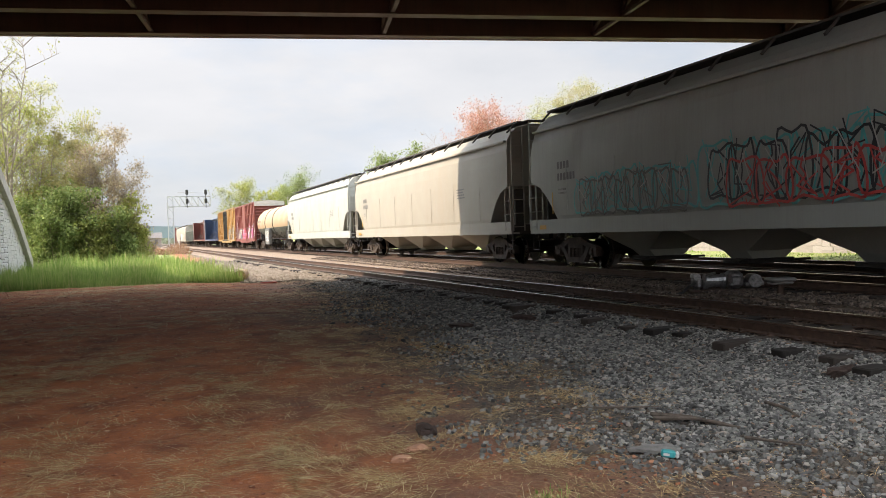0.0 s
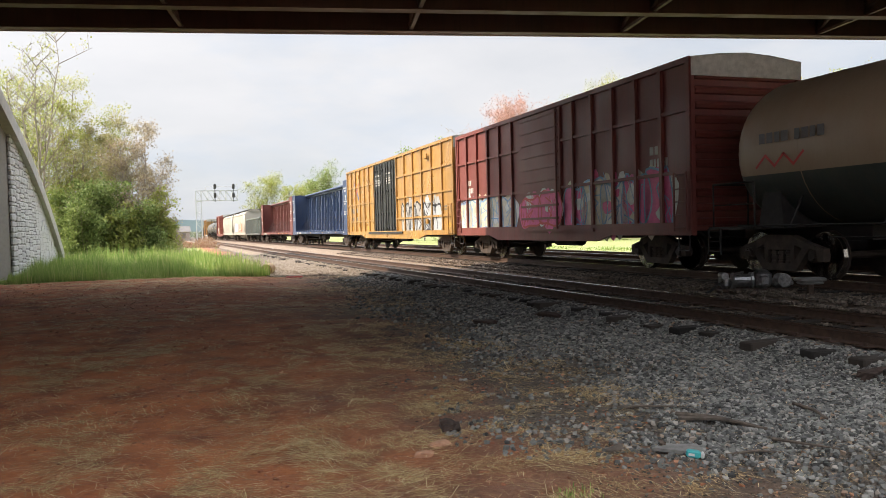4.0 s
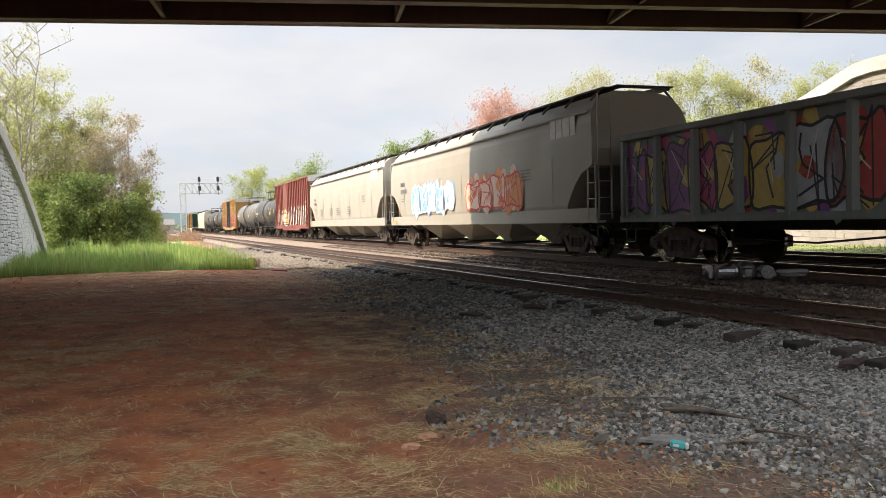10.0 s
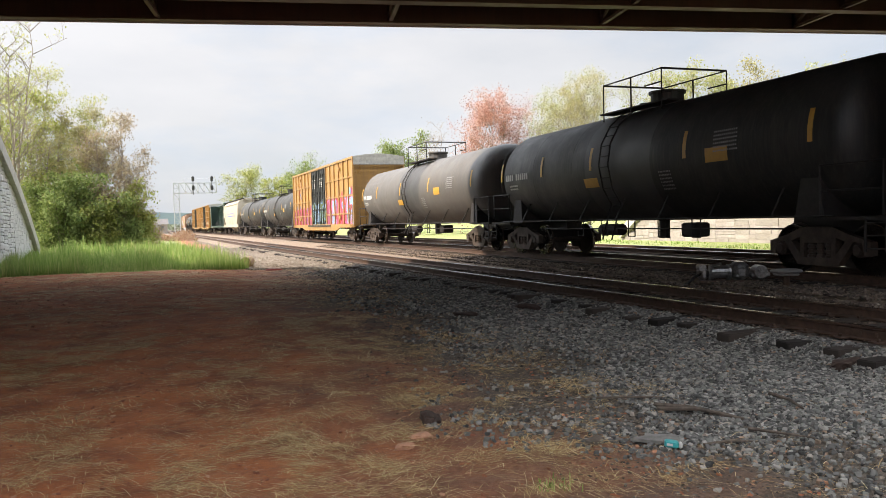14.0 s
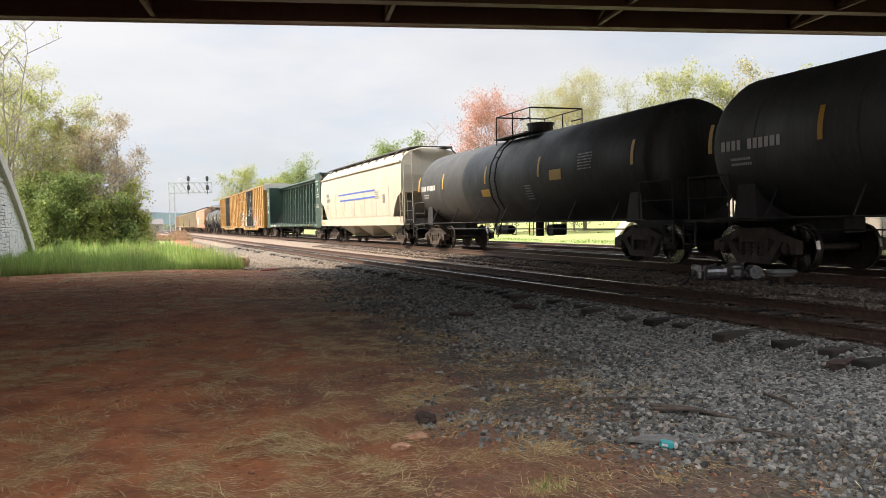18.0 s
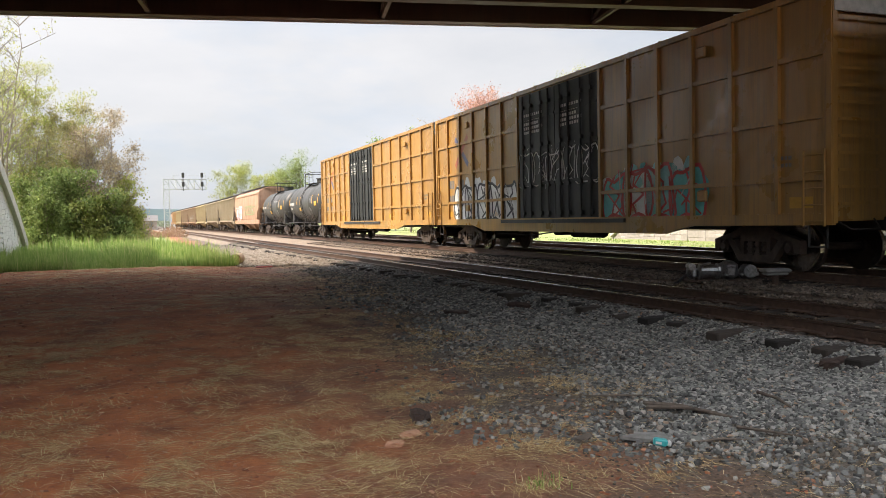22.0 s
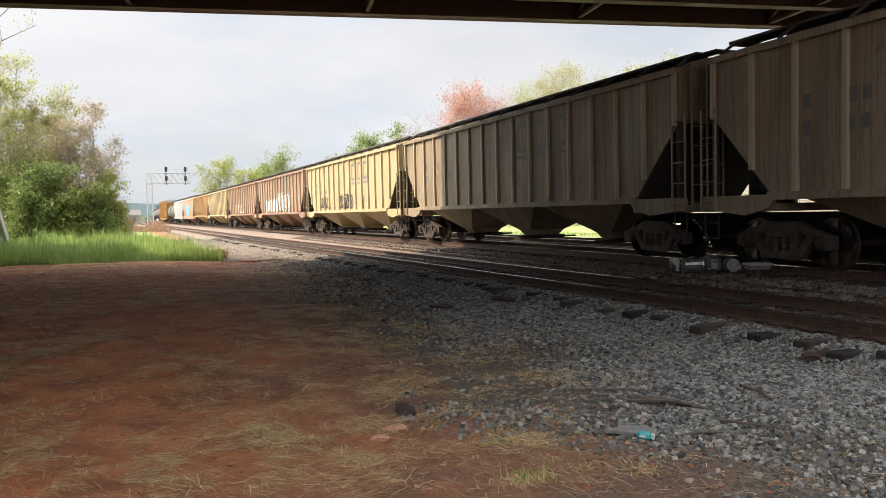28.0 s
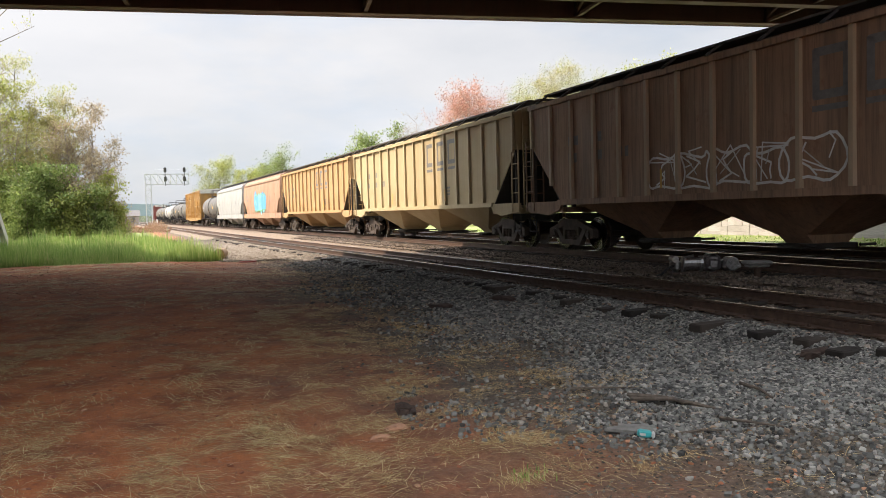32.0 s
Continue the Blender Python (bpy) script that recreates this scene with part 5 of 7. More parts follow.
        for y in (L - 0.4, L - 3.3, 1.2, -2.8, -L + 1.0):
            on_shell(y - 0.06, y + 0.06, zc - 0.1, zc + 0.5, YELLOW, "reflector")
        on_shell(0.9, 1.6, zc - 0.55, zc - 0.3, YELLOW, "placard")
        on_shell(-4.2, -3.5, zc - 0.25, zc + 0.05, YELLOW, "placard")
    couplers(e, h, 0.4)
    trucks(e, h, 1.75)
    return e, h

# ---- the cars, from the head of what is seen to its tail ----
GREY_HOP = paint("hopper_pale_grey", (0.365, 0.38, 0.345), (0.25, 0.24, 0.21), 0.35, 0.55)
WHITE_HOP = paint("hopper_off_white", (0.32, 0.30, 0.255), (0.34, 0.28, 0.21), 0.35, 0.55)
CREAM_TANK = paint("tank_cream", (0.37, 0.27, 0.175), (0.30, 0.2, 0.12), 0.3, 0.5)
TANK_BELOW = paint("tank_lower_dark_green", (0.035, 0.05, 0.045), (0.09, 0.07, 0.05), 0.4, 0.5)
MAROON = paint("boxcar_maroon", (0.20, 0.05, 0.04), (0.08, 0.04, 0.03), 0.45, 0.5)
OXIDE = paint("boxcar_oxide_red", (0.20, 0.048, 0.034), (0.09, 0.035, 0.025), 0.45, 0.5)
GOLD = paint("boxcar_golden_yellow", (0.41, 0.215, 0.05), (0.12, 0.09, 0.055), 0.7, 0.3, dent=0.5)
PALE_GOLD = paint("boxcar_faded_yellow", (0.40, 0.22, 0.06), (0.16, 0.11, 0.07), 0.55, 0.36, dent=0.5)
DOORS = paint("plug_door_black", (0.016, 0.02, 0.02), (0.06, 0.052, 0.045), 0.4, 0.6)
ROOFS = plain("roof_galvanised", (0.46, 0.44, 0.40), 0.5, 0.3)
BLUE = paint("centerbeam_blue", (0.02, 0.045, 0.11), (0.06, 0.05, 0.05), 0.4, 0.45)
RED = paint("centerbeam_oxide_red", (0.13, 0.03, 0.024), (0.10, 0.04, 0.03), 0.4, 0.5)
GREEN = paint("centerbeam_dark_green", (0.012, 0.042, 0.028), (0.05, 0.045, 0.035), 0.4, 0.45)
GOND = paint("gondola_grey_green", (0.13, 0.155, 0.14), (0.10, 0.07, 0.05), 0.5, 0.55, rust=0.2)
BLACKTANK = paint("tank_satin_black", (0.017, 0.019, 0.019), (0.085, 0.076, 0.065), 0.5, 0.55)
GREYTANK = paint("tank_grey", (0.085, 0.083, 0.08), (0.15, 0.125, 0.10), 0.5, 0.55)
TANKBAND = paint("tank_band_grey", (0.05, 0.051, 0.052), (0.06, 0.053, 0.045), 0.4, 0.5)
CREAM_HOP = paint("hopper_cream", (0.40, 0.365, 0.29), (0.28, 0.19, 0.11), 0.35, 0.55)
PEACH_HOP = paint("hopper_faded_orange", (0.37, 0.22, 0.14), (0.15, 0.085, 0.055), 0.65, 0.6, rust=0.4)
TAN_HOP = paint("hopper_tan", (0.32, 0.25, 0.16), (0.07, 0.055, 0.04), 0.85, 0.6, rust=0.25)
YEL_HOP = paint("hopper_pale_yellow", (0.40, 0.315, 0.175), (0.28, 0.19, 0.10), 0.45, 0.6)
BROWN_HOP = paint("hopper_rusty_brown", (0.33, 0.20, 0.125), (0.06, 0.042, 0.03), 0.85, 0.65, rust=0.28)
ORANGE_HOP = paint("hopper_dull_orange", (0.40, 0.245, 0.11), (0.27, 0.16, 0.08), 0.45, 0.6)
POSTS = {m.name: paint(m.name + "_post", c, (0.2, 0.13, 0.09), 0.35, 0.55) for m, c in ((TAN_HOP, (0.42, 0.36, 0.25)), (BROWN_HOP, (0.36, 0.27, 0.18)), (YEL_HOP, (0.46, 0.38, 0.23)), (ORANGE_HOP, (0.43, 0.28, 0.14)))}
LIGHT_GREY = paint("hopper_light_grey", (0.28, 0.285, 0.28), (0.3, 0.27, 0.23), 0.3, 0.55)

e, h = curved_hopper("hopper_car", 2.3, 22.4, GREY_HOP, "grey pellet hopper car with teal-edged graffiti along its side", seed=21)
for a, b, z0, z1, c, sd, n in ((7.9, 2.9, 1.5, 2.6, G_TEAL, 31, 7), (7.6, 3.2, 1.45, 2.5, spray("soot", (0.14, 0.13, 0.12)), 32, 8), (14.6, 8.2, 1.45, 2.9, G_TEAL, 33, 8), (14.4, 8.4, 1.5, 2.8, G_BLACK, 34, 9), (13.8, 9.0, 1.45, 2.4, G_RED, 35, 6)):
    graffiti(e, -1.592 - 0.0005 * (sd - 31), h - a, h - b, z0, z1, (c,), c, sd, n, 0.05, False)
e, h = curved_hopper("hopper_car", 23.7, 44.3, WHITE_HOP, "off-white pellet hopper car with smooth bulging sides", seed=22)
e, h = curved_hopper("hopper_car", 45.6, 65.9, GREY_HOP, "pale grey pellet hopper car with dark stencilled marks", seed=23)

e, h = tank_car("tank_car", 66.1, 84.4, CREAM_TANK, "cream tank car with black rings and a dark lower half", 1.50, 24, None, TANK_BELOW, (-1.3, 2.9), walkway=False, plates=False)
box = Shape().soft(-1.62, 0.1, 0.55, -1.35, 2.2, 2.0, 0.03)
part("equipment_box", box, paint("box_grey", (0.13, 0.14, 0.14)), e, "grey steel cabinet sprayed with graffiti")
graffiti(e, -1.628, 0.2, 2.1, 0.8, 1.8, (G_GREY,), G_WHITE, 33, 3, 0.05, False)
bars(e, -1.515, h - 1.7, 2.65, [(0, 0, 4, 0.16, 0.2, 0.05), (0.95, 0, 4, 0.16, 0.2, 0.05)], DARKPAINT, seed=24)
g = Shape()
strokes(g, [(h - 1.6 - 0.25 * i, 2.2 + 0.22 * (i % 2)) for i in range(6)], 0.05, -1.50)
part("tag_scrawl", g, G_RED, e)
bars(e, -1.42, -h + 4.0, 2.95, [(0, -0.14 * k, 9, 0.1, 0.08, 0.03) for k in range(5)], DARKPAINT, seed=25)

e, h = old_box("boxcar", 84.9, 101.0, MAROON, "maroon fifty-foot boxcar with graffiti along its lower side", 4.98, belts=(2.3, 3.7), seed=26, ribs=14, door_w=2.9)
graffiti(e, -1.488, 2.0, h - 0.3, 1.05, 2.3, (G_WHITE, spray("cream", (0.6, 0.55, 0.42))), G_BLUE, 34, 5, 0.06)
graffiti(e, -1.562, -1.3, 1.3, 1.15, 2.2, (G_WHITE, G_PINK), G_RED, 35, 2, 0.06)
graffiti(e, -1.488, -h + 0.8, -1.7, 1.0, 2.5, (G_WHITE, G_PINK, spray("cream", (0.6, 0.55, 0.42))), G_BLUE, 36, 5, 0.06)

e, h = hi_box("boxcar", 101.4, 122.6, GOLD, "golden yellow tall boxcar with black plug doors and grey graffiti", DOORS, ROOFS, 27, door_at=0.8)
graffiti(e, -1.506, -h + 1.9, -2.5, 0.95, 2.5, (G_GREY, spray("ash", (0.30, 0.29, 0.27))), G_BLACK, 37, 5, 0.09)
writing(e, "RAILCAR POOLING EXPERTS", -1.506, -2.7, 3.15, 0.42, spray("faded_letters", (0.42, 0.27, 0.12)))
writing(e, "next", -1.506, h - 1.1, 3.75, 0.24, DARKPAINT, slant=0.2)
writing(e, "load", -1.506, h - 1.1, 3.45, 0.24, DARKPAINT, slant=0.2)
writing(e, "any", -1.506, h - 3.5, 3.75, 0.24, DARKPAINT, slant=0.2)
writing(e, "road", -1.506, h - 3.5, 3.45, 0.24, DARKPAINT, slant=0.2)

e, h = centerbeam("centerbeam_car", 122.95, 147.4, BLUE, "dark blue empty centerbeam lumber car with end bulkheads", seed=28)
e, h = centerbeam("centerbeam_car", 147.6, 172.75, RED, "oxide red empty centerbeam lumber car with end bulkheads", seed=29)

e, h = gondola("gondola_car", 173.6, 191.2, GOND, "grey-green open gondola car covered in bright graffiti", seed=30)
graffiti(e, -1.468, h - 3.6, h - 0.2, 1.2, 2.9, (spray("deep_pink", (0.42, 0.07, 0.17)), spray("ochre", (0.46, 0.33, 0.08)), G_PURPLE), G_BLACK, 38, 4, 0.06)
graffiti(e, -1.468, h - 7.6, h - 3.7, 1.2, 2.8, (spray("ochre", (0.46, 0.33, 0.08)), spray("brick", (0.34, 0.06, 0.05)), G_GREY, G_PURPLE), G_BLACK, 39, 4, 0.06)
graffiti(e, -1.468, -h + 0.4, h - 7.8, 1.25, 2.85, (spray("sage", (0.30, 0.36, 0.30)), spray("slate", (0.16, 0.22, 0.30)), spray("dull_yellow", (0.20, 0.18, 0.08))), G_BLACK, 40, 8, 0.06)

e, h = curved_hopper("hopper_car", 192.4, 212.85, WHITE_HOP, "white pellet hopper car with blue and orange graffiti", seed=41)
graffiti(e, -1.592, h - 9.0, h - 3.7, 1.5, 2.75, (G_BLUE, spray("pale_blue", (0.42, 0.52, 0.6))), G_WHITE, 42, 5, 0.06)
graffiti(e, -1.592, -h + 4.6, h - 10.5, 1.5, 2.75, (G_ORANGE, spray("peach", (0.62, 0.42, 0.32))), G_RED, 43, 4, 0.07)
bars(e, -1.560, -h + 2.6, 3.45, [(0, 0, 4, 0.36, 0.55, 0.05)], G_WHITE, "emblem", 44)
e, h = curved_hopper("hopper_car", 213.9, 234.75, WHITE_HOP, "weathered white pellet hopper car with small stencils", seed=45)
for y in (h - 4, h - 7, 1.0, -2.0):
    bars(e, -1.592, y, 2.1, [(0, -0.13 * k, 7 - k % 2, 0.1, 0.07, 0.03) for k in range(4)], DARKPAINT, seed=int(46 + y))
bars(e, -1.556, -h + 2.6, 3.5, [(0, 0, 4, 0.32, 0.5, 0.05)], G_WHITE, "emblem", 44)

e, h = old_box("boxcar", 235.5, 251.9, OXIDE, "oxide red boxcar with white and yellow graffiti below", 5.0, seed=47, ribs=20, door_w=2.6, door_at=2.2)
graffiti(e, -1.488, 3.7, h - 0.6, 1.0, 2.4, (G_WHITE, spray("cream", (0.6, 0.55, 0.42))), G_BLACK, 48, 4, 0.08)
graffiti(e, -1.562, 0.95, 3.4, 1.15, 2.4, (G_WHITE, G_YEL), G_BLACK, 49, 2, 0.08)
graffiti(e, -1.488, -h + 0.7, 0.85, 1.0, 2.55, (G_WHITE, spray("chalk", (0.55, 0.56, 0.55)), spray("cream", (0.6, 0.55, 0.42))), G_BLACK, 50, 6, 0.09)
bars(e, -1.49, -h + 0.75, 1.75, [(0, 0, 1, 0.4, 0.55, 0)], YELLOW, "reflector", 50)

e, h = tank_car("tank_car", 252.3, 268.7, BLACKTANK, "black tank car with a grey middle band and yellow stripes", 1.46, 51, TANKBAND)
e, h = tank_car("tank_car", 269.0, 287.9, GREYTANK, "dusty grey tank car with a ladder and railed top platform", 1.46, 52, TANKBAND)

e, h = hi_box("boxcar", 288.6, 308.4, PALE_GOLD, "golden yellow boxcar with purple and red graffiti below", DOORS, ROOFS, 53)
graffiti(e, -1.506, 2.5, h - 0.3, 0.95, 2.3, (G_PURPLE, spray("dusk_pink", (0.26, 0.06, 0.10)), spray("plum", (0.25, 0.05, 0.10))), G_RED, 54, 5, 0.06)
graffiti(e, -1.545, -2.2, 2.2, 1.15, 2.6, (spray("slate", (0.16, 0.22, 0.30)), spray("moss", (0.13, 0.17, 0.08))), G_BLUE, 55, 4, 0.05)
graffiti(e, -1.506, -h + 0.4, -2.5, 0.95, 2.9, (spray("plum", (0.25, 0.05, 0.10)), G_BLUE, G_RED), G_PINK, 56, 5, 0.07)
for y, z, w in ((h - 1.1, 3.75, "next"), (h - 1.1, 3.45, "load"), (h - 3.5, 3.75, "any"), (h - 3.5, 3.45, "road")):
    writing(e, w, -1.506, y, z, 0.24, DARKPAINT, slant=0.2)

e, h = tank_car("tank_car", 308.8, 326.6, BLACKTANK, "black tank car with white stencils and yellow stripes", 1.48, 57)
e, h = tank_car("tank_car", 327.0, 346.2, BLACKTANK, "long black tank car with white stencils and yellow placards", 1.48, 58)

e, h = curved_hopper("hopper_car", 347.3, 365.5, CREAM_HOP, "cream hopper car with two blue stripes on its side", 4.55, 3, 59)
st = Shape()
for k in range(2):
    strokes(st, [(h - 5.2 - 0.3 * k, 2.80 - 0.34 * k), (-h + 4.6, 2.80 - 0.34 * k)], 0.085, -1.593)
part("stripe", st, spray("stripe_blue", (0.05, 0.10, 0.36)), e)
bars(e, -1.593, -h + 3.2, 2.1, [(0, 0, 1, 0.42, 0.42, 0)], DARKPAINT, "notice_plate", 60)
for y in (h - 4.2, h - 6.0, h - 8.2, h - 10.2):
    bars(e, -1.596, y, 1.65, [(0, 0, 1, 0.08, 0.5, 0)], YELLOW, "reflector", 60)

e, h = centerbeam("centerbeam_car", 366.2, 389.9, GREEN, "dark green empty centerbeam lumber car with end bulkheads", seed=61)
e, h = hi_box("boxcar", 391.2, 411.2, GOLD, "golden yellow boxcar with white and teal graffiti below", DOORS, ROOFS, 62)
graffiti(e, -1.506, 2.5, h - 1.9, 0.95, 2.35, (G_WHITE, spray("chalk", (0.55, 0.56, 0.55))), G_BLACK, 63, 5, 0.09)
graffiti(e, -1.545, -2.2, 2.2, 2.0, 3.2, (G_WHITE,), G_WHITE, 64, 5, 0.04, False)
graffiti(e, -1.506, -h + 3.4, -2.5, 0.95, 2.3, (G_TEAL, spray("pale_teal", (0.25, 0.5, 0.5)), G_WHITE), G_RED, 65, 4, 0.08)
e, h = hi_box("boxcar", 411.5, 432.75, GOLD, "clean golden yellow boxcar with black plug doors", DOORS, ROOFS, 66, door_at=0.8)
for yy in (0.0,):
    writing(e, "RAILCAR POOLING EXPERTS", -1.506, -2.7, 3.15, 0.42, spray("faded_letters", (0.42, 0.27, 0.12)))
for y, z, w in ((h - 1.1, 3.75, "next"), (h - 1.1, 3.45, "load"), (h - 3.5, 3.75, "any"), (h - 3.5, 3.45, "road")):
    writing(e, w, -1.506, y, z, 0.24, DARKPAINT, slant=0.2)

e, h = tank_car("tank_car", 433.0, 445.9, BLACKTANK, "short black tank car with a grey band and molten sulfur lettering", 1.42, 67, TANKBAND)
e, h = tank_car("tank_car", 446.2, 459.6, BLACKTANK, "short black tank car with yellow placards and a railed top", 1.40, 68, TANKBAND)
writing(e, "MOLTEN SULFUR", -1.43, -0.9, 2.78, 0.2, WHITEPAINT)

e, h = curved_hopper("hopper_car", 459.9, 478.9, PEACH_HOP, "faded orange hopper car with rust stains and teal graffiti", 4.5, 3, 69)
graffiti(e, -1.592, h - 6.3, h - 2.2, 1.5, 2.8, (spray("aqua", (0.18, 0.5, 0.55)), G_WHITE), G_RED, 70, 4, 0.07)
graffiti(e, -1.592, -h + 3.0, 0.5, 1.9, 2.9, (G_GREEN,), G_GREEN, 71, 4, 0.05, False)

RIBBED = [(479.3, 497.6, TAN_HOP, "weathered tan grain hopper car with upright side posts", 72),
          (498.0, 516.9, TAN_HOP, "rust-streaked tan grain hopper car with upright side posts", 73),
          (517.2, 536.1, YEL_HOP, "pale yellow grain hopper car with scrawled tags", 74),
          (536.4, 555.2, BROWN_HOP, "rusty brown grain hopper car with white graffiti", 75),
          (555.4, 574.3, BROWN_HOP, "dirty brown grain hopper car with a thin white tag", 76),
          (574.7, 593.6, YEL_HOP, "pale yellow grain hopper car with dark emblem", 77),
          (593.9, 612.9, ORANGE_HOP, "dull orange grain hopper car with upright posts", 78)]
for a, b, m, lab, sd in RIBBED:
    e, h = ribbed_hopper("hopper_car", a, b, m, lab, sd)
    if sd == 74:
        graffiti(e, -1.527, h - 5.6, h - 3.6, 1.55, 2.2, (G_BLACK,), G_BLACK, 80, 3, 0.05, False)
        graffiti(e, -1.527, -1.4, 1.4, 1.5, 2.2, (G_BLACK,), G_BLACK, 81, 4, 0.07, False)
    if sd == 75:
        graffiti(e, -1.527, 0.6, h - 4.0, 1.5, 2.4, (G_WHITE, spray("chalk", (0.55, 0.56, 0.55))), G_WHITE, 82, 4, 0.05)
        graffiti(e, -1.527, -4.2, 0.2, 1.5, 2.7, (G_WHITE, spray("chalk", (0.55, 0.56, 0.55))), G_BLACK, 83, 4, 0.06)
    if sd == 76:
        graffiti(e, -1.527, -1.8, 3.2, 1.5, 2.3, (G_WHITE,), G_WHITE, 84, 5, 0.05, False)

e, h = curved_hopper("hopper_car", 613.3, 631.3, PEACH_HOP, "faded orange hopper car with a blue graffiti piece", 4.5, 3, 85)
graffiti(e, -1.592, -2.6, 2.4, 1.6, 3.1, (spray("bright_blue", (0.08, 0.30, 0.62)), spray("aqua", (0.18, 0.5, 0.55))), G_GREEN, 86, 3, 0.08)
e, h = curved_hopper("hopper_car", 632.0, 651.8, LIGHT_GREY, "plain light grey hopper car with smooth sides", 4.5, 3, 87)
e, h = tank_car("tank_car", 652.2, 670.6, GREYTANK, "grey tank car with a railed top platform", 1.42, 88)
e, h = hi_box("boxcar", 671.0, 693.5, GOLD, "golden yellow tall boxcar with dark plug doors", PALE_GOLD, ROOFS, 89)
for k in range(5):
    e, h = tank_car("tank_car", 694.2 + 17.6 * k, 711.4 + 17.6 * k, GREYTANK if k != 2 else paint("tank_pale_grey", (0.34, 0.34, 0.34)), "grey tank car with a railed top platform", 1.42, 90 + k)

e, h = old_box("boxcar", 782.6, 799.0, MAROON, "dull maroon boxcar far back in the train", 4.9, seed=97, ribs=14)
e, h = curved_hopper("hopper_car", 799.6, 819.0, LIGHT_GREY, "light grey hopper car far back in the train", 4.5, 3, 98)

# ---- what grows, lies and stands about ----
def scatter_mesh(name, verts, faces, places, turns, sizes, mat, smooth=False):
    """One mesh of many small copies of a shape; places (n, 3), turns about z and tilt, sizes (n, 3)."""
    v, f = np.array(verts, np.float32), np.array(faces, np.int32)
    n, k = len(places), len(v)
    p = v[None] * sizes[:, None, :]
    ca, sa, cb, sb = np.cos(turns[:, 0]), np.sin(turns[:, 0]), np.cos(turns[:, 1]), np.sin(turns[:, 1])
    y, z = p[..., 1] * cb[:, None] - p[..., 2] * sb[:, None], p[..., 1] * sb[:, None] + p[..., 2] * cb[:, None]
    x = p[..., 0]
    out = np.stack([x * ca[:, None] - y * sa[:, None], x * sa[:, None] + y * ca[:, None], z], -1) + places[:, None, :]
    me = bpy.data.meshes.new(name)
    me.vertices.add(n * k)
    me.vertices.foreach_set("co", out.astype(np.float32).ravel())
    idx = (f[None] + (np.arange(n) * k)[:, None, None]).ravel()
    w = f.shape[1]
    me.loops.add(len(idx))
    me.loops.foreach_set("vertex_index", idx.astype(np.int32))
    me.polygons.add(n * len(f))
    me.polygons.foreach_set("loop_start", np.arange(0, len(idx), w, dtype=np.int32))
    me.polygons.foreach_set("loop_total", np.full(n * len(f), w, np.int32))
    me.materials.append(mat)
    me.update()
    me.validate()
    if not smooth:
        me.shade_flat()
    return me


rng = np.random.default_rng(7)


def rock_shape(seed):
    """An angular chip with flat broken faces."""
    r = random.Random(seed)
    bm = bmesh.new()
    for x in (-0.5, 0.5):
        for y in (-0.5, 0.5):
            for z in (-0.5, 0.5):
                bm.verts.new((x * r.uniform(0.45, 1.1), y * r.uniform(0.45, 1.1), z * r.uniform(0.4, 1.1)))
    bm.verts.new((r.uniform(-0.7, 0.7), r.uniform(-0.7, 0.7), r.uniform(0.1, 0.5)))
    bmesh.ops.convex_hull(bm, input=bm.verts)
    bmesh.ops.delete(bm, geom=[q for q in bm.verts if not q.link_faces], context="VERTS")
    bmesh.ops.triangulate(bm, faces=bm.faces[:])
    bm.verts.index_update()
    vs, fs = [tuple(q.co) for q in bm.verts], [tuple(x.index for x in f.verts) for f in bm.faces]
    bm.free()
    return vs, fs


def bed_z(x, y):
    d = abs(x - siding_x(y))
    return SIDE_Z - 0.205 if d < 1.2 else SIDE_Z - 0.205 - (d - 1.2) * 0.159 if d < 2.3 else -9.0


def heights(xs, ys):
    return np.array([max(earth_z(x, y), bed_z(x, y)) for x, y in zip(xs, ys)])


def patch(n, x0, x1, y0, y1, keep):
    xs, ys = rng.uniform(x0, x1, n), rng.uniform(y0, y1, n)
    k = np.array([keep(x, y) > rng.random() for x, y in zip(xs, ys)], bool)
    return xs[k], ys[k]


def clear_x(y):
    return 2.75 + 0.115 * y


def gravel_share(x, y):
    d = x - clear_x(y) + 1.3 * noise.noise(Vector((x * 0.7, y * 0.7, 1.0))) + 0.5 * noise.noise(Vector((x * 2.5, y * 2.5, 5.0)))
    return min(1.0, max(0.0, (d + 0.9) / 2.6)) ** 1.7 * (1.0 if x < siding_x(y) - 0.95 else 0.0)


# paler, tanner copy of the stone: sunlight beyond the bridge is put into its colour
SUNNY_STONE = random_mat("ballast_sunlit", [(0.0, (0.21, 0.17, 0.13)), (0.5, (0.27, 0.22, 0.17)), (1.0, (0.34, 0.285, 0.225))], 0.95)


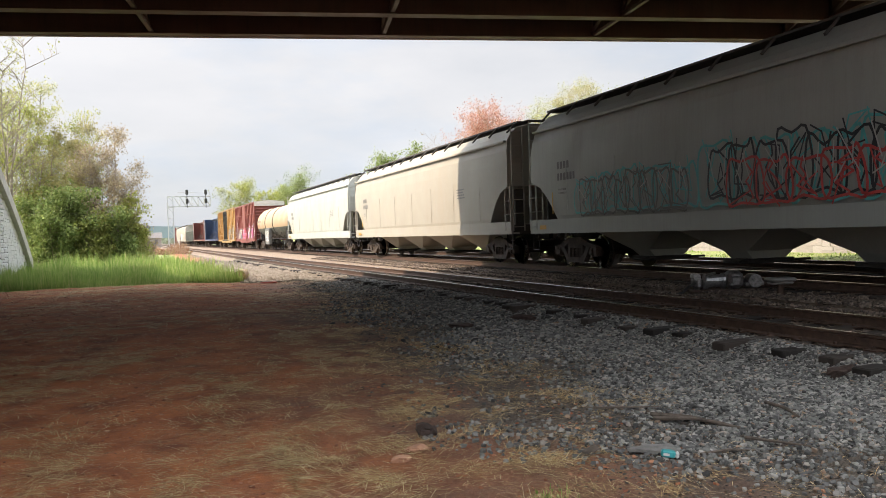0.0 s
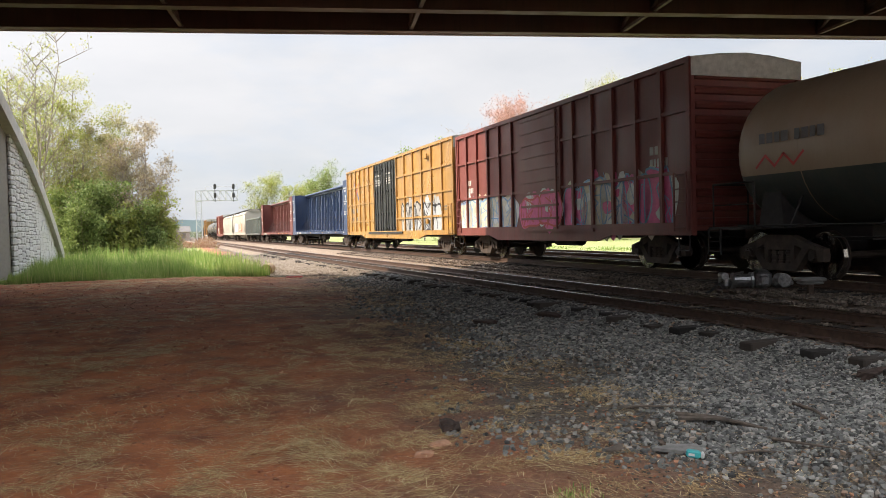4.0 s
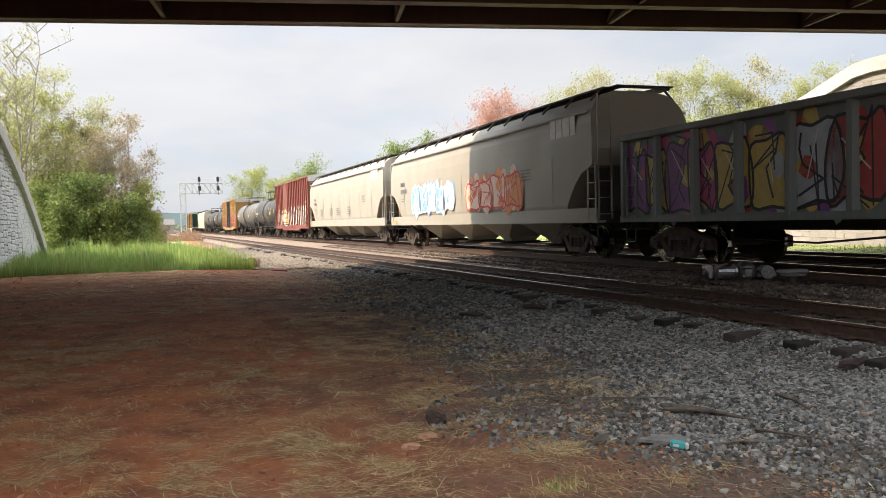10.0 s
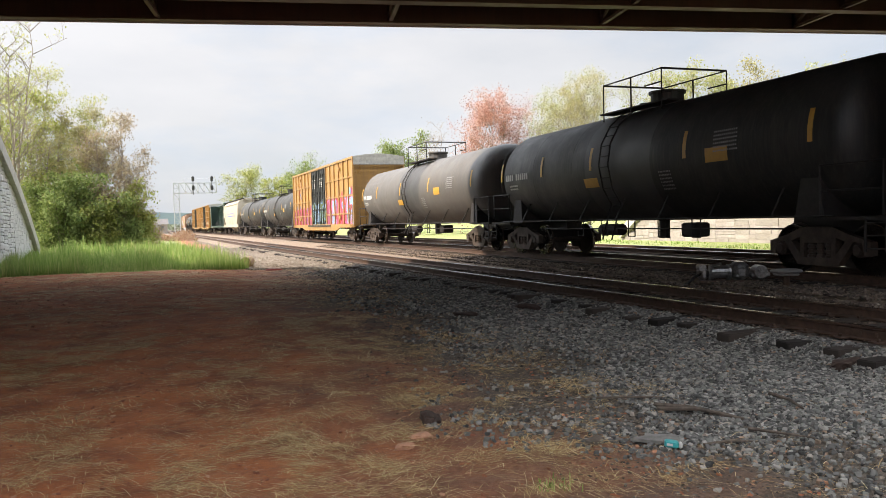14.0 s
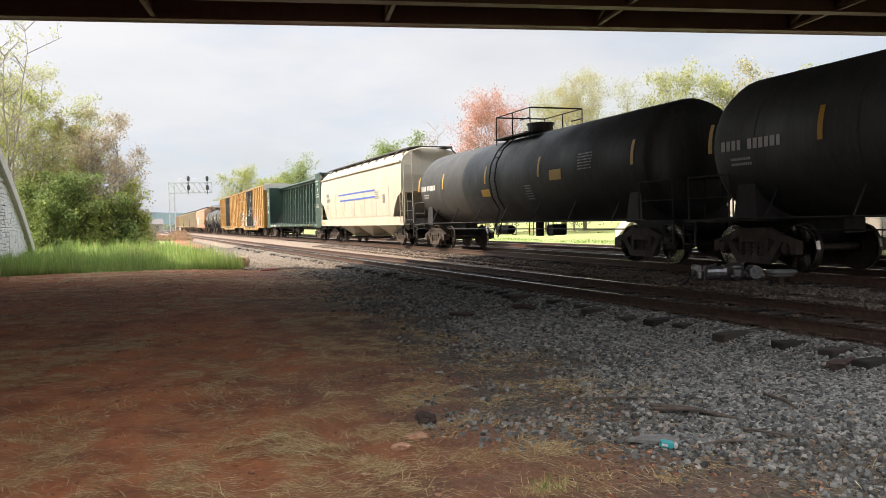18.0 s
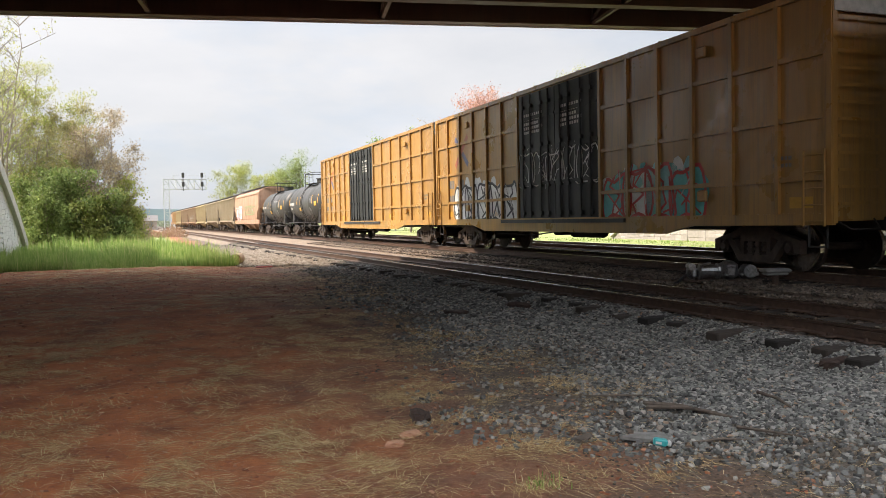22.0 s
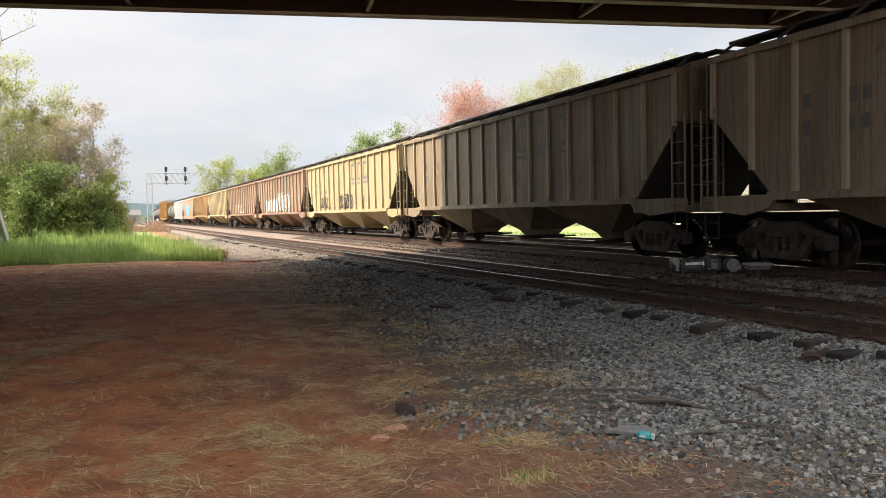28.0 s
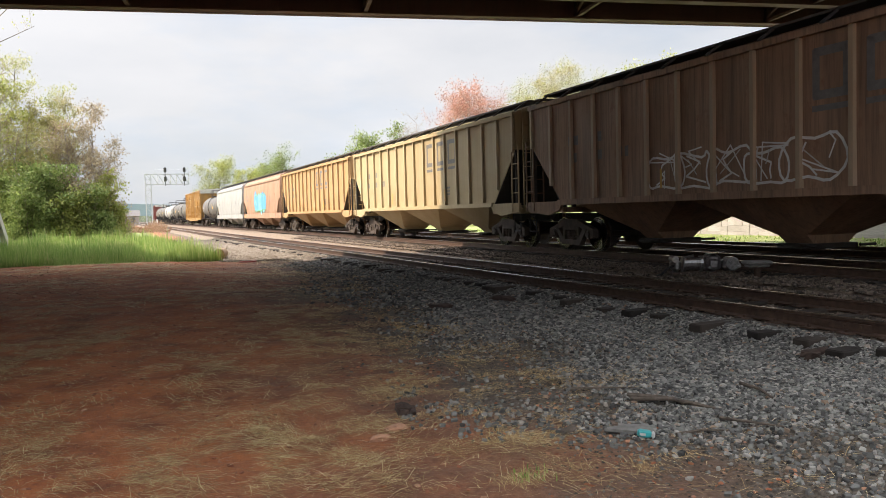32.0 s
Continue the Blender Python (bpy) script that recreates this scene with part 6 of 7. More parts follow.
def make_gravel():
    sets = [(40000, 0.8, 8.4, 2.4, 6.0, 0.014, 0.038), (66000, 0.8, 8.4, 4.5, 10.0, 0.017, 0.040), (42000, 1.2, 8.4, 10.0, 18.0, 0.028, 0.056), (30000, 1.8, 8.2, 17.0, 31.0, 0.03, 0.058), (22000, 3.2, 8.0, 28.0, 60.0, 0.04, 0.085), (5000, 0.8, 8.0, -3.0, 2.5, 0.03, 0.06)]
    for i, (n, x0, x1, y0, y1, a, b) in enumerate(sets):
        xs, ys = patch(n, x0, x1, y0, y1, gravel_share if i != 4 else (lambda x, y: 1.0 if 3.4 + 0.4 * math.sin(y) < x < siding_x(y) - 1.2 else 0.0))
        for k in range(3):
            px, py = xs[k::3], ys[k::3]
            m = len(px)
            size = rng.uniform(a, b, m)
            dims = np.stack([size * rng.uniform(0.9, 1.6, m), size * rng.uniform(0.8, 1.2, m), size * rng.uniform(0.75, 1.25, m)], 1)
            gap = np.array([siding_x(q) for q in py]) - px
            z = heights(px, py) + size * rng.uniform(0.05, 0.45, m) + 0.02 * np.exp(-((gap - 1.3) / 0.22) ** 2)
            v, f = rock_shape(3 + 5 * k + i)
            me = scatter_mesh("gravel", v, f, np.stack([px, py, z], 1), np.stack([rng.uniform(0, 6.3, m), rng.normal(0, 0.8, m)], 1), dims, STONE if i != 4 else SUNNY_STONE)
            tagged(new("gravel", me), "loose grey crushed stone beside the siding", "gravel", kind="stuff")


DIRTSTONE = random_mat("dirt_stones", [(0.0, (0.03, 0.024, 0.02)), (0.5, (0.10, 0.078, 0.06)), (0.9, (0.20, 0.17, 0.14)), (1.0, (0.30, 0.14, 0.08))], 0.95)


def make_dirt_stones():
    """Fine dark grit and chips between the clay and the gravel."""
    def share(x, y):
        d = x - (1.2 + 0.1 * y) + 0.9 * noise.noise(Vector((x * 0.8, y * 0.8, 21.0)))
        return min(1.0, max(0.0, d / 2.4)) if x < siding_x(y) - 1.0 else 0.0
    for n, y0, y1, a, b in ((34000, 2.4, 9.0, 0.008, 0.028), (26000, 9.0, 18.0, 0.016, 0.045), (14000, 18.0, 30.0, 0.03, 0.06)):
        xs, ys = patch(n, -0.2, 7.6, y0, y1, share)
        m = len(xs)
        size = rng.uniform(a, b, m)
        v, f = [(0.5, 0.1, 0), (-0.1, 0.5, 0.1), (-0.5, -0.1, 0), (0.1, -0.5, -0.1), (0.1, 0.05, 0.5)], [(0, 1, 4), (1, 2, 4), (2, 3, 4), (3, 0, 4)]
        me = scatter_mesh("dirt_stones", v, f, np.stack([xs, ys, heights(xs, ys) + size * 0.1], 1), np.stack([rng.uniform(0, 6.3, m), rng.normal(0, 0.4, m)], 1), np.stack([size * 1.4, size, size * 0.6], 1), DIRTSTONE)
        tagged(new("dirt_stones", me), "dark grit and stone chips trodden into the dirt", "gravel", kind="stuff")


def make_ballast_stones():
    for nm, fn, top, half, n, y0, y1 in (("ballast_stones", lambda y: main_x(y) + 0.2, -0.200, 2.3, 24000, 7, 50), ("ballast_stones", siding_x, SIDE_Z - 0.205, 1.3, 15000, 4, 45)):
        ys = y0 + (y1 - y0) * rng.random(n) ** 1.4
        off = rng.uniform(-half, half, n) - (0.55 if fn is not siding_x else 0)
        xs = np.array([fn(y) for y in ys]) + off
        z = np.where(np.abs(off + (0.55 if fn is not siding_x else 0)) > half * 0.86, top - 0.06, top)
        size = rng.uniform(0.03, 0.07, n)
        v, f = rock_shape(11)
        me = scatter_mesh(nm, v, f, np.stack([xs, ys, z], 1), np.stack([rng.uniform(0, 6.3, n), rng.normal(0, 0.4, n)], 1), np.stack([size * 1.2, size, size * 0.7], 1), BALLAST_STONE)
        tagged(new(nm, me), "brown-grey track ballast stones between the ties", "ballast", kind="stuff")


STRAW_PATCHES = [(-0.8, 7.0, 0.45, 0.9), (-1.2, 10.4, 0.7, 1.3), (-0.8, 5.7, 0.35, 0.4), (0.8, 8.4, 0.5, 1.3), (2.4, 9.7, 0.85, 1.3), (2.4, 6.9, 0.5, 0.8), (1.6, 7.3, 0.55, 0.6), (1.1, 5.7, 0.85, 0.8),
                 (1.1, 4.8, 0.45, 0.45), (0.2, 5.4, 0.6, 0.45), (-0.3, 11.5, 0.5, 0.5), (-1.4, 15.4, 0.9, 1.0), (2.6, 12.5, 0.6, 0.8), (4.0, 10.2, 0.6, 0.6), (3.7, 8.1, 0.6, 0.5), (3.7, 6.6, 0.5, 0.5), (2.4, 5.0, 0.45, 0.45),
                 (2.3, 4.1, 0.28, 0.15), (3.0, 4.1, 0.25, 0.15), (-0.3, 5.2, 0.45, 0.2), (4.1, 6.3, 0.45, 0.35), (0.6, 15.7, 1.0, 0.9), (-0.5, 26.0, 1.9, 1.8), (2.1, 17.0, 1.1, 1.1), (4.0, 16.5, 1.1, 1.1), (4.1, 21.0, 1.5, 1.1), (-1.6, 20.5, 1.5, 1.3), (1.2, 22.5, 1.5, 1.0)]


def straw_share(x, y):
    s = 0.0
    for cx, cy, a, b in STRAW_PATCHES:
        d = ((x - cx) / a) ** 2 + ((y - cy) / b) ** 2
        if d < 5:
            s = max(s, math.exp(-d * 0.8))
    fine = 0.55 + 1.3 * noise.noise(Vector((x * 2.6, y * 2.2, 12.0))) + 0.7 * noise.noise(Vector((x * 6.0, y * 5.0, 3.0)))
    broad = 0.5 + 0.9 * noise.noise(Vector((x * 0.75, y * 0.45, 31.0)))
    far = min(1.0, max(0.0, (y - 8) / 6))
    loose = (0.11 if x < clear_x(y) + 1 else 0.05) * max(0.0, broad) * (1 + far)
    return max(0.0, min(1.0, s * (0.80 + 1.6 * far) * max(0.0, fine) ** 1.4 + loose * (0.5 + 1.9 * far) * max(0.0, fine) + 0.010))


def make_straw():
    """Flat stalks, slightly bent, felted together in mats."""
    blade = [(-0.5, -0.5, 0), (0.5, -0.5, 0), (0.5, 0.05, 0.5), (-0.5, 0.05, 0.5), (0.35, 0.5, 0.1), (-0.35, 0.5, 0.1)]
    faces = [(0, 1, 2, 3), (3, 2, 4, 5)]
    for n, x0, x1, y0, y1, w in ((210000, -2.6, 5.5, 2.6, 7.0, 0.0022), (170000, -4.5, 6.0, 7.0, 13.0, 0.0034), (150000, -7.5, 6.0, 13.0, 29.0, 0.0065)):
        xs, ys = patch(n, x0, x1, y0, y1, straw_share)
        m = len(xs)
        lean = np.array([2.0 * noise.noise(Vector((x * 1.1, y * 1.1, 2.0))) for x, y in zip(xs, ys)]) + 1.2
        size = rng.uniform(0.035, 0.15, m) * (1 + ys / 60)
        me = scatter_mesh("straw", blade, faces, np.stack([xs, ys, heights(xs, ys) + rng.uniform(0.003, 0.022, m)], 1), np.stack([lean + rng.normal(0, 0.75, m), rng.normal(0, 0.09, m)], 1),
                          np.stack([np.full(m, w) * rng.uniform(0.7, 1.5, m), size, size * rng.uniform(-0.05, 0.16, m)], 1), STRAW)
        tagged(new("straw", me), "dry straw strewn over the red clay", "straw", kind="stuff")


CLAYLUMP = random_mat("clay_lumps", [(0.0, (0.24, 0.085, 0.045)), (0.6, (0.40, 0.145, 0.07)), (1.0, (0.48, 0.26, 0.16))], 0.95)


def make_clods():
    xs, ys = patch(22000, -6.0, 4.0, 2.6, 28.0, lambda x, y: (0.55 if x < clear_x(y) + 0.8 else 0.1) * math.exp(-y / 22))
    m = len(xs)
    size = rng.uniform(0.006, 0.026, m) * (1 + ys / 30)
    v, f = rock_shape(23)
    me = scatter_mesh("clods", v, f, np.stack([xs, ys, heights(xs, ys) + size * 0.1], 1), np.stack([rng.uniform(0, 6.3, m), rng.normal(0, 0.4, m)], 1), np.stack([size * 1.3, size, size * 0.6], 1), CLAYLUMP)
    tagged(new("clods", me), "small crumbled lumps of red clay", "soil", kind="stuff")


def thin(m):
    """Lets light through leaves and blades."""
    nt = m.node_tree
    b, out = nt.nodes["Principled BSDF"], nt.nodes["Material Output"]
    tr, mx = nt.nodes.new("ShaderNodeBsdfTranslucent"), nt.nodes.new("ShaderNodeMixShader")
    mx.inputs[0].default_value = 0.55
    nt.links.new(b.inputs["Base Color"].links[0].from_socket, tr.inputs["Color"])
    nt.links.new(b.outputs[0], mx.inputs[1])
    nt.links.new(tr.outputs[0], mx.inputs[2])
    nt.links.new(mx.outputs[0], out.inputs["Surface"])
    return m


GRASS = random_mat("grass_blades", [(0.0, (0.13, 0.23, 0.05)), (0.45, (0.25, 0.38, 0.08)), (0.85, (0.42, 0.50, 0.16)), (1.0, (0.58, 0.53, 0.26))], 0.8, grain=0.8)
thin(GRASS)


def make_grass():
    blade = [(-0.5, 0, 0), (0.5, 0, 0), (0.35, 0.12, 0.55), (-0.35, 0.12, 0.55), (0.0, 0.34, 1.0)]
    faces = [(0, 1, 2), (0, 2, 3), (3, 2, 4)]
    def edge(x, y):
        lim = 29.0 + 0.9 * noise.noise(Vector((x * 0.6, 1.0, 4.0))) - 0.02 * x
        right = 3.25 - 0.05 * (y - 30) + 0.4 * noise.noise(Vector((y * 0.5, 2.0, 8.0)))
        return 1.0 if y > lim and x < right else 0.0
    for n, x0, x1, y0, y1, w, h0, h1 in ((85000, -8.0, 3.6, 28.3, 36.0, 0.011, 0.15, 0.70), (34000, -9.0, 3.4, 36.0, 52.0, 0.028, 0.35, 0.9), (16000, -8.0, 4.0, 52.0, 98.0, 0.05, 0.15, 0.45), (9000, 20.5, 27.6, 17.0, 60.0, 0.04, 0.04, 0.15)):
        xs, ys = patch(n, x0, x1, y0, y1, edge if x1 < 10 else (lambda x, y: 0.9))
        m = len(xs)
        hs = rng.uniform(h0, h1, m) * np.array([max(0.15, 0.70 + 1.2 * noise.noise(Vector((x * 0.45, y * 0.3, 6.0))) + 0.9 * noise.noise(Vector((x * 1.9, y * 1.4, 2.0)))) for x, y in zip(xs, ys)])
        me = scatter_mesh("tall_grass", blade, faces, np.stack([xs, ys, heights(xs, ys) - 0.02], 1), np.stack([rng.uniform(0, 6.3, m), rng.normal(0, 0.38, m)], 1), np.stack([np.full(m, w) * rng.uniform(0.6, 1.8, m), hs * 0.8, hs], 1), GRASS)
        tagged(new("tall_grass", me), "tall fresh green grass in the sun", "grass", kind="stuff")
    xs, ys = rng.normal(2.19, 0.06, 60), rng.normal(4.13, 0.05, 60)
    me = scatter_mesh("weed", blade, faces, np.stack([xs, ys, heights(xs, ys)], 1), np.stack([rng.uniform(0, 6.3, 60), rng.normal(0.3, 0.3, 60)], 1), np.stack([np.full(60, 0.012), np.full(60, 0.04), rng.uniform(0.02, 0.05, 60)], 1), GRASS)
    tagged(new("weed", me), "small green weed sprouting from the gravel", "weed")


make_gravel()
make_dirt_stones()
make_ballast_stones()
make_straw()
make_clods()
make_grass()

LEAF = [(-0.5, -0.5, 0), (0.5, -0.5, 0.1), (0.5, 0.5, 0), (-0.5, 0.5, -0.1)]


def leaf_mat(name, a, b, c):
    m = random_mat(name, [(0.0, a), (0.5, b), (1.0, c)], 0.7, grain=2.0)
    thin(m)
    return m


LEAVES = {
    "spring": leaf_mat("leaves_spring_green", (0.24, 0.29, 0.06), (0.36, 0.39, 0.10), (0.48, 0.47, 0.17)),
    "olive": leaf_mat("leaves_olive_buds", (0.32, 0.29, 0.12), (0.42, 0.38, 0.17), (0.52, 0.47, 0.22)),
    "brown": leaf_mat("leaves_brown_buds", (0.30, 0.23, 0.15), (0.42, 0.34, 0.23), (0.50, 0.43, 0.27)),
    "deep": leaf_mat("leaves_deep_green", (0.14, 0.20, 0.055), (0.24, 0.31, 0.09), (0.36, 0.42, 0.15)),
    "red": leaf_mat("leaves_red_buds", (0.46, 0.20, 0.14), (0.56, 0.29, 0.21), (0.60, 0.40, 0.30)),
    "pale": leaf_mat("leaves_pale_green", (0.33, 0.36, 0.13), (0.43, 0.45, 0.19), (0.50, 0.48, 0.26)),
}


def tree(x, y, top, spread, kind, seed, leaf=0.1, count=6000, label="", trunk=0.1, low=0.15, fuzz=0.2, name="tree", skirt=0.0, leaders=3, arch=0.0):
    """A few leaning stems with side branches and twigs all the way up, and small leaves strung along the twigs."""
    r = random.Random(seed)
    z0 = earth_z(x, y) - 0.1
    H = top - z0
    wood, tips = Shape(), []

    def way(d, side, rise):
        a = r.uniform(0, 6.283)
        return (d * rise + Vector((math.cos(a), math.sin(a), r.uniform(-0.1, 0.5) - arch * 0.5)) * side).normalized()

    for k in range(leaders):
        a = 6.283 * k / leaders + r.uniform(-0.6, 0.6)
        out = 0.0 if leaders == 1 else r.uniform(0.25, 0.6) * spread
        hk = H * (1.0 if k == 0 else r.uniform(0.72, 0.97))
        line = [Vector((math.cos(a) * out * u ** 1.3 + r.gauss(0, 0.04) * hk * u * 0.5, math.sin(a) * out * u ** 1.3 + r.gauss(0, 0.04) * hk * u * 0.5, hk * u * 0.94)) for u in (0, 0.15, 0.3, 0.45, 0.6, 0.75, 0.88, 1.0)]
        for i, (p, q) in enumerate(zip(line, line[1:])):
            wood.tube(p, q, trunk * (1 - 0.13 * i), 5, trunk * (1 - 0.13 * (i + 1)))
        for i in range(15):
            u = low + (1 - low) * (i + r.random()) / 15
            f = u * 7
            n = min(6, int(u * 7.2))
            p = line[n].lerp(line[n + 1], r.random())
            d = (line[n + 1] - line[n]).normalized()
            reach = spread * (0.30 + 0.55 * math.sin(math.pi * min(1.0, 0.12 + 0.88 * u))) * r.uniform(0.6, 1.15)
            b = way(d, 0.8, 0.65)
            q = p + b * reach
            wood.tube(p, q, trunk * 0.3, 4, trunk * 0.13)
            for _ in range(4):
                s0 = p.lerp(q, r.uniform(0.3, 1.0))
                b2 = way(b, 0.8, 0.8)
                s1 = s0 + b2 * reach * r.uniform(0.3, 0.55)
                wood.tube(s0, s1, trunk * 0.12, 3, trunk * 0.06)
                tips.extend([s0, s0.lerp(s1, 0.5), s1])
                for _ in range(2):
                    t0 = s0.lerp(s1, r.uniform(0.4, 1.0))
                    t1 = t0 + way(b2, 0.8, 0.9) * reach * r.uniform(0.18, 0.35)
                    wood.tube(t0, t1, trunk * 0.07, 3, trunk * 0.03)
                    tips.extend([t0.lerp(t1, 0.5), t1, t1])
    tips = np.array([tuple(q) for q in tips])
    t = thing(name, label, "tree" if name == "tree" else "shrub", at=pose(x, y, z0))
    part("trunk", wood, BARK, t)
    # some twigs carry more leaves than others
    weight = rng.random(len(tips)) ** 1.5 + 0.15
    pick = tips[rng.choice(len(tips), count, p=weight / weight.sum())] + rng.normal(0, fuzz, (count, 3))
    if skirt:
        k2 = int(count * skirt)
        blobs = np.stack([spread * rng.uniform(-0.9, 0.9, 40), spread * rng.uniform(-0.9, 0.9, 40), H * 0.6 * rng.random(40)], 1)
        pick = np.concatenate([pick[k2:], blobs[rng.integers(0, 40, k2)] + rng.normal(0, 0.2 * spread ** 0.5, (k2, 3))])
    pick[:, 2] = np.maximum(pick[:, 2], 0.12)
    n = len(pick)
    s = rng.uniform(0.5, 1.3, n) * leaf
    me = scatter_mesh("crown", LEAF, [(0, 1, 2, 3)], pick, np.stack([rng.uniform(0, 6.3, n), rng.uniform(-1.4, 1.4, n)], 1), np.stack([s, s * 1.4, s], 1), LEAVES[kind])
    part("crown", me, None, t)
    return t


# the thicket on the left
for x, y, top, spread, kind, sd, leaf, count, low, fuzz, lab in (
        (-2.1, 56, 8.8, 2.1, "brown", 1, 0.075, 5200, 0.16, 0.26, "twiggy tree with brown buds in the thicket"),
        (-0.9, 58, 7.0, 1.5, "brown", 2, 0.075, 3000, 0.16, 0.26, "slender tree with brown buds in the thicket"),
        (-4.9, 62, 10.4, 2.4, "spring", 3, 0.09, 5200, 0.18, 0.3, "young tree with fresh yellow-green leaves"),
        (-6.9, 60, 12.6, 2.8, "pale", 4, 0.085, 4200, 0.2, 0.28, "tall thin tree with sparse spring leaves"),
        (-9.3, 66, 13.4, 3.2, "pale", 5, 0.085, 3400, 0.2, 0.28, "tall tree with pale sparse leaves"),
        (-7.6, 57, 10.4, 2.6, "spring", 6, 0.09, 5200, 0.18, 0.3, "young tree with fresh yellow-green leaves"),
        (-3.4, 60, 9.3, 2.0, "olive", 7, 0.08, 4600, 0.17, 0.28, "twiggy tree with olive buds in the thicket"),
        (-5.9, 58, 9.4, 2.2, "olive", 9, 0.08, 4600, 0.17, 0.28, "twiggy tree with olive buds in the thicket"),
        (-11.5, 60, 12.5, 3.0, "spring", 8, 0.09, 4200, 0.2, 0.3, "young tree with fresh yellow-green leaves")):
    tree(x, y, top, spread, kind, sd, leaf * 0.8, int(count * 1.9), lab, 0.085, 0.12, fuzz * 0.75)
tree(-7.4, 53, 14.4, 3.4, "pale", 10, 0.075, 2200, "tall tree with long almost bare arching branches", 0.11, 0.3, 0.15, arch=0.1, leaders=5)
for x, y, top, spread, kind, sd, count, lab in (
        (-3.9, 53.0, 4.6, 1.5, "deep", 11, 6000, "dense deep green shrub beside the wall"), (-4.9, 52.0, 3.6, 1.3, "deep", 12, 5200, "dense deep green shrub beside the wall"),
        (-2.9, 52.5, 2.9, 1.3, "spring", 13, 3800, "bright green shrub at the edge of the thicket"), (-1.7, 53.5, 3.2, 1.3, "deep", 14, 5000, "dense deep green shrub in the thicket"),
        (-0.7, 54.5, 4.2, 1.1, "spring", 15, 4200, "bright green shrub at the edge of the thicket"), (-0.2, 57.0, 2.4, 1.0, "brown", 16, 1300, "bare brown shrub at the end of the thicket"),
        (-6.0, 54.5, 5.0, 1.7, "deep", 17, 6000, "dense deep green shrub behind the wall"), (-2.3, 55.0, 5.0, 1.5, "brown", 18, 3200, "twiggy brown shrub in the thicket"),
        (-4.2, 56.0, 6.0, 1.6, "olive", 19, 4200, "twiggy olive shrub in the thicket")):
    tree(x, y, top, spread, kind, sd, 0.085, int(count * 1.8), lab, 0.035, 0.08, 0.2, name="shrub", skirt=0.5)

# the trees behind the train
for x, y, top, spread, kind, sd, leaf, count, lab in (
        (16.9, 150, 11.6, 4.2, "spring", 21, 0.2, 5000, "green tree far along the line"), (22.7, 120, 10.8, 3.6, "deep", 22, 0.18, 5000, "green tree with an uneven crown beyond the train"),
        (25.0, 160, 10.4, 5.0, "spring", 23, 0.26, 4600, "pale tree far along the line"), (29.2, 105, 11.2, 3.2, "deep", 24, 0.2, 5600, "dark green tree beyond the train"),
        (31.8, 100, 12.2, 3.4, "deep", 25, 0.2, 6000, "dark green tree beyond the train"), (34.4, 95, 14.0, 3.4, "brown", 26, 0.11, 900, "almost bare tree beyond the train"),
        (35.6, 80, 14.9, 4.4, "red", 27, 0.13, 13000, "tree covered in rose-red spring buds"), (38.8, 82, 14.6, 3.8, "red", 28, 0.13, 7000, "tree with thin rose-red spring buds"),
        (41.2, 77, 15.2, 3.4, "pale", 45, 0.12, 6500, "tall tree with pale spring leaves"), (45.0, 80, 17.4, 3.8, "pale", 46, 0.12, 6500, "tall tree with pale spring leaves"), (48.6, 81, 18.2, 3.8, "pale", 47, 0.12, 6500, "tall tree with pale spring leaves"),
        (43.0, 74, 16.2, 3.4, "olive", 29, 0.12, 6500, "tall tree with pale spring leaves"), (46.6, 78, 17.3, 3.8, "olive", 30, 0.12, 6500, "tall tree with olive spring buds"),
        (50.2, 75, 17.1, 3.8, "pale", 31, 0.12, 6500, "tall tree with pale spring leaves"), (54.0, 72, 17.2, 4.0, "pale", 32, 0.12, 6500, "tall tree with pale spring leaves"),
        (57.8, 70, 17.0, 4.0, "pale", 33, 0.12, 6500, "tall tree with pale spring leaves"), (61.6, 70, 17.6, 4.2, "olive", 34, 0.12, 6500, "tall tree with olive spring buds"),
        (66.0, 66, 17.0, 4.2, "pale", 35, 0.12, 6500, "tall tree with pale spring leaves"), (43.8, 64, 10.0, 3.6, "spring", 36, 0.13, 9000, "bright green young tree behind the wall"),
        (38.5, 68, 8.0, 3.4, "spring", 37, 0.13, 9000, "bright green young tree behind the wall"), (48.0, 62, 9.4, 3.6, "spring", 38, 0.13, 9000, "bright green young tree behind the wall"),
        (33.0, 72, 6.6, 3.0, "spring", 39, 0.13, 7000, "bright green young tree beyond the tracks"), (28.5, 84, 6.0, 3.0, "spring", 40, 0.15, 6000, "bright green young tree beyond the tracks"),
        (53.5, 62, 10.4, 3.8, "spring", 41, 0.13, 8000, "bright green young tree behind the wall"), (60.0, 60, 11.0, 4.0, "pale", 42, 0.13, 8000, "pale young tree behind the wall"),
        (70.5, 64, 16.6, 4.2, "olive", 43, 0.12, 6500, "tall tree with olive spring buds"), (75.0, 62, 16.4, 4.4, "pale", 44, 0.12, 6500, "tall tree with pale spring leaves")):
    tree(x, y, top, spread, kind, sd, leaf * (0.6 if x < 52 else 1.0), int(count * (1.9 if x < 52 else 1.6)), lab, 0.10, 0.12, 0.36, skirt=0.08, leaders=4)


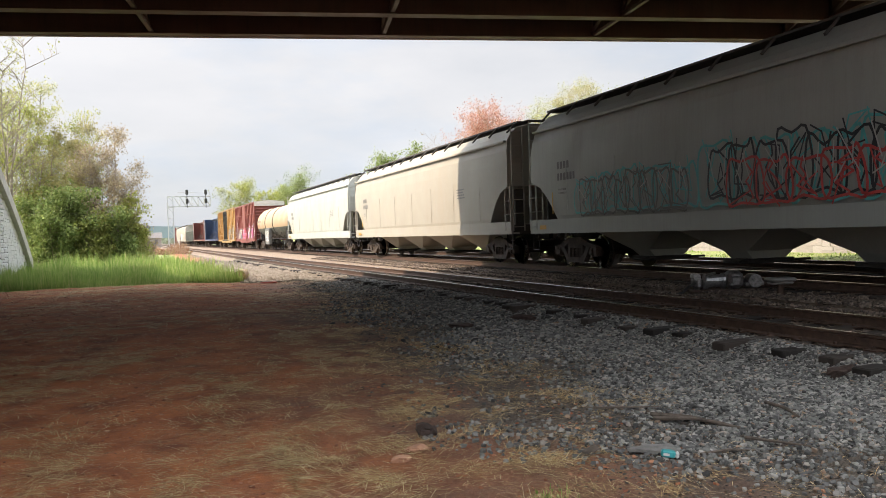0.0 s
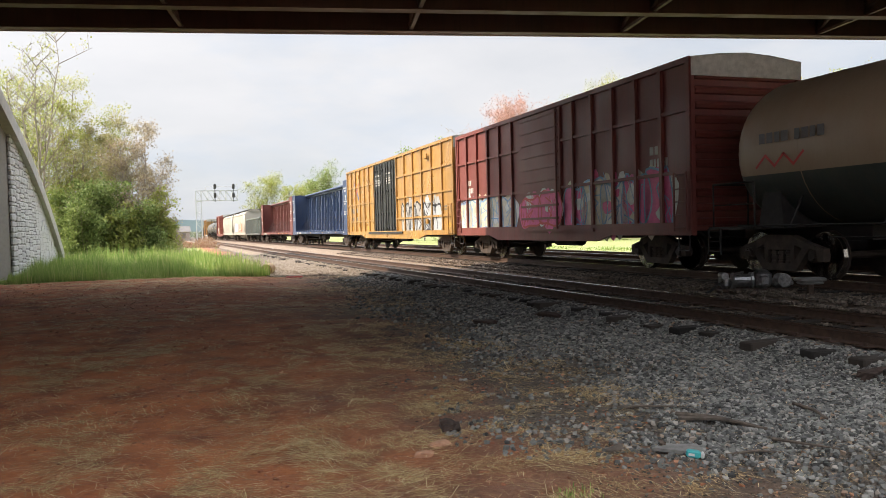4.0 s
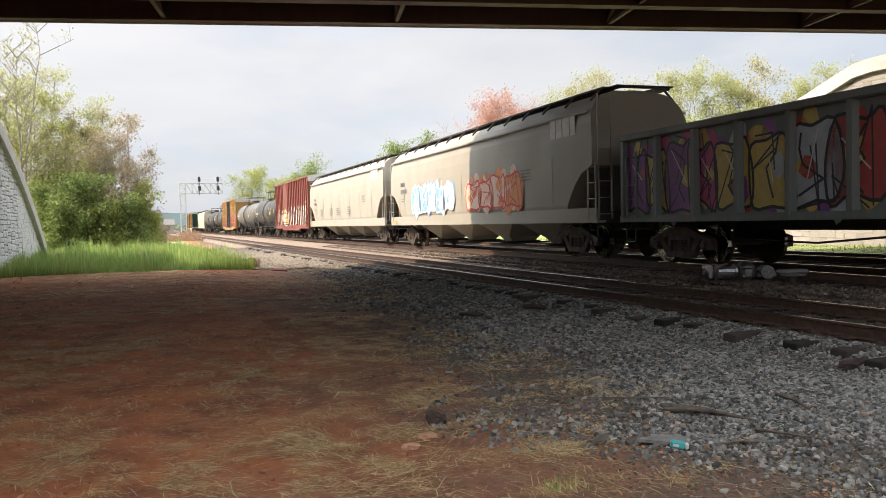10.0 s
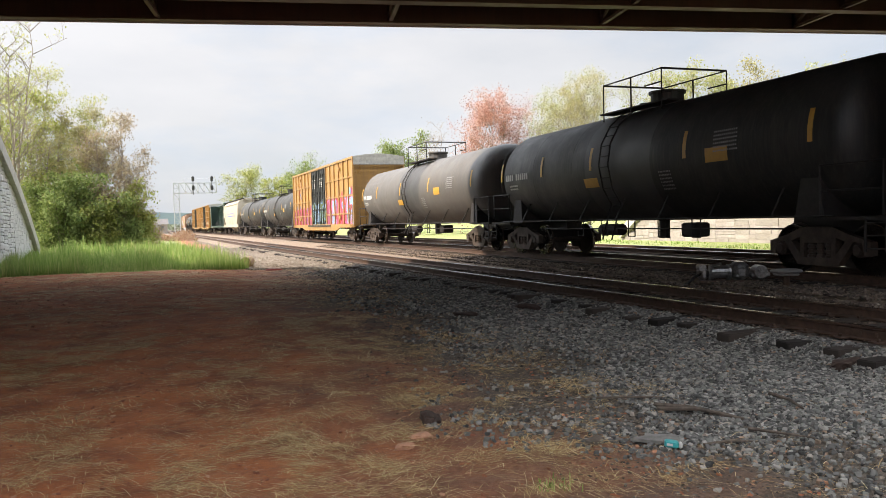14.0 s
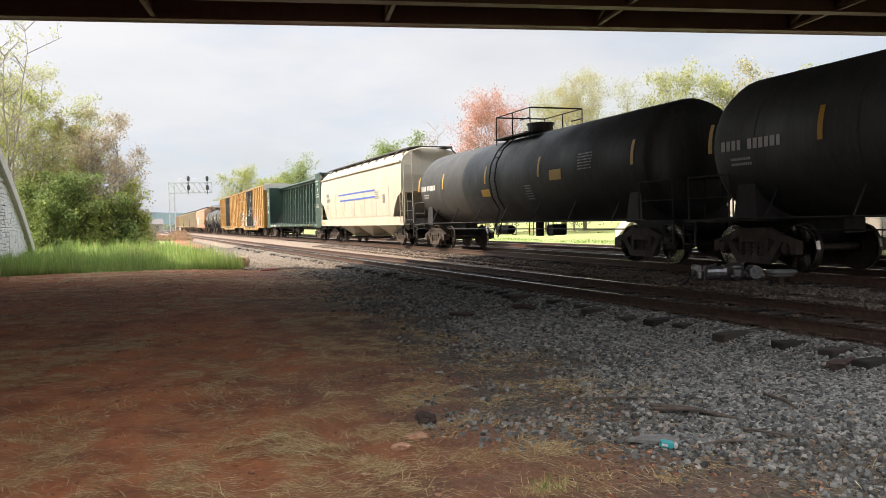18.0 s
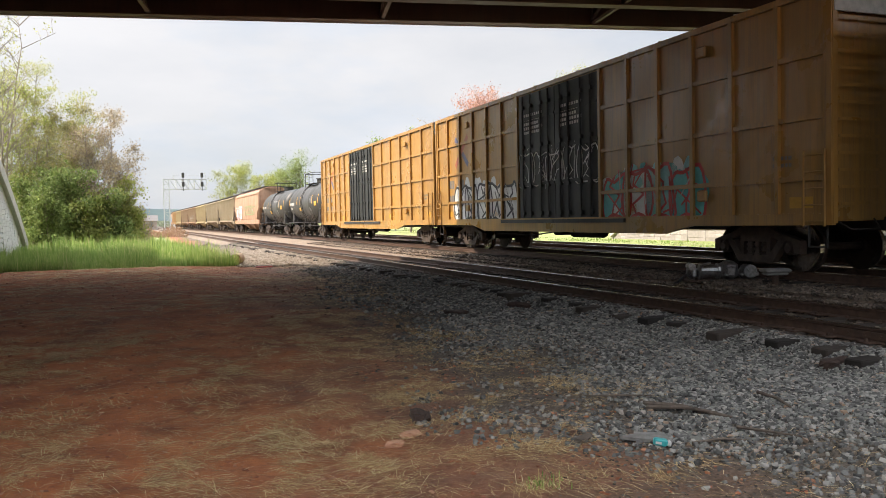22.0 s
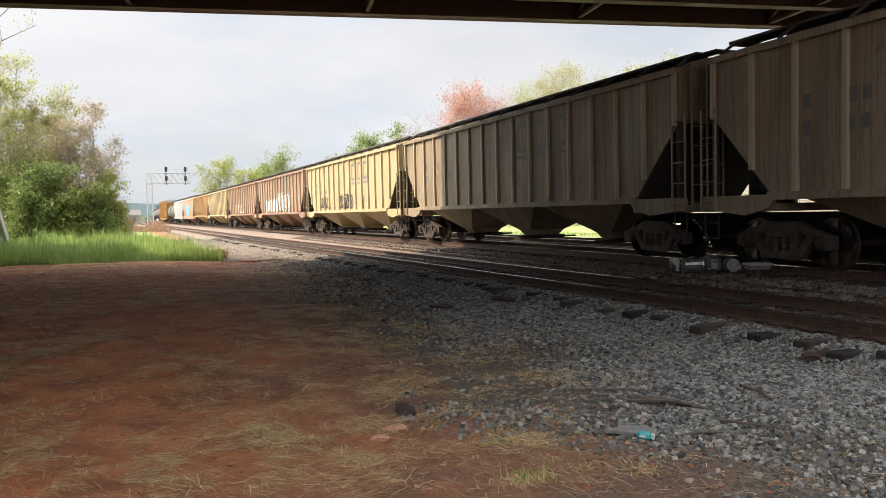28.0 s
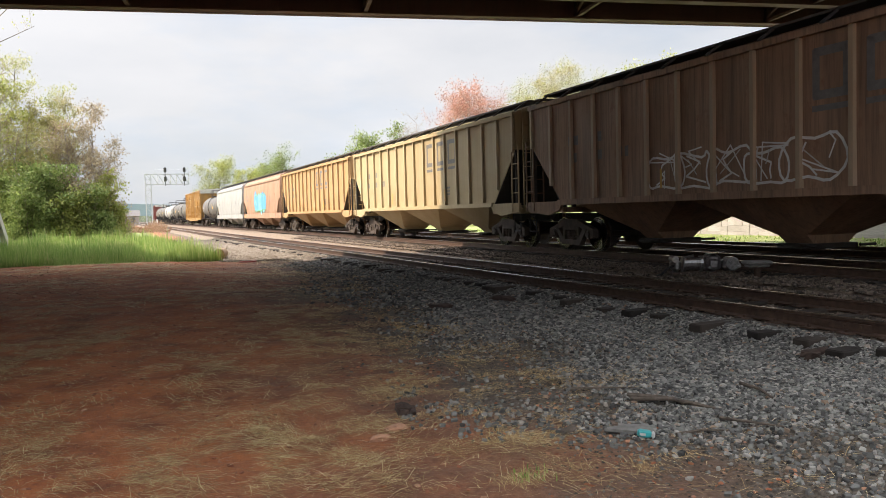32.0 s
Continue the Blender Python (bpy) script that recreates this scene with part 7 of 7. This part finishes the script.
def far_woods():
    """The distant rim of woods and hills that closes the view."""
    n = 60000
    a = rng.uniform(-0.5, 1.25, n)
    d = rng.uniform(330, 420, n)
    xs, ys = np.sin(a) * d, np.cos(a) * d
    z = rng.random(n) ** 0.7 * (4.2 + 1.6 * np.sin(a * 23) + 1.0 * np.sin(a * 71)) * np.clip(0.35 + (a - 0.05) * 4, 0.35, 1.3) + 0.6
    s = rng.uniform(0.35, 0.9, n)
    # greyed leaf colours carry the haze of the distance
    me = scatter_mesh("far_woods", LEAF, [(0, 1, 2, 3)], np.stack([xs, ys, z - 0.5], 1), np.stack([rng.uniform(0, 6.3, n), rng.uniform(-1.4, 1.4, n)], 1), np.stack([s, s * 1.3, s], 1), leaf_mat("leaves_far", (0.16, 0.20, 0.14), (0.22, 0.26, 0.18), (0.30, 0.32, 0.22)))
    tagged(new("far_woods", me), "distant hazy line of woods", "woods", kind="stuff")
    ridge = Shape()
    m = 60
    pts = [(-700 + 1700 * i / m, 26 + 10 * noise.noise(Vector((i * 0.21, 0, 0))) + 4 * noise.noise(Vector((i * 0.9, 3, 0)))) for i in range(m + 1)]
    ridge.loft([[(x, 1500, -5), (x, 1500, z), (x, 1640, z * 0.9), (x, 1640, -5)] for x, z in pts])
    # the blue of the ridge is distance haze mixed into its colour
    alone("far_ridge", ridge, plain("ridge_haze_blue", (0.24, 0.30, 0.36), 1.0, 0, 0.1, 0.01), "low blue-grey ridge on the horizon", "hill", kind="structure")


far_woods()


def signal_bridge():
    """A cantilever signal structure over the line, with four signal heads."""
    g = thing("signal_gantry", "galvanised lattice signal gantry reaching over the tracks", "signal gantry", at=pose(0, 150, 0))
    xl, xr, z0, z1 = 4.5, 11.9, 7.3, 9.1
    s = Shape()
    for x in (xl, xl + 0.95):
        for y in (-0.5, 0.5):
            s.box(x - 0.07, y - 0.07, -0.6, x + 0.07, y + 0.07, z1)
    for i in range(9):
        z = 0.2 + i * 1.0
        for y in (-0.5, 0.5):
            s.bar((xl, y, z), (xl + 0.95, y, z + 1.0), 0.06, 0.06) if i % 2 else s.bar((xl + 0.95, y, z), (xl, y, z + 1.0), 0.06, 0.06)
            s.bar((xl, y, z), (xl + 0.95, y, z), 0.05, 0.05)
    part("mast", s, GALV, g)
    t = Shape()
    for z in (z0, z1):
        for y in (-0.5, 0.5):
            t.box(xl, y - 0.05, z - 0.06, xr, y + 0.05, z + 0.06)
    n = 6
    for i in range(n):
        a, b = xl + 1.1 + (xr - xl - 1.1) * i / n, xl + 1.1 + (xr - xl - 1.1) * (i + 1) / n
        for y in (-0.5, 0.5):
            t.bar((a, y, z1), (b, y, z0), 0.07, 0.07)
            t.bar((b, y, z0), (b, y, z1), 0.07, 0.07)
    part("truss", t, GALV, g)
    r = Shape()
    r.pipe([(xl + 1.7, -0.6, z1), (xl + 1.7, -0.6, z1 + 0.75), (xr - 0.1, -0.6, z1 + 0.75), (xr - 0.1, -0.6, z1)], 0.04, 5)
    part("walkway_rail", r, GALV, g)
    for x in (7.85, 11.1):
        for z in (8.2, 9.8):
            h = Shape().soft(x - 0.24, -0.95, z - 0.44, x + 0.24, -0.75, z + 0.44, 0.12)
            h.box(x - 0.04, -0.9, z - 1.2, x + 0.04, -0.5, z + 0.5)
            head = part("signal_head", h, plain("signal_black", (0.045, 0.045, 0.045), 0.6), g, "black signal head with three hooded lenses")
            for k in (-0.33, 0.0, 0.33):
                part("hood", Shape().tube((x, -0.95, z + k), (x, -1.2, z + k), 0.12, 10), MATS["signal_black"], head)
    return g


signal_bridge()
alone("relay_post", Shape().box(-0.14, -0.14, -0.5, 0.14, 0.14, 1.1), plain("post_white", (0.75, 0.74, 0.72), 0.7), "white post beside the far track", "post", at=pose(5.75, 140, 0))
alone("utility_pole", Shape().tube((0, 0, -0.6), (0, 0, 7.2), 0.16, 8, 0.11), BARK, "dark wooden pole far along the line", "pole", at=pose(-0.9, 165, 0))


def far_buildings():
    for x, y, w, d, h, c, lab in ((1.0, 235, 8, 8, 2.6, (0.34, 0.31, 0.29), "low pale building far along the line"), (-8.5, 240, 9, 8, 3.0, (0.30, 0.22, 0.19), "low brick-coloured building far along the line")):
        b = thing("building", lab, "building", at=pose(x, y, -0.5))
        part("wall", Shape().box(-w / 2, -d / 2, 0, w / 2, d / 2, h), plain("far_wall_%d" % int(x + 2), c, 0.9), b)
        part("roof", Shape().slab([(-d / 2 - 0.3, h), (d / 2 + 0.3, h), (0, h + 1.6)], -w / 2 - 0.3, w / 2 + 0.3), plain("far_roof", (0.13, 0.12, 0.115), 0.9), b)
        for k in range(3):
            part("window", Shape().box(-w / 2 + 1 + k * w / 3.2, -d / 2 - 0.05, 1.0, -w / 2 + 2 + k * w / 3.2, -d / 2 + 0.02, 2.2), DARKPAINT, b)


far_buildings()


def dry_brush():
    """Low rust-coloured brush and weeds beside the far end of the line."""
    n = 14000
    xs, ys = rng.uniform(-6.0, 5.6, n), rng.uniform(98, 128, n)
    z = EARTH + rng.random(n) ** 1.6 * (0.75 + 0.5 * np.sin(xs * 1.7) + 0.25 * np.sin(ys * 2.3 + xs))
    q = rng.uniform(0.04, 0.10, n)
    me = scatter_mesh("dry_brush", LEAF, [(0, 1, 2, 3)], np.stack([xs, ys, np.maximum(z, EARTH)], 1), np.stack([rng.uniform(0, 6.3, n), rng.uniform(-1.4, 1.4, n)], 1), np.stack([q, q * 2.0, q], 1), leaf_mat("brush_rust", (0.20, 0.10, 0.055), (0.28, 0.165, 0.10), (0.34, 0.25, 0.15)))
    tagged(new("dry_brush", me), "low rust-brown dry brush beside the far track", "brush", kind="stuff")


dry_brush()


# ---- by the rails ----
def tie_mesh(half):
    return Shape().soft(-half, -0.115, -0.18, half, 0.115, 0, 0.015).mesh("tie", TIE)


def ties(track, fn, top, y0, n, half, jag, long=0.0):
    me, big, r = tie_mesh(half), tie_mesh(half + long / 2), random.Random(5)
    for i in range(n):
        y = y0 + 0.53 * i
        far = long and r.random() < 0.62
        o = part("tie", big if far else me, None, track)
        o.matrix_basis = pose(fn(y) + r.uniform(-jag, jag) - (long / 2 if far else 0), y + r.uniform(-0.04, 0.04), top - 0.172 + r.uniform(-0.02, 0.012), 0, r.uniform(-0.8, 0.8), math.degrees(heading(fn, y)) + r.uniform(-4, 4))


def fastenings(track, fn, top):
    s = Shape()
    for i in range(40):
        y = 3.0 + 0.53 * i
        for off in (-0.753, 0.753):
            x = fn(y) + off
            s.box(x - 0.17, y - 0.09, top - 0.172, x + 0.17, y + 0.09, top - 0.155)
            for d in (-0.11, 0.11):
                s.box(x + d - 0.015, y - 0.015, top - 0.16, x + d + 0.015, y + 0.015, top - 0.12)
    part("tie_plate", s, STEEL, track)
    for y in (6.9, 18.7):
        b = Shape()
        for d in (-0.03, 0.03):
            x = fn(y) - 0.753 + d
            b.box(x - 0.012, y - 0.45, top - 0.135, x + 0.012, y + 0.45, top - 0.05)
            for k in range(4):
                b.tube((x - 0.03, y - 0.33 + 0.22 * k, top - 0.09), (x + 0.03, y - 0.33 + 0.22 * k, top - 0.09), 0.018, 6)
        part("joint_bar", b, STEEL, track)


ties(track_siding, siding_x, SIDE_Z, 2.5, 110, 1.30, 0.14, 0.34)
ties(track_main, main_x, 0.0, 6.0, 120, 1.30, 0.03)
ties(track_back, back_x, 0.0, 10.0, 70, 1.30, 0.03)
fastenings(track_siding, siding_x, SIDE_Z)

SIGNALGREY = plain("switch_grey_cast", (0.30, 0.29, 0.28), 0.28, 0.75, 0.5, 14)


def switch_machine():
    t = thing("switch_machine", "grey cast switch machine beside the rail", "switch machine", at=pose(10.98, 12.7, -0.215, 0, 0, -24))
    part("base_plate", Shape().box(-0.80, -0.20, 0, 0.62, 0.20, 0.04), STEEL, t)
    part("gear_housing", Shape().soft(-0.14, -0.22, 0.04, 0.16, 0.2, 0.40, 0.07).soft(-0.10, -0.26, 0.10, 0.10, -0.18, 0.30, 0.05), SIGNALGREY, t)
    part("motor", Shape().tube((-0.52, 0, 0.2), (-0.18, 0, 0.2), 0.13, 14).tube((-0.56, 0, 0.2), (-0.50, 0, 0.2), 0.155, 14).tube((-0.22, 0, 0.2), (-0.17, 0, 0.2), 0.16, 14), SIGNALGREY, t)
    part("end_casting", Shape().soft(-0.80, -0.16, 0.04, -0.60, 0.16, 0.30, 0.07).tube((-0.74, -0.2, 0.30), (-0.74, 0.1, 0.30), 0.07, 10), SIGNALGREY, t)
    part("lever", Shape().pipe([(-0.62, -0.2, 0.06), (-0.58, -0.24, 0.34), (-0.40, -0.25, 0.38)], 0.025, 6), SIGNALGREY, t)
    part("cover", Shape().soft(0.18, -0.2, 0.04, 0.58, 0.2, 0.26, 0.09).tube((0.38, -0.22, 0.2), (0.38, 0.1, 0.2), 0.13, 12), SIGNALGREY, t, "rounded cast cover")
    for k in range(5):
        part("bolt", Shape().tube((-0.1 + 0.15 * k, -0.27, 0.14 + 0.1 * (k % 2)), (-0.1 + 0.15 * k, -0.19, 0.14 + 0.1 * (k % 2)), 0.028, 6), SIGNALGREY, t)
    part("cable", Shape().pipe([(-0.7, -0.1, 0.2), (-0.9, -0.15, 0.12), (-1.0, -0.1, 0.0), (-1.05, 0.1, -0.05)], 0.025, 6), BLACKSTEEL, t)
    part("throw_rod", Shape().tube((0.1, 0.2, 0.08), (0.1, 1.3, 0.10), 0.03, 6), STEEL, t)
    p = thing("junction_pedestal", "low junction box on a short post", "junction box", at=pose(10.85, 11.3, -0.20, 0, 0, -20))
    part("box", Shape().soft(-0.24, -0.17, 0.24, 0.24, 0.17, 0.31, 0.025).soft(-0.20, -0.13, 0.19, 0.20, 0.13, 0.24, 0.02), plain("pedestal_grey", (0.20, 0.19, 0.18), 0.7), p)
    part("post", Shape().tube((0, 0, -0.2), (0, 0, 0.22), 0.06, 10), STEEL, p)


switch_machine()


# ---- litter on the ground ----
def on_ground(x, y, dz=0.0):
    return earth_z(x, y) + dz


def rocky(name, x, y, dims, mat, seed, label, category, dz=0.3):
    v, f = rock_shape(seed)
    bm = bmesh.new()
    vs = [bm.verts.new(Vector(p)) for p in v]
    for q in f:
        bm.faces.new([vs[i] for i in q])
    bmesh.ops.subdivide_edges(bm, edges=bm.edges[:], cuts=2, use_grid_fill=True)
    r = random.Random(seed)
    for q in bm.verts:
        q.co = q.co.lerp(q.co.normalized() * 0.55, 0.65)
        q.co = Vector((q.co.x * dims[0], q.co.y * dims[1], q.co.z * dims[2])) * (1 + 0.5 * noise.noise(q.co * 14.0 + Vector((seed, 0, 0))))
    me = bpy.data.meshes.new(name)
    bm.normal_update()
    bm.to_mesh(me)
    bm.free()
    me.materials.append(mat)
    o = new(name, me)
    o.location = (x, y, on_ground(x, y) + dims[2] * dz)
    o.rotation_euler = (0, 0, r.uniform(0, 6))
    return tagged(o, label, category)


CHAR = plain("charred_wood", (0.05, 0.03, 0.022), 0.9, 0, 0.5, 12)
OLDWOOD = plain("weathered_wood", (0.10, 0.078, 0.06), 0.9, 0, 0.45, 14)
GREYWOOD = plain("grey_board", (0.17, 0.16, 0.145), 0.9, 0, 0.3, 16)
rocky("charred_stump", 2.02, 5.85, (0.27, 0.16, 0.10), CHAR, 51, "charred dark stump of wood on the clay", "stump")
rocky("clay_lump", 1.62, 5.23, (0.14, 0.09, 0.05), CLAYLUMP, 52, "orange-red lump of clay", "clay lump")
rocky("clay_lump", 1.80, 5.40, (0.17, 0.10, 0.05), CLAYLUMP, 53, "red-brown lump of clay", "clay lump")
rocky("dark_rock", 4.87, 12.1, (0.42, 0.24, 0.10), CHAR, 54, "dark flat lump lying on the gravel", "rock")
rocky("wood_lump", 2.87, 4.78, (0.22, 0.09, 0.05), OLDWOOD, 55, "brown lump of rotten wood", "wood")
rocky("tie_stub", 6.4, 12.9, (0.5, 0.24, 0.16), CHAR, 56, "dark broken tie stub beside the siding", "tie stub")
rocky("tie_stub", 6.9, 6.35, (0.42, 0.2, 0.16), CHAR, 57, "dark broken tie stub beside the siding", "tie stub")


def stick(name, pts, r0, mat, label, flat=1.0):
    s = Shape()
    q = [Vector((x, y, on_ground(x, y, 0.02 + dz))) for x, y, dz in pts]
    for i, (a, b) in enumerate(zip(q, q[1:])):
        s.tube(a, b, r0 * (1 - 0.25 * i), 6, r0 * (1 - 0.25 * (i + 1)))
    return alone(name, s, mat, label, "stick")


stick("branch", [(3.88, 5.50, 0.01), (4.03, 5.2, 0.03), (4.2, 4.82, 0.01)], 0.026, OLDWOOD, "weathered split branch lying on the gravel")
stick("branch", [(3.82, 5.38, 0.01), (4.0, 5.12, 0.05), (4.16, 4.94, 0.02)], 0.02, OLDWOOD, "weathered split branch lying on the gravel")
stick("branch", [(4.08, 4.63, 0.01), (4.17, 4.40, 0.02), (4.25, 4.18, 0.01)], 0.014, OLDWOOD, "thin brown stick on the gravel")
stick("branch", [(4.95, 5.36, 0.01), (4.92, 5.1, 0.02), (4.84, 4.88, 0.01)], 0.018, OLDWOOD, "thin brown stick on the gravel")
stick("branch", [(3.52, 4.43, 0.0), (3.75, 4.42, 0.015), (3.94, 4.39, 0.0)], 0.012, OLDWOOD, "thin brown stick on the gravel")
stick("branch", [(3.5, 5.9, 0.0), (3.8, 5.75, 0.02), (4.1, 5.7, 0.0)], 0.012, OLDWOOD, "thin brown stick on the gravel")
alone("board_scrap", Shape().loft([[(-0.17, -0.05, 0), (0.19, -0.08, 0), (0.15, 0.10, 0), (-0.02, 0.07, 0)], [(-0.17, -0.05, 0.022), (0.19, -0.08, 0.02), (0.15, 0.10, 0.025), (-0.02, 0.07, 0.02)]]), GREYWOOD, "grey scrap of board on the gravel", "board", at=pose(3.28, 4.66, on_ground(3.28, 4.66, 0.03), 4, 3, -30))


def carton():
    c = thing("drink_carton", "small crushed teal and white carton", "carton", at=pose(3.29, 4.47, on_ground(3.29, 4.47, 0.035), 0, 8, -32))
    part("body", Shape().soft(-0.055, -0.028, -0.02, 0.04, 0.028, 0.03, 0.01), plain("carton_teal", (0.03, 0.30, 0.30), 0.4), c)
    part("cap", Shape().soft(0.04, -0.026, -0.018, 0.065, 0.026, 0.026, 0.01), WHITEPAINT, c)
    part("print", Shape().box(-0.04, -0.0295, -0.005, 0.0, -0.0285, 0.012), WHITEPAINT, c)


carton()
alone("cut_log", Shape().tube((0, 0, 0.0), (0.25, 0.9, 0.02), 0.21, 16, 0.20), plain("cut_log_wood", (0.30, 0.20, 0.12), 0.9, 0, 0.4, 9), "round cut log lying beside the grass", "log", at=pose(3.35, 30.2, on_ground(3.35, 30.2, 0.2)))
alone("red_scrap", Shape().soft(-0.28, -0.06, 0, 0.28, 0.06, 0.05, 0.02), spray("scrap_red", (0.45, 0.06, 0.05)), "red strip of scrap on the gravel", "scrap", at=pose(3.95, 27.2, on_ground(3.95, 27.2, 0.01), 0, 0, -10))

# ---- stones of the two retaining walls ----
coursed(wall_right, WALL_R - 0.06, -1, (22.5, 44.0), coping_right, 0.29, 1.5, 3, PANEL, PANEL_REST)
coursed(wall_left, WALL_L + 0.06, 1, (33.6, 49.0), coping_left, 0.22, 0.9, 4, PANEL_GREY, PANEL_GREY, 300, 0.2)


def track_pose(y, half):
    a, b = y - half * 0.66, y + half * 0.66
    return pose((main_x(a) + main_x(b)) / 2, y, 0, 0, 0, math.degrees(-math.atan2(main_x(b) - main_x(a), b - a)))


def motions():
    """The train rolls from the far left to the right; the wheels turn while they are near."""
    for ob, mid, half, wheels in CARS:
        walk(ob, [(t, track_pose(mid - travel(t), half)) for t in [q * 1.0 for q in range(33)]])
        turns = [k for k in range(0, 961) if -14 - half < mid - travel(k / FPS) < 62 + half]
        if not turns:
            continue
        for w, y in wheels:
            rows = [(k / FPS, pose(0, y, WHEEL_R) @ Matrix.Rotation((travel(k / FPS) - travel(turns[0] / FPS)) / WHEEL_R, 4, "X")) for k in turns]
            if turns[0] > 0:
                rows.insert(0, (0.0, rows[0][1]))
            if turns[-1] < 960:
                rows.append((32.0, rows[-1][1]))
            walk(w, rows)


motions()
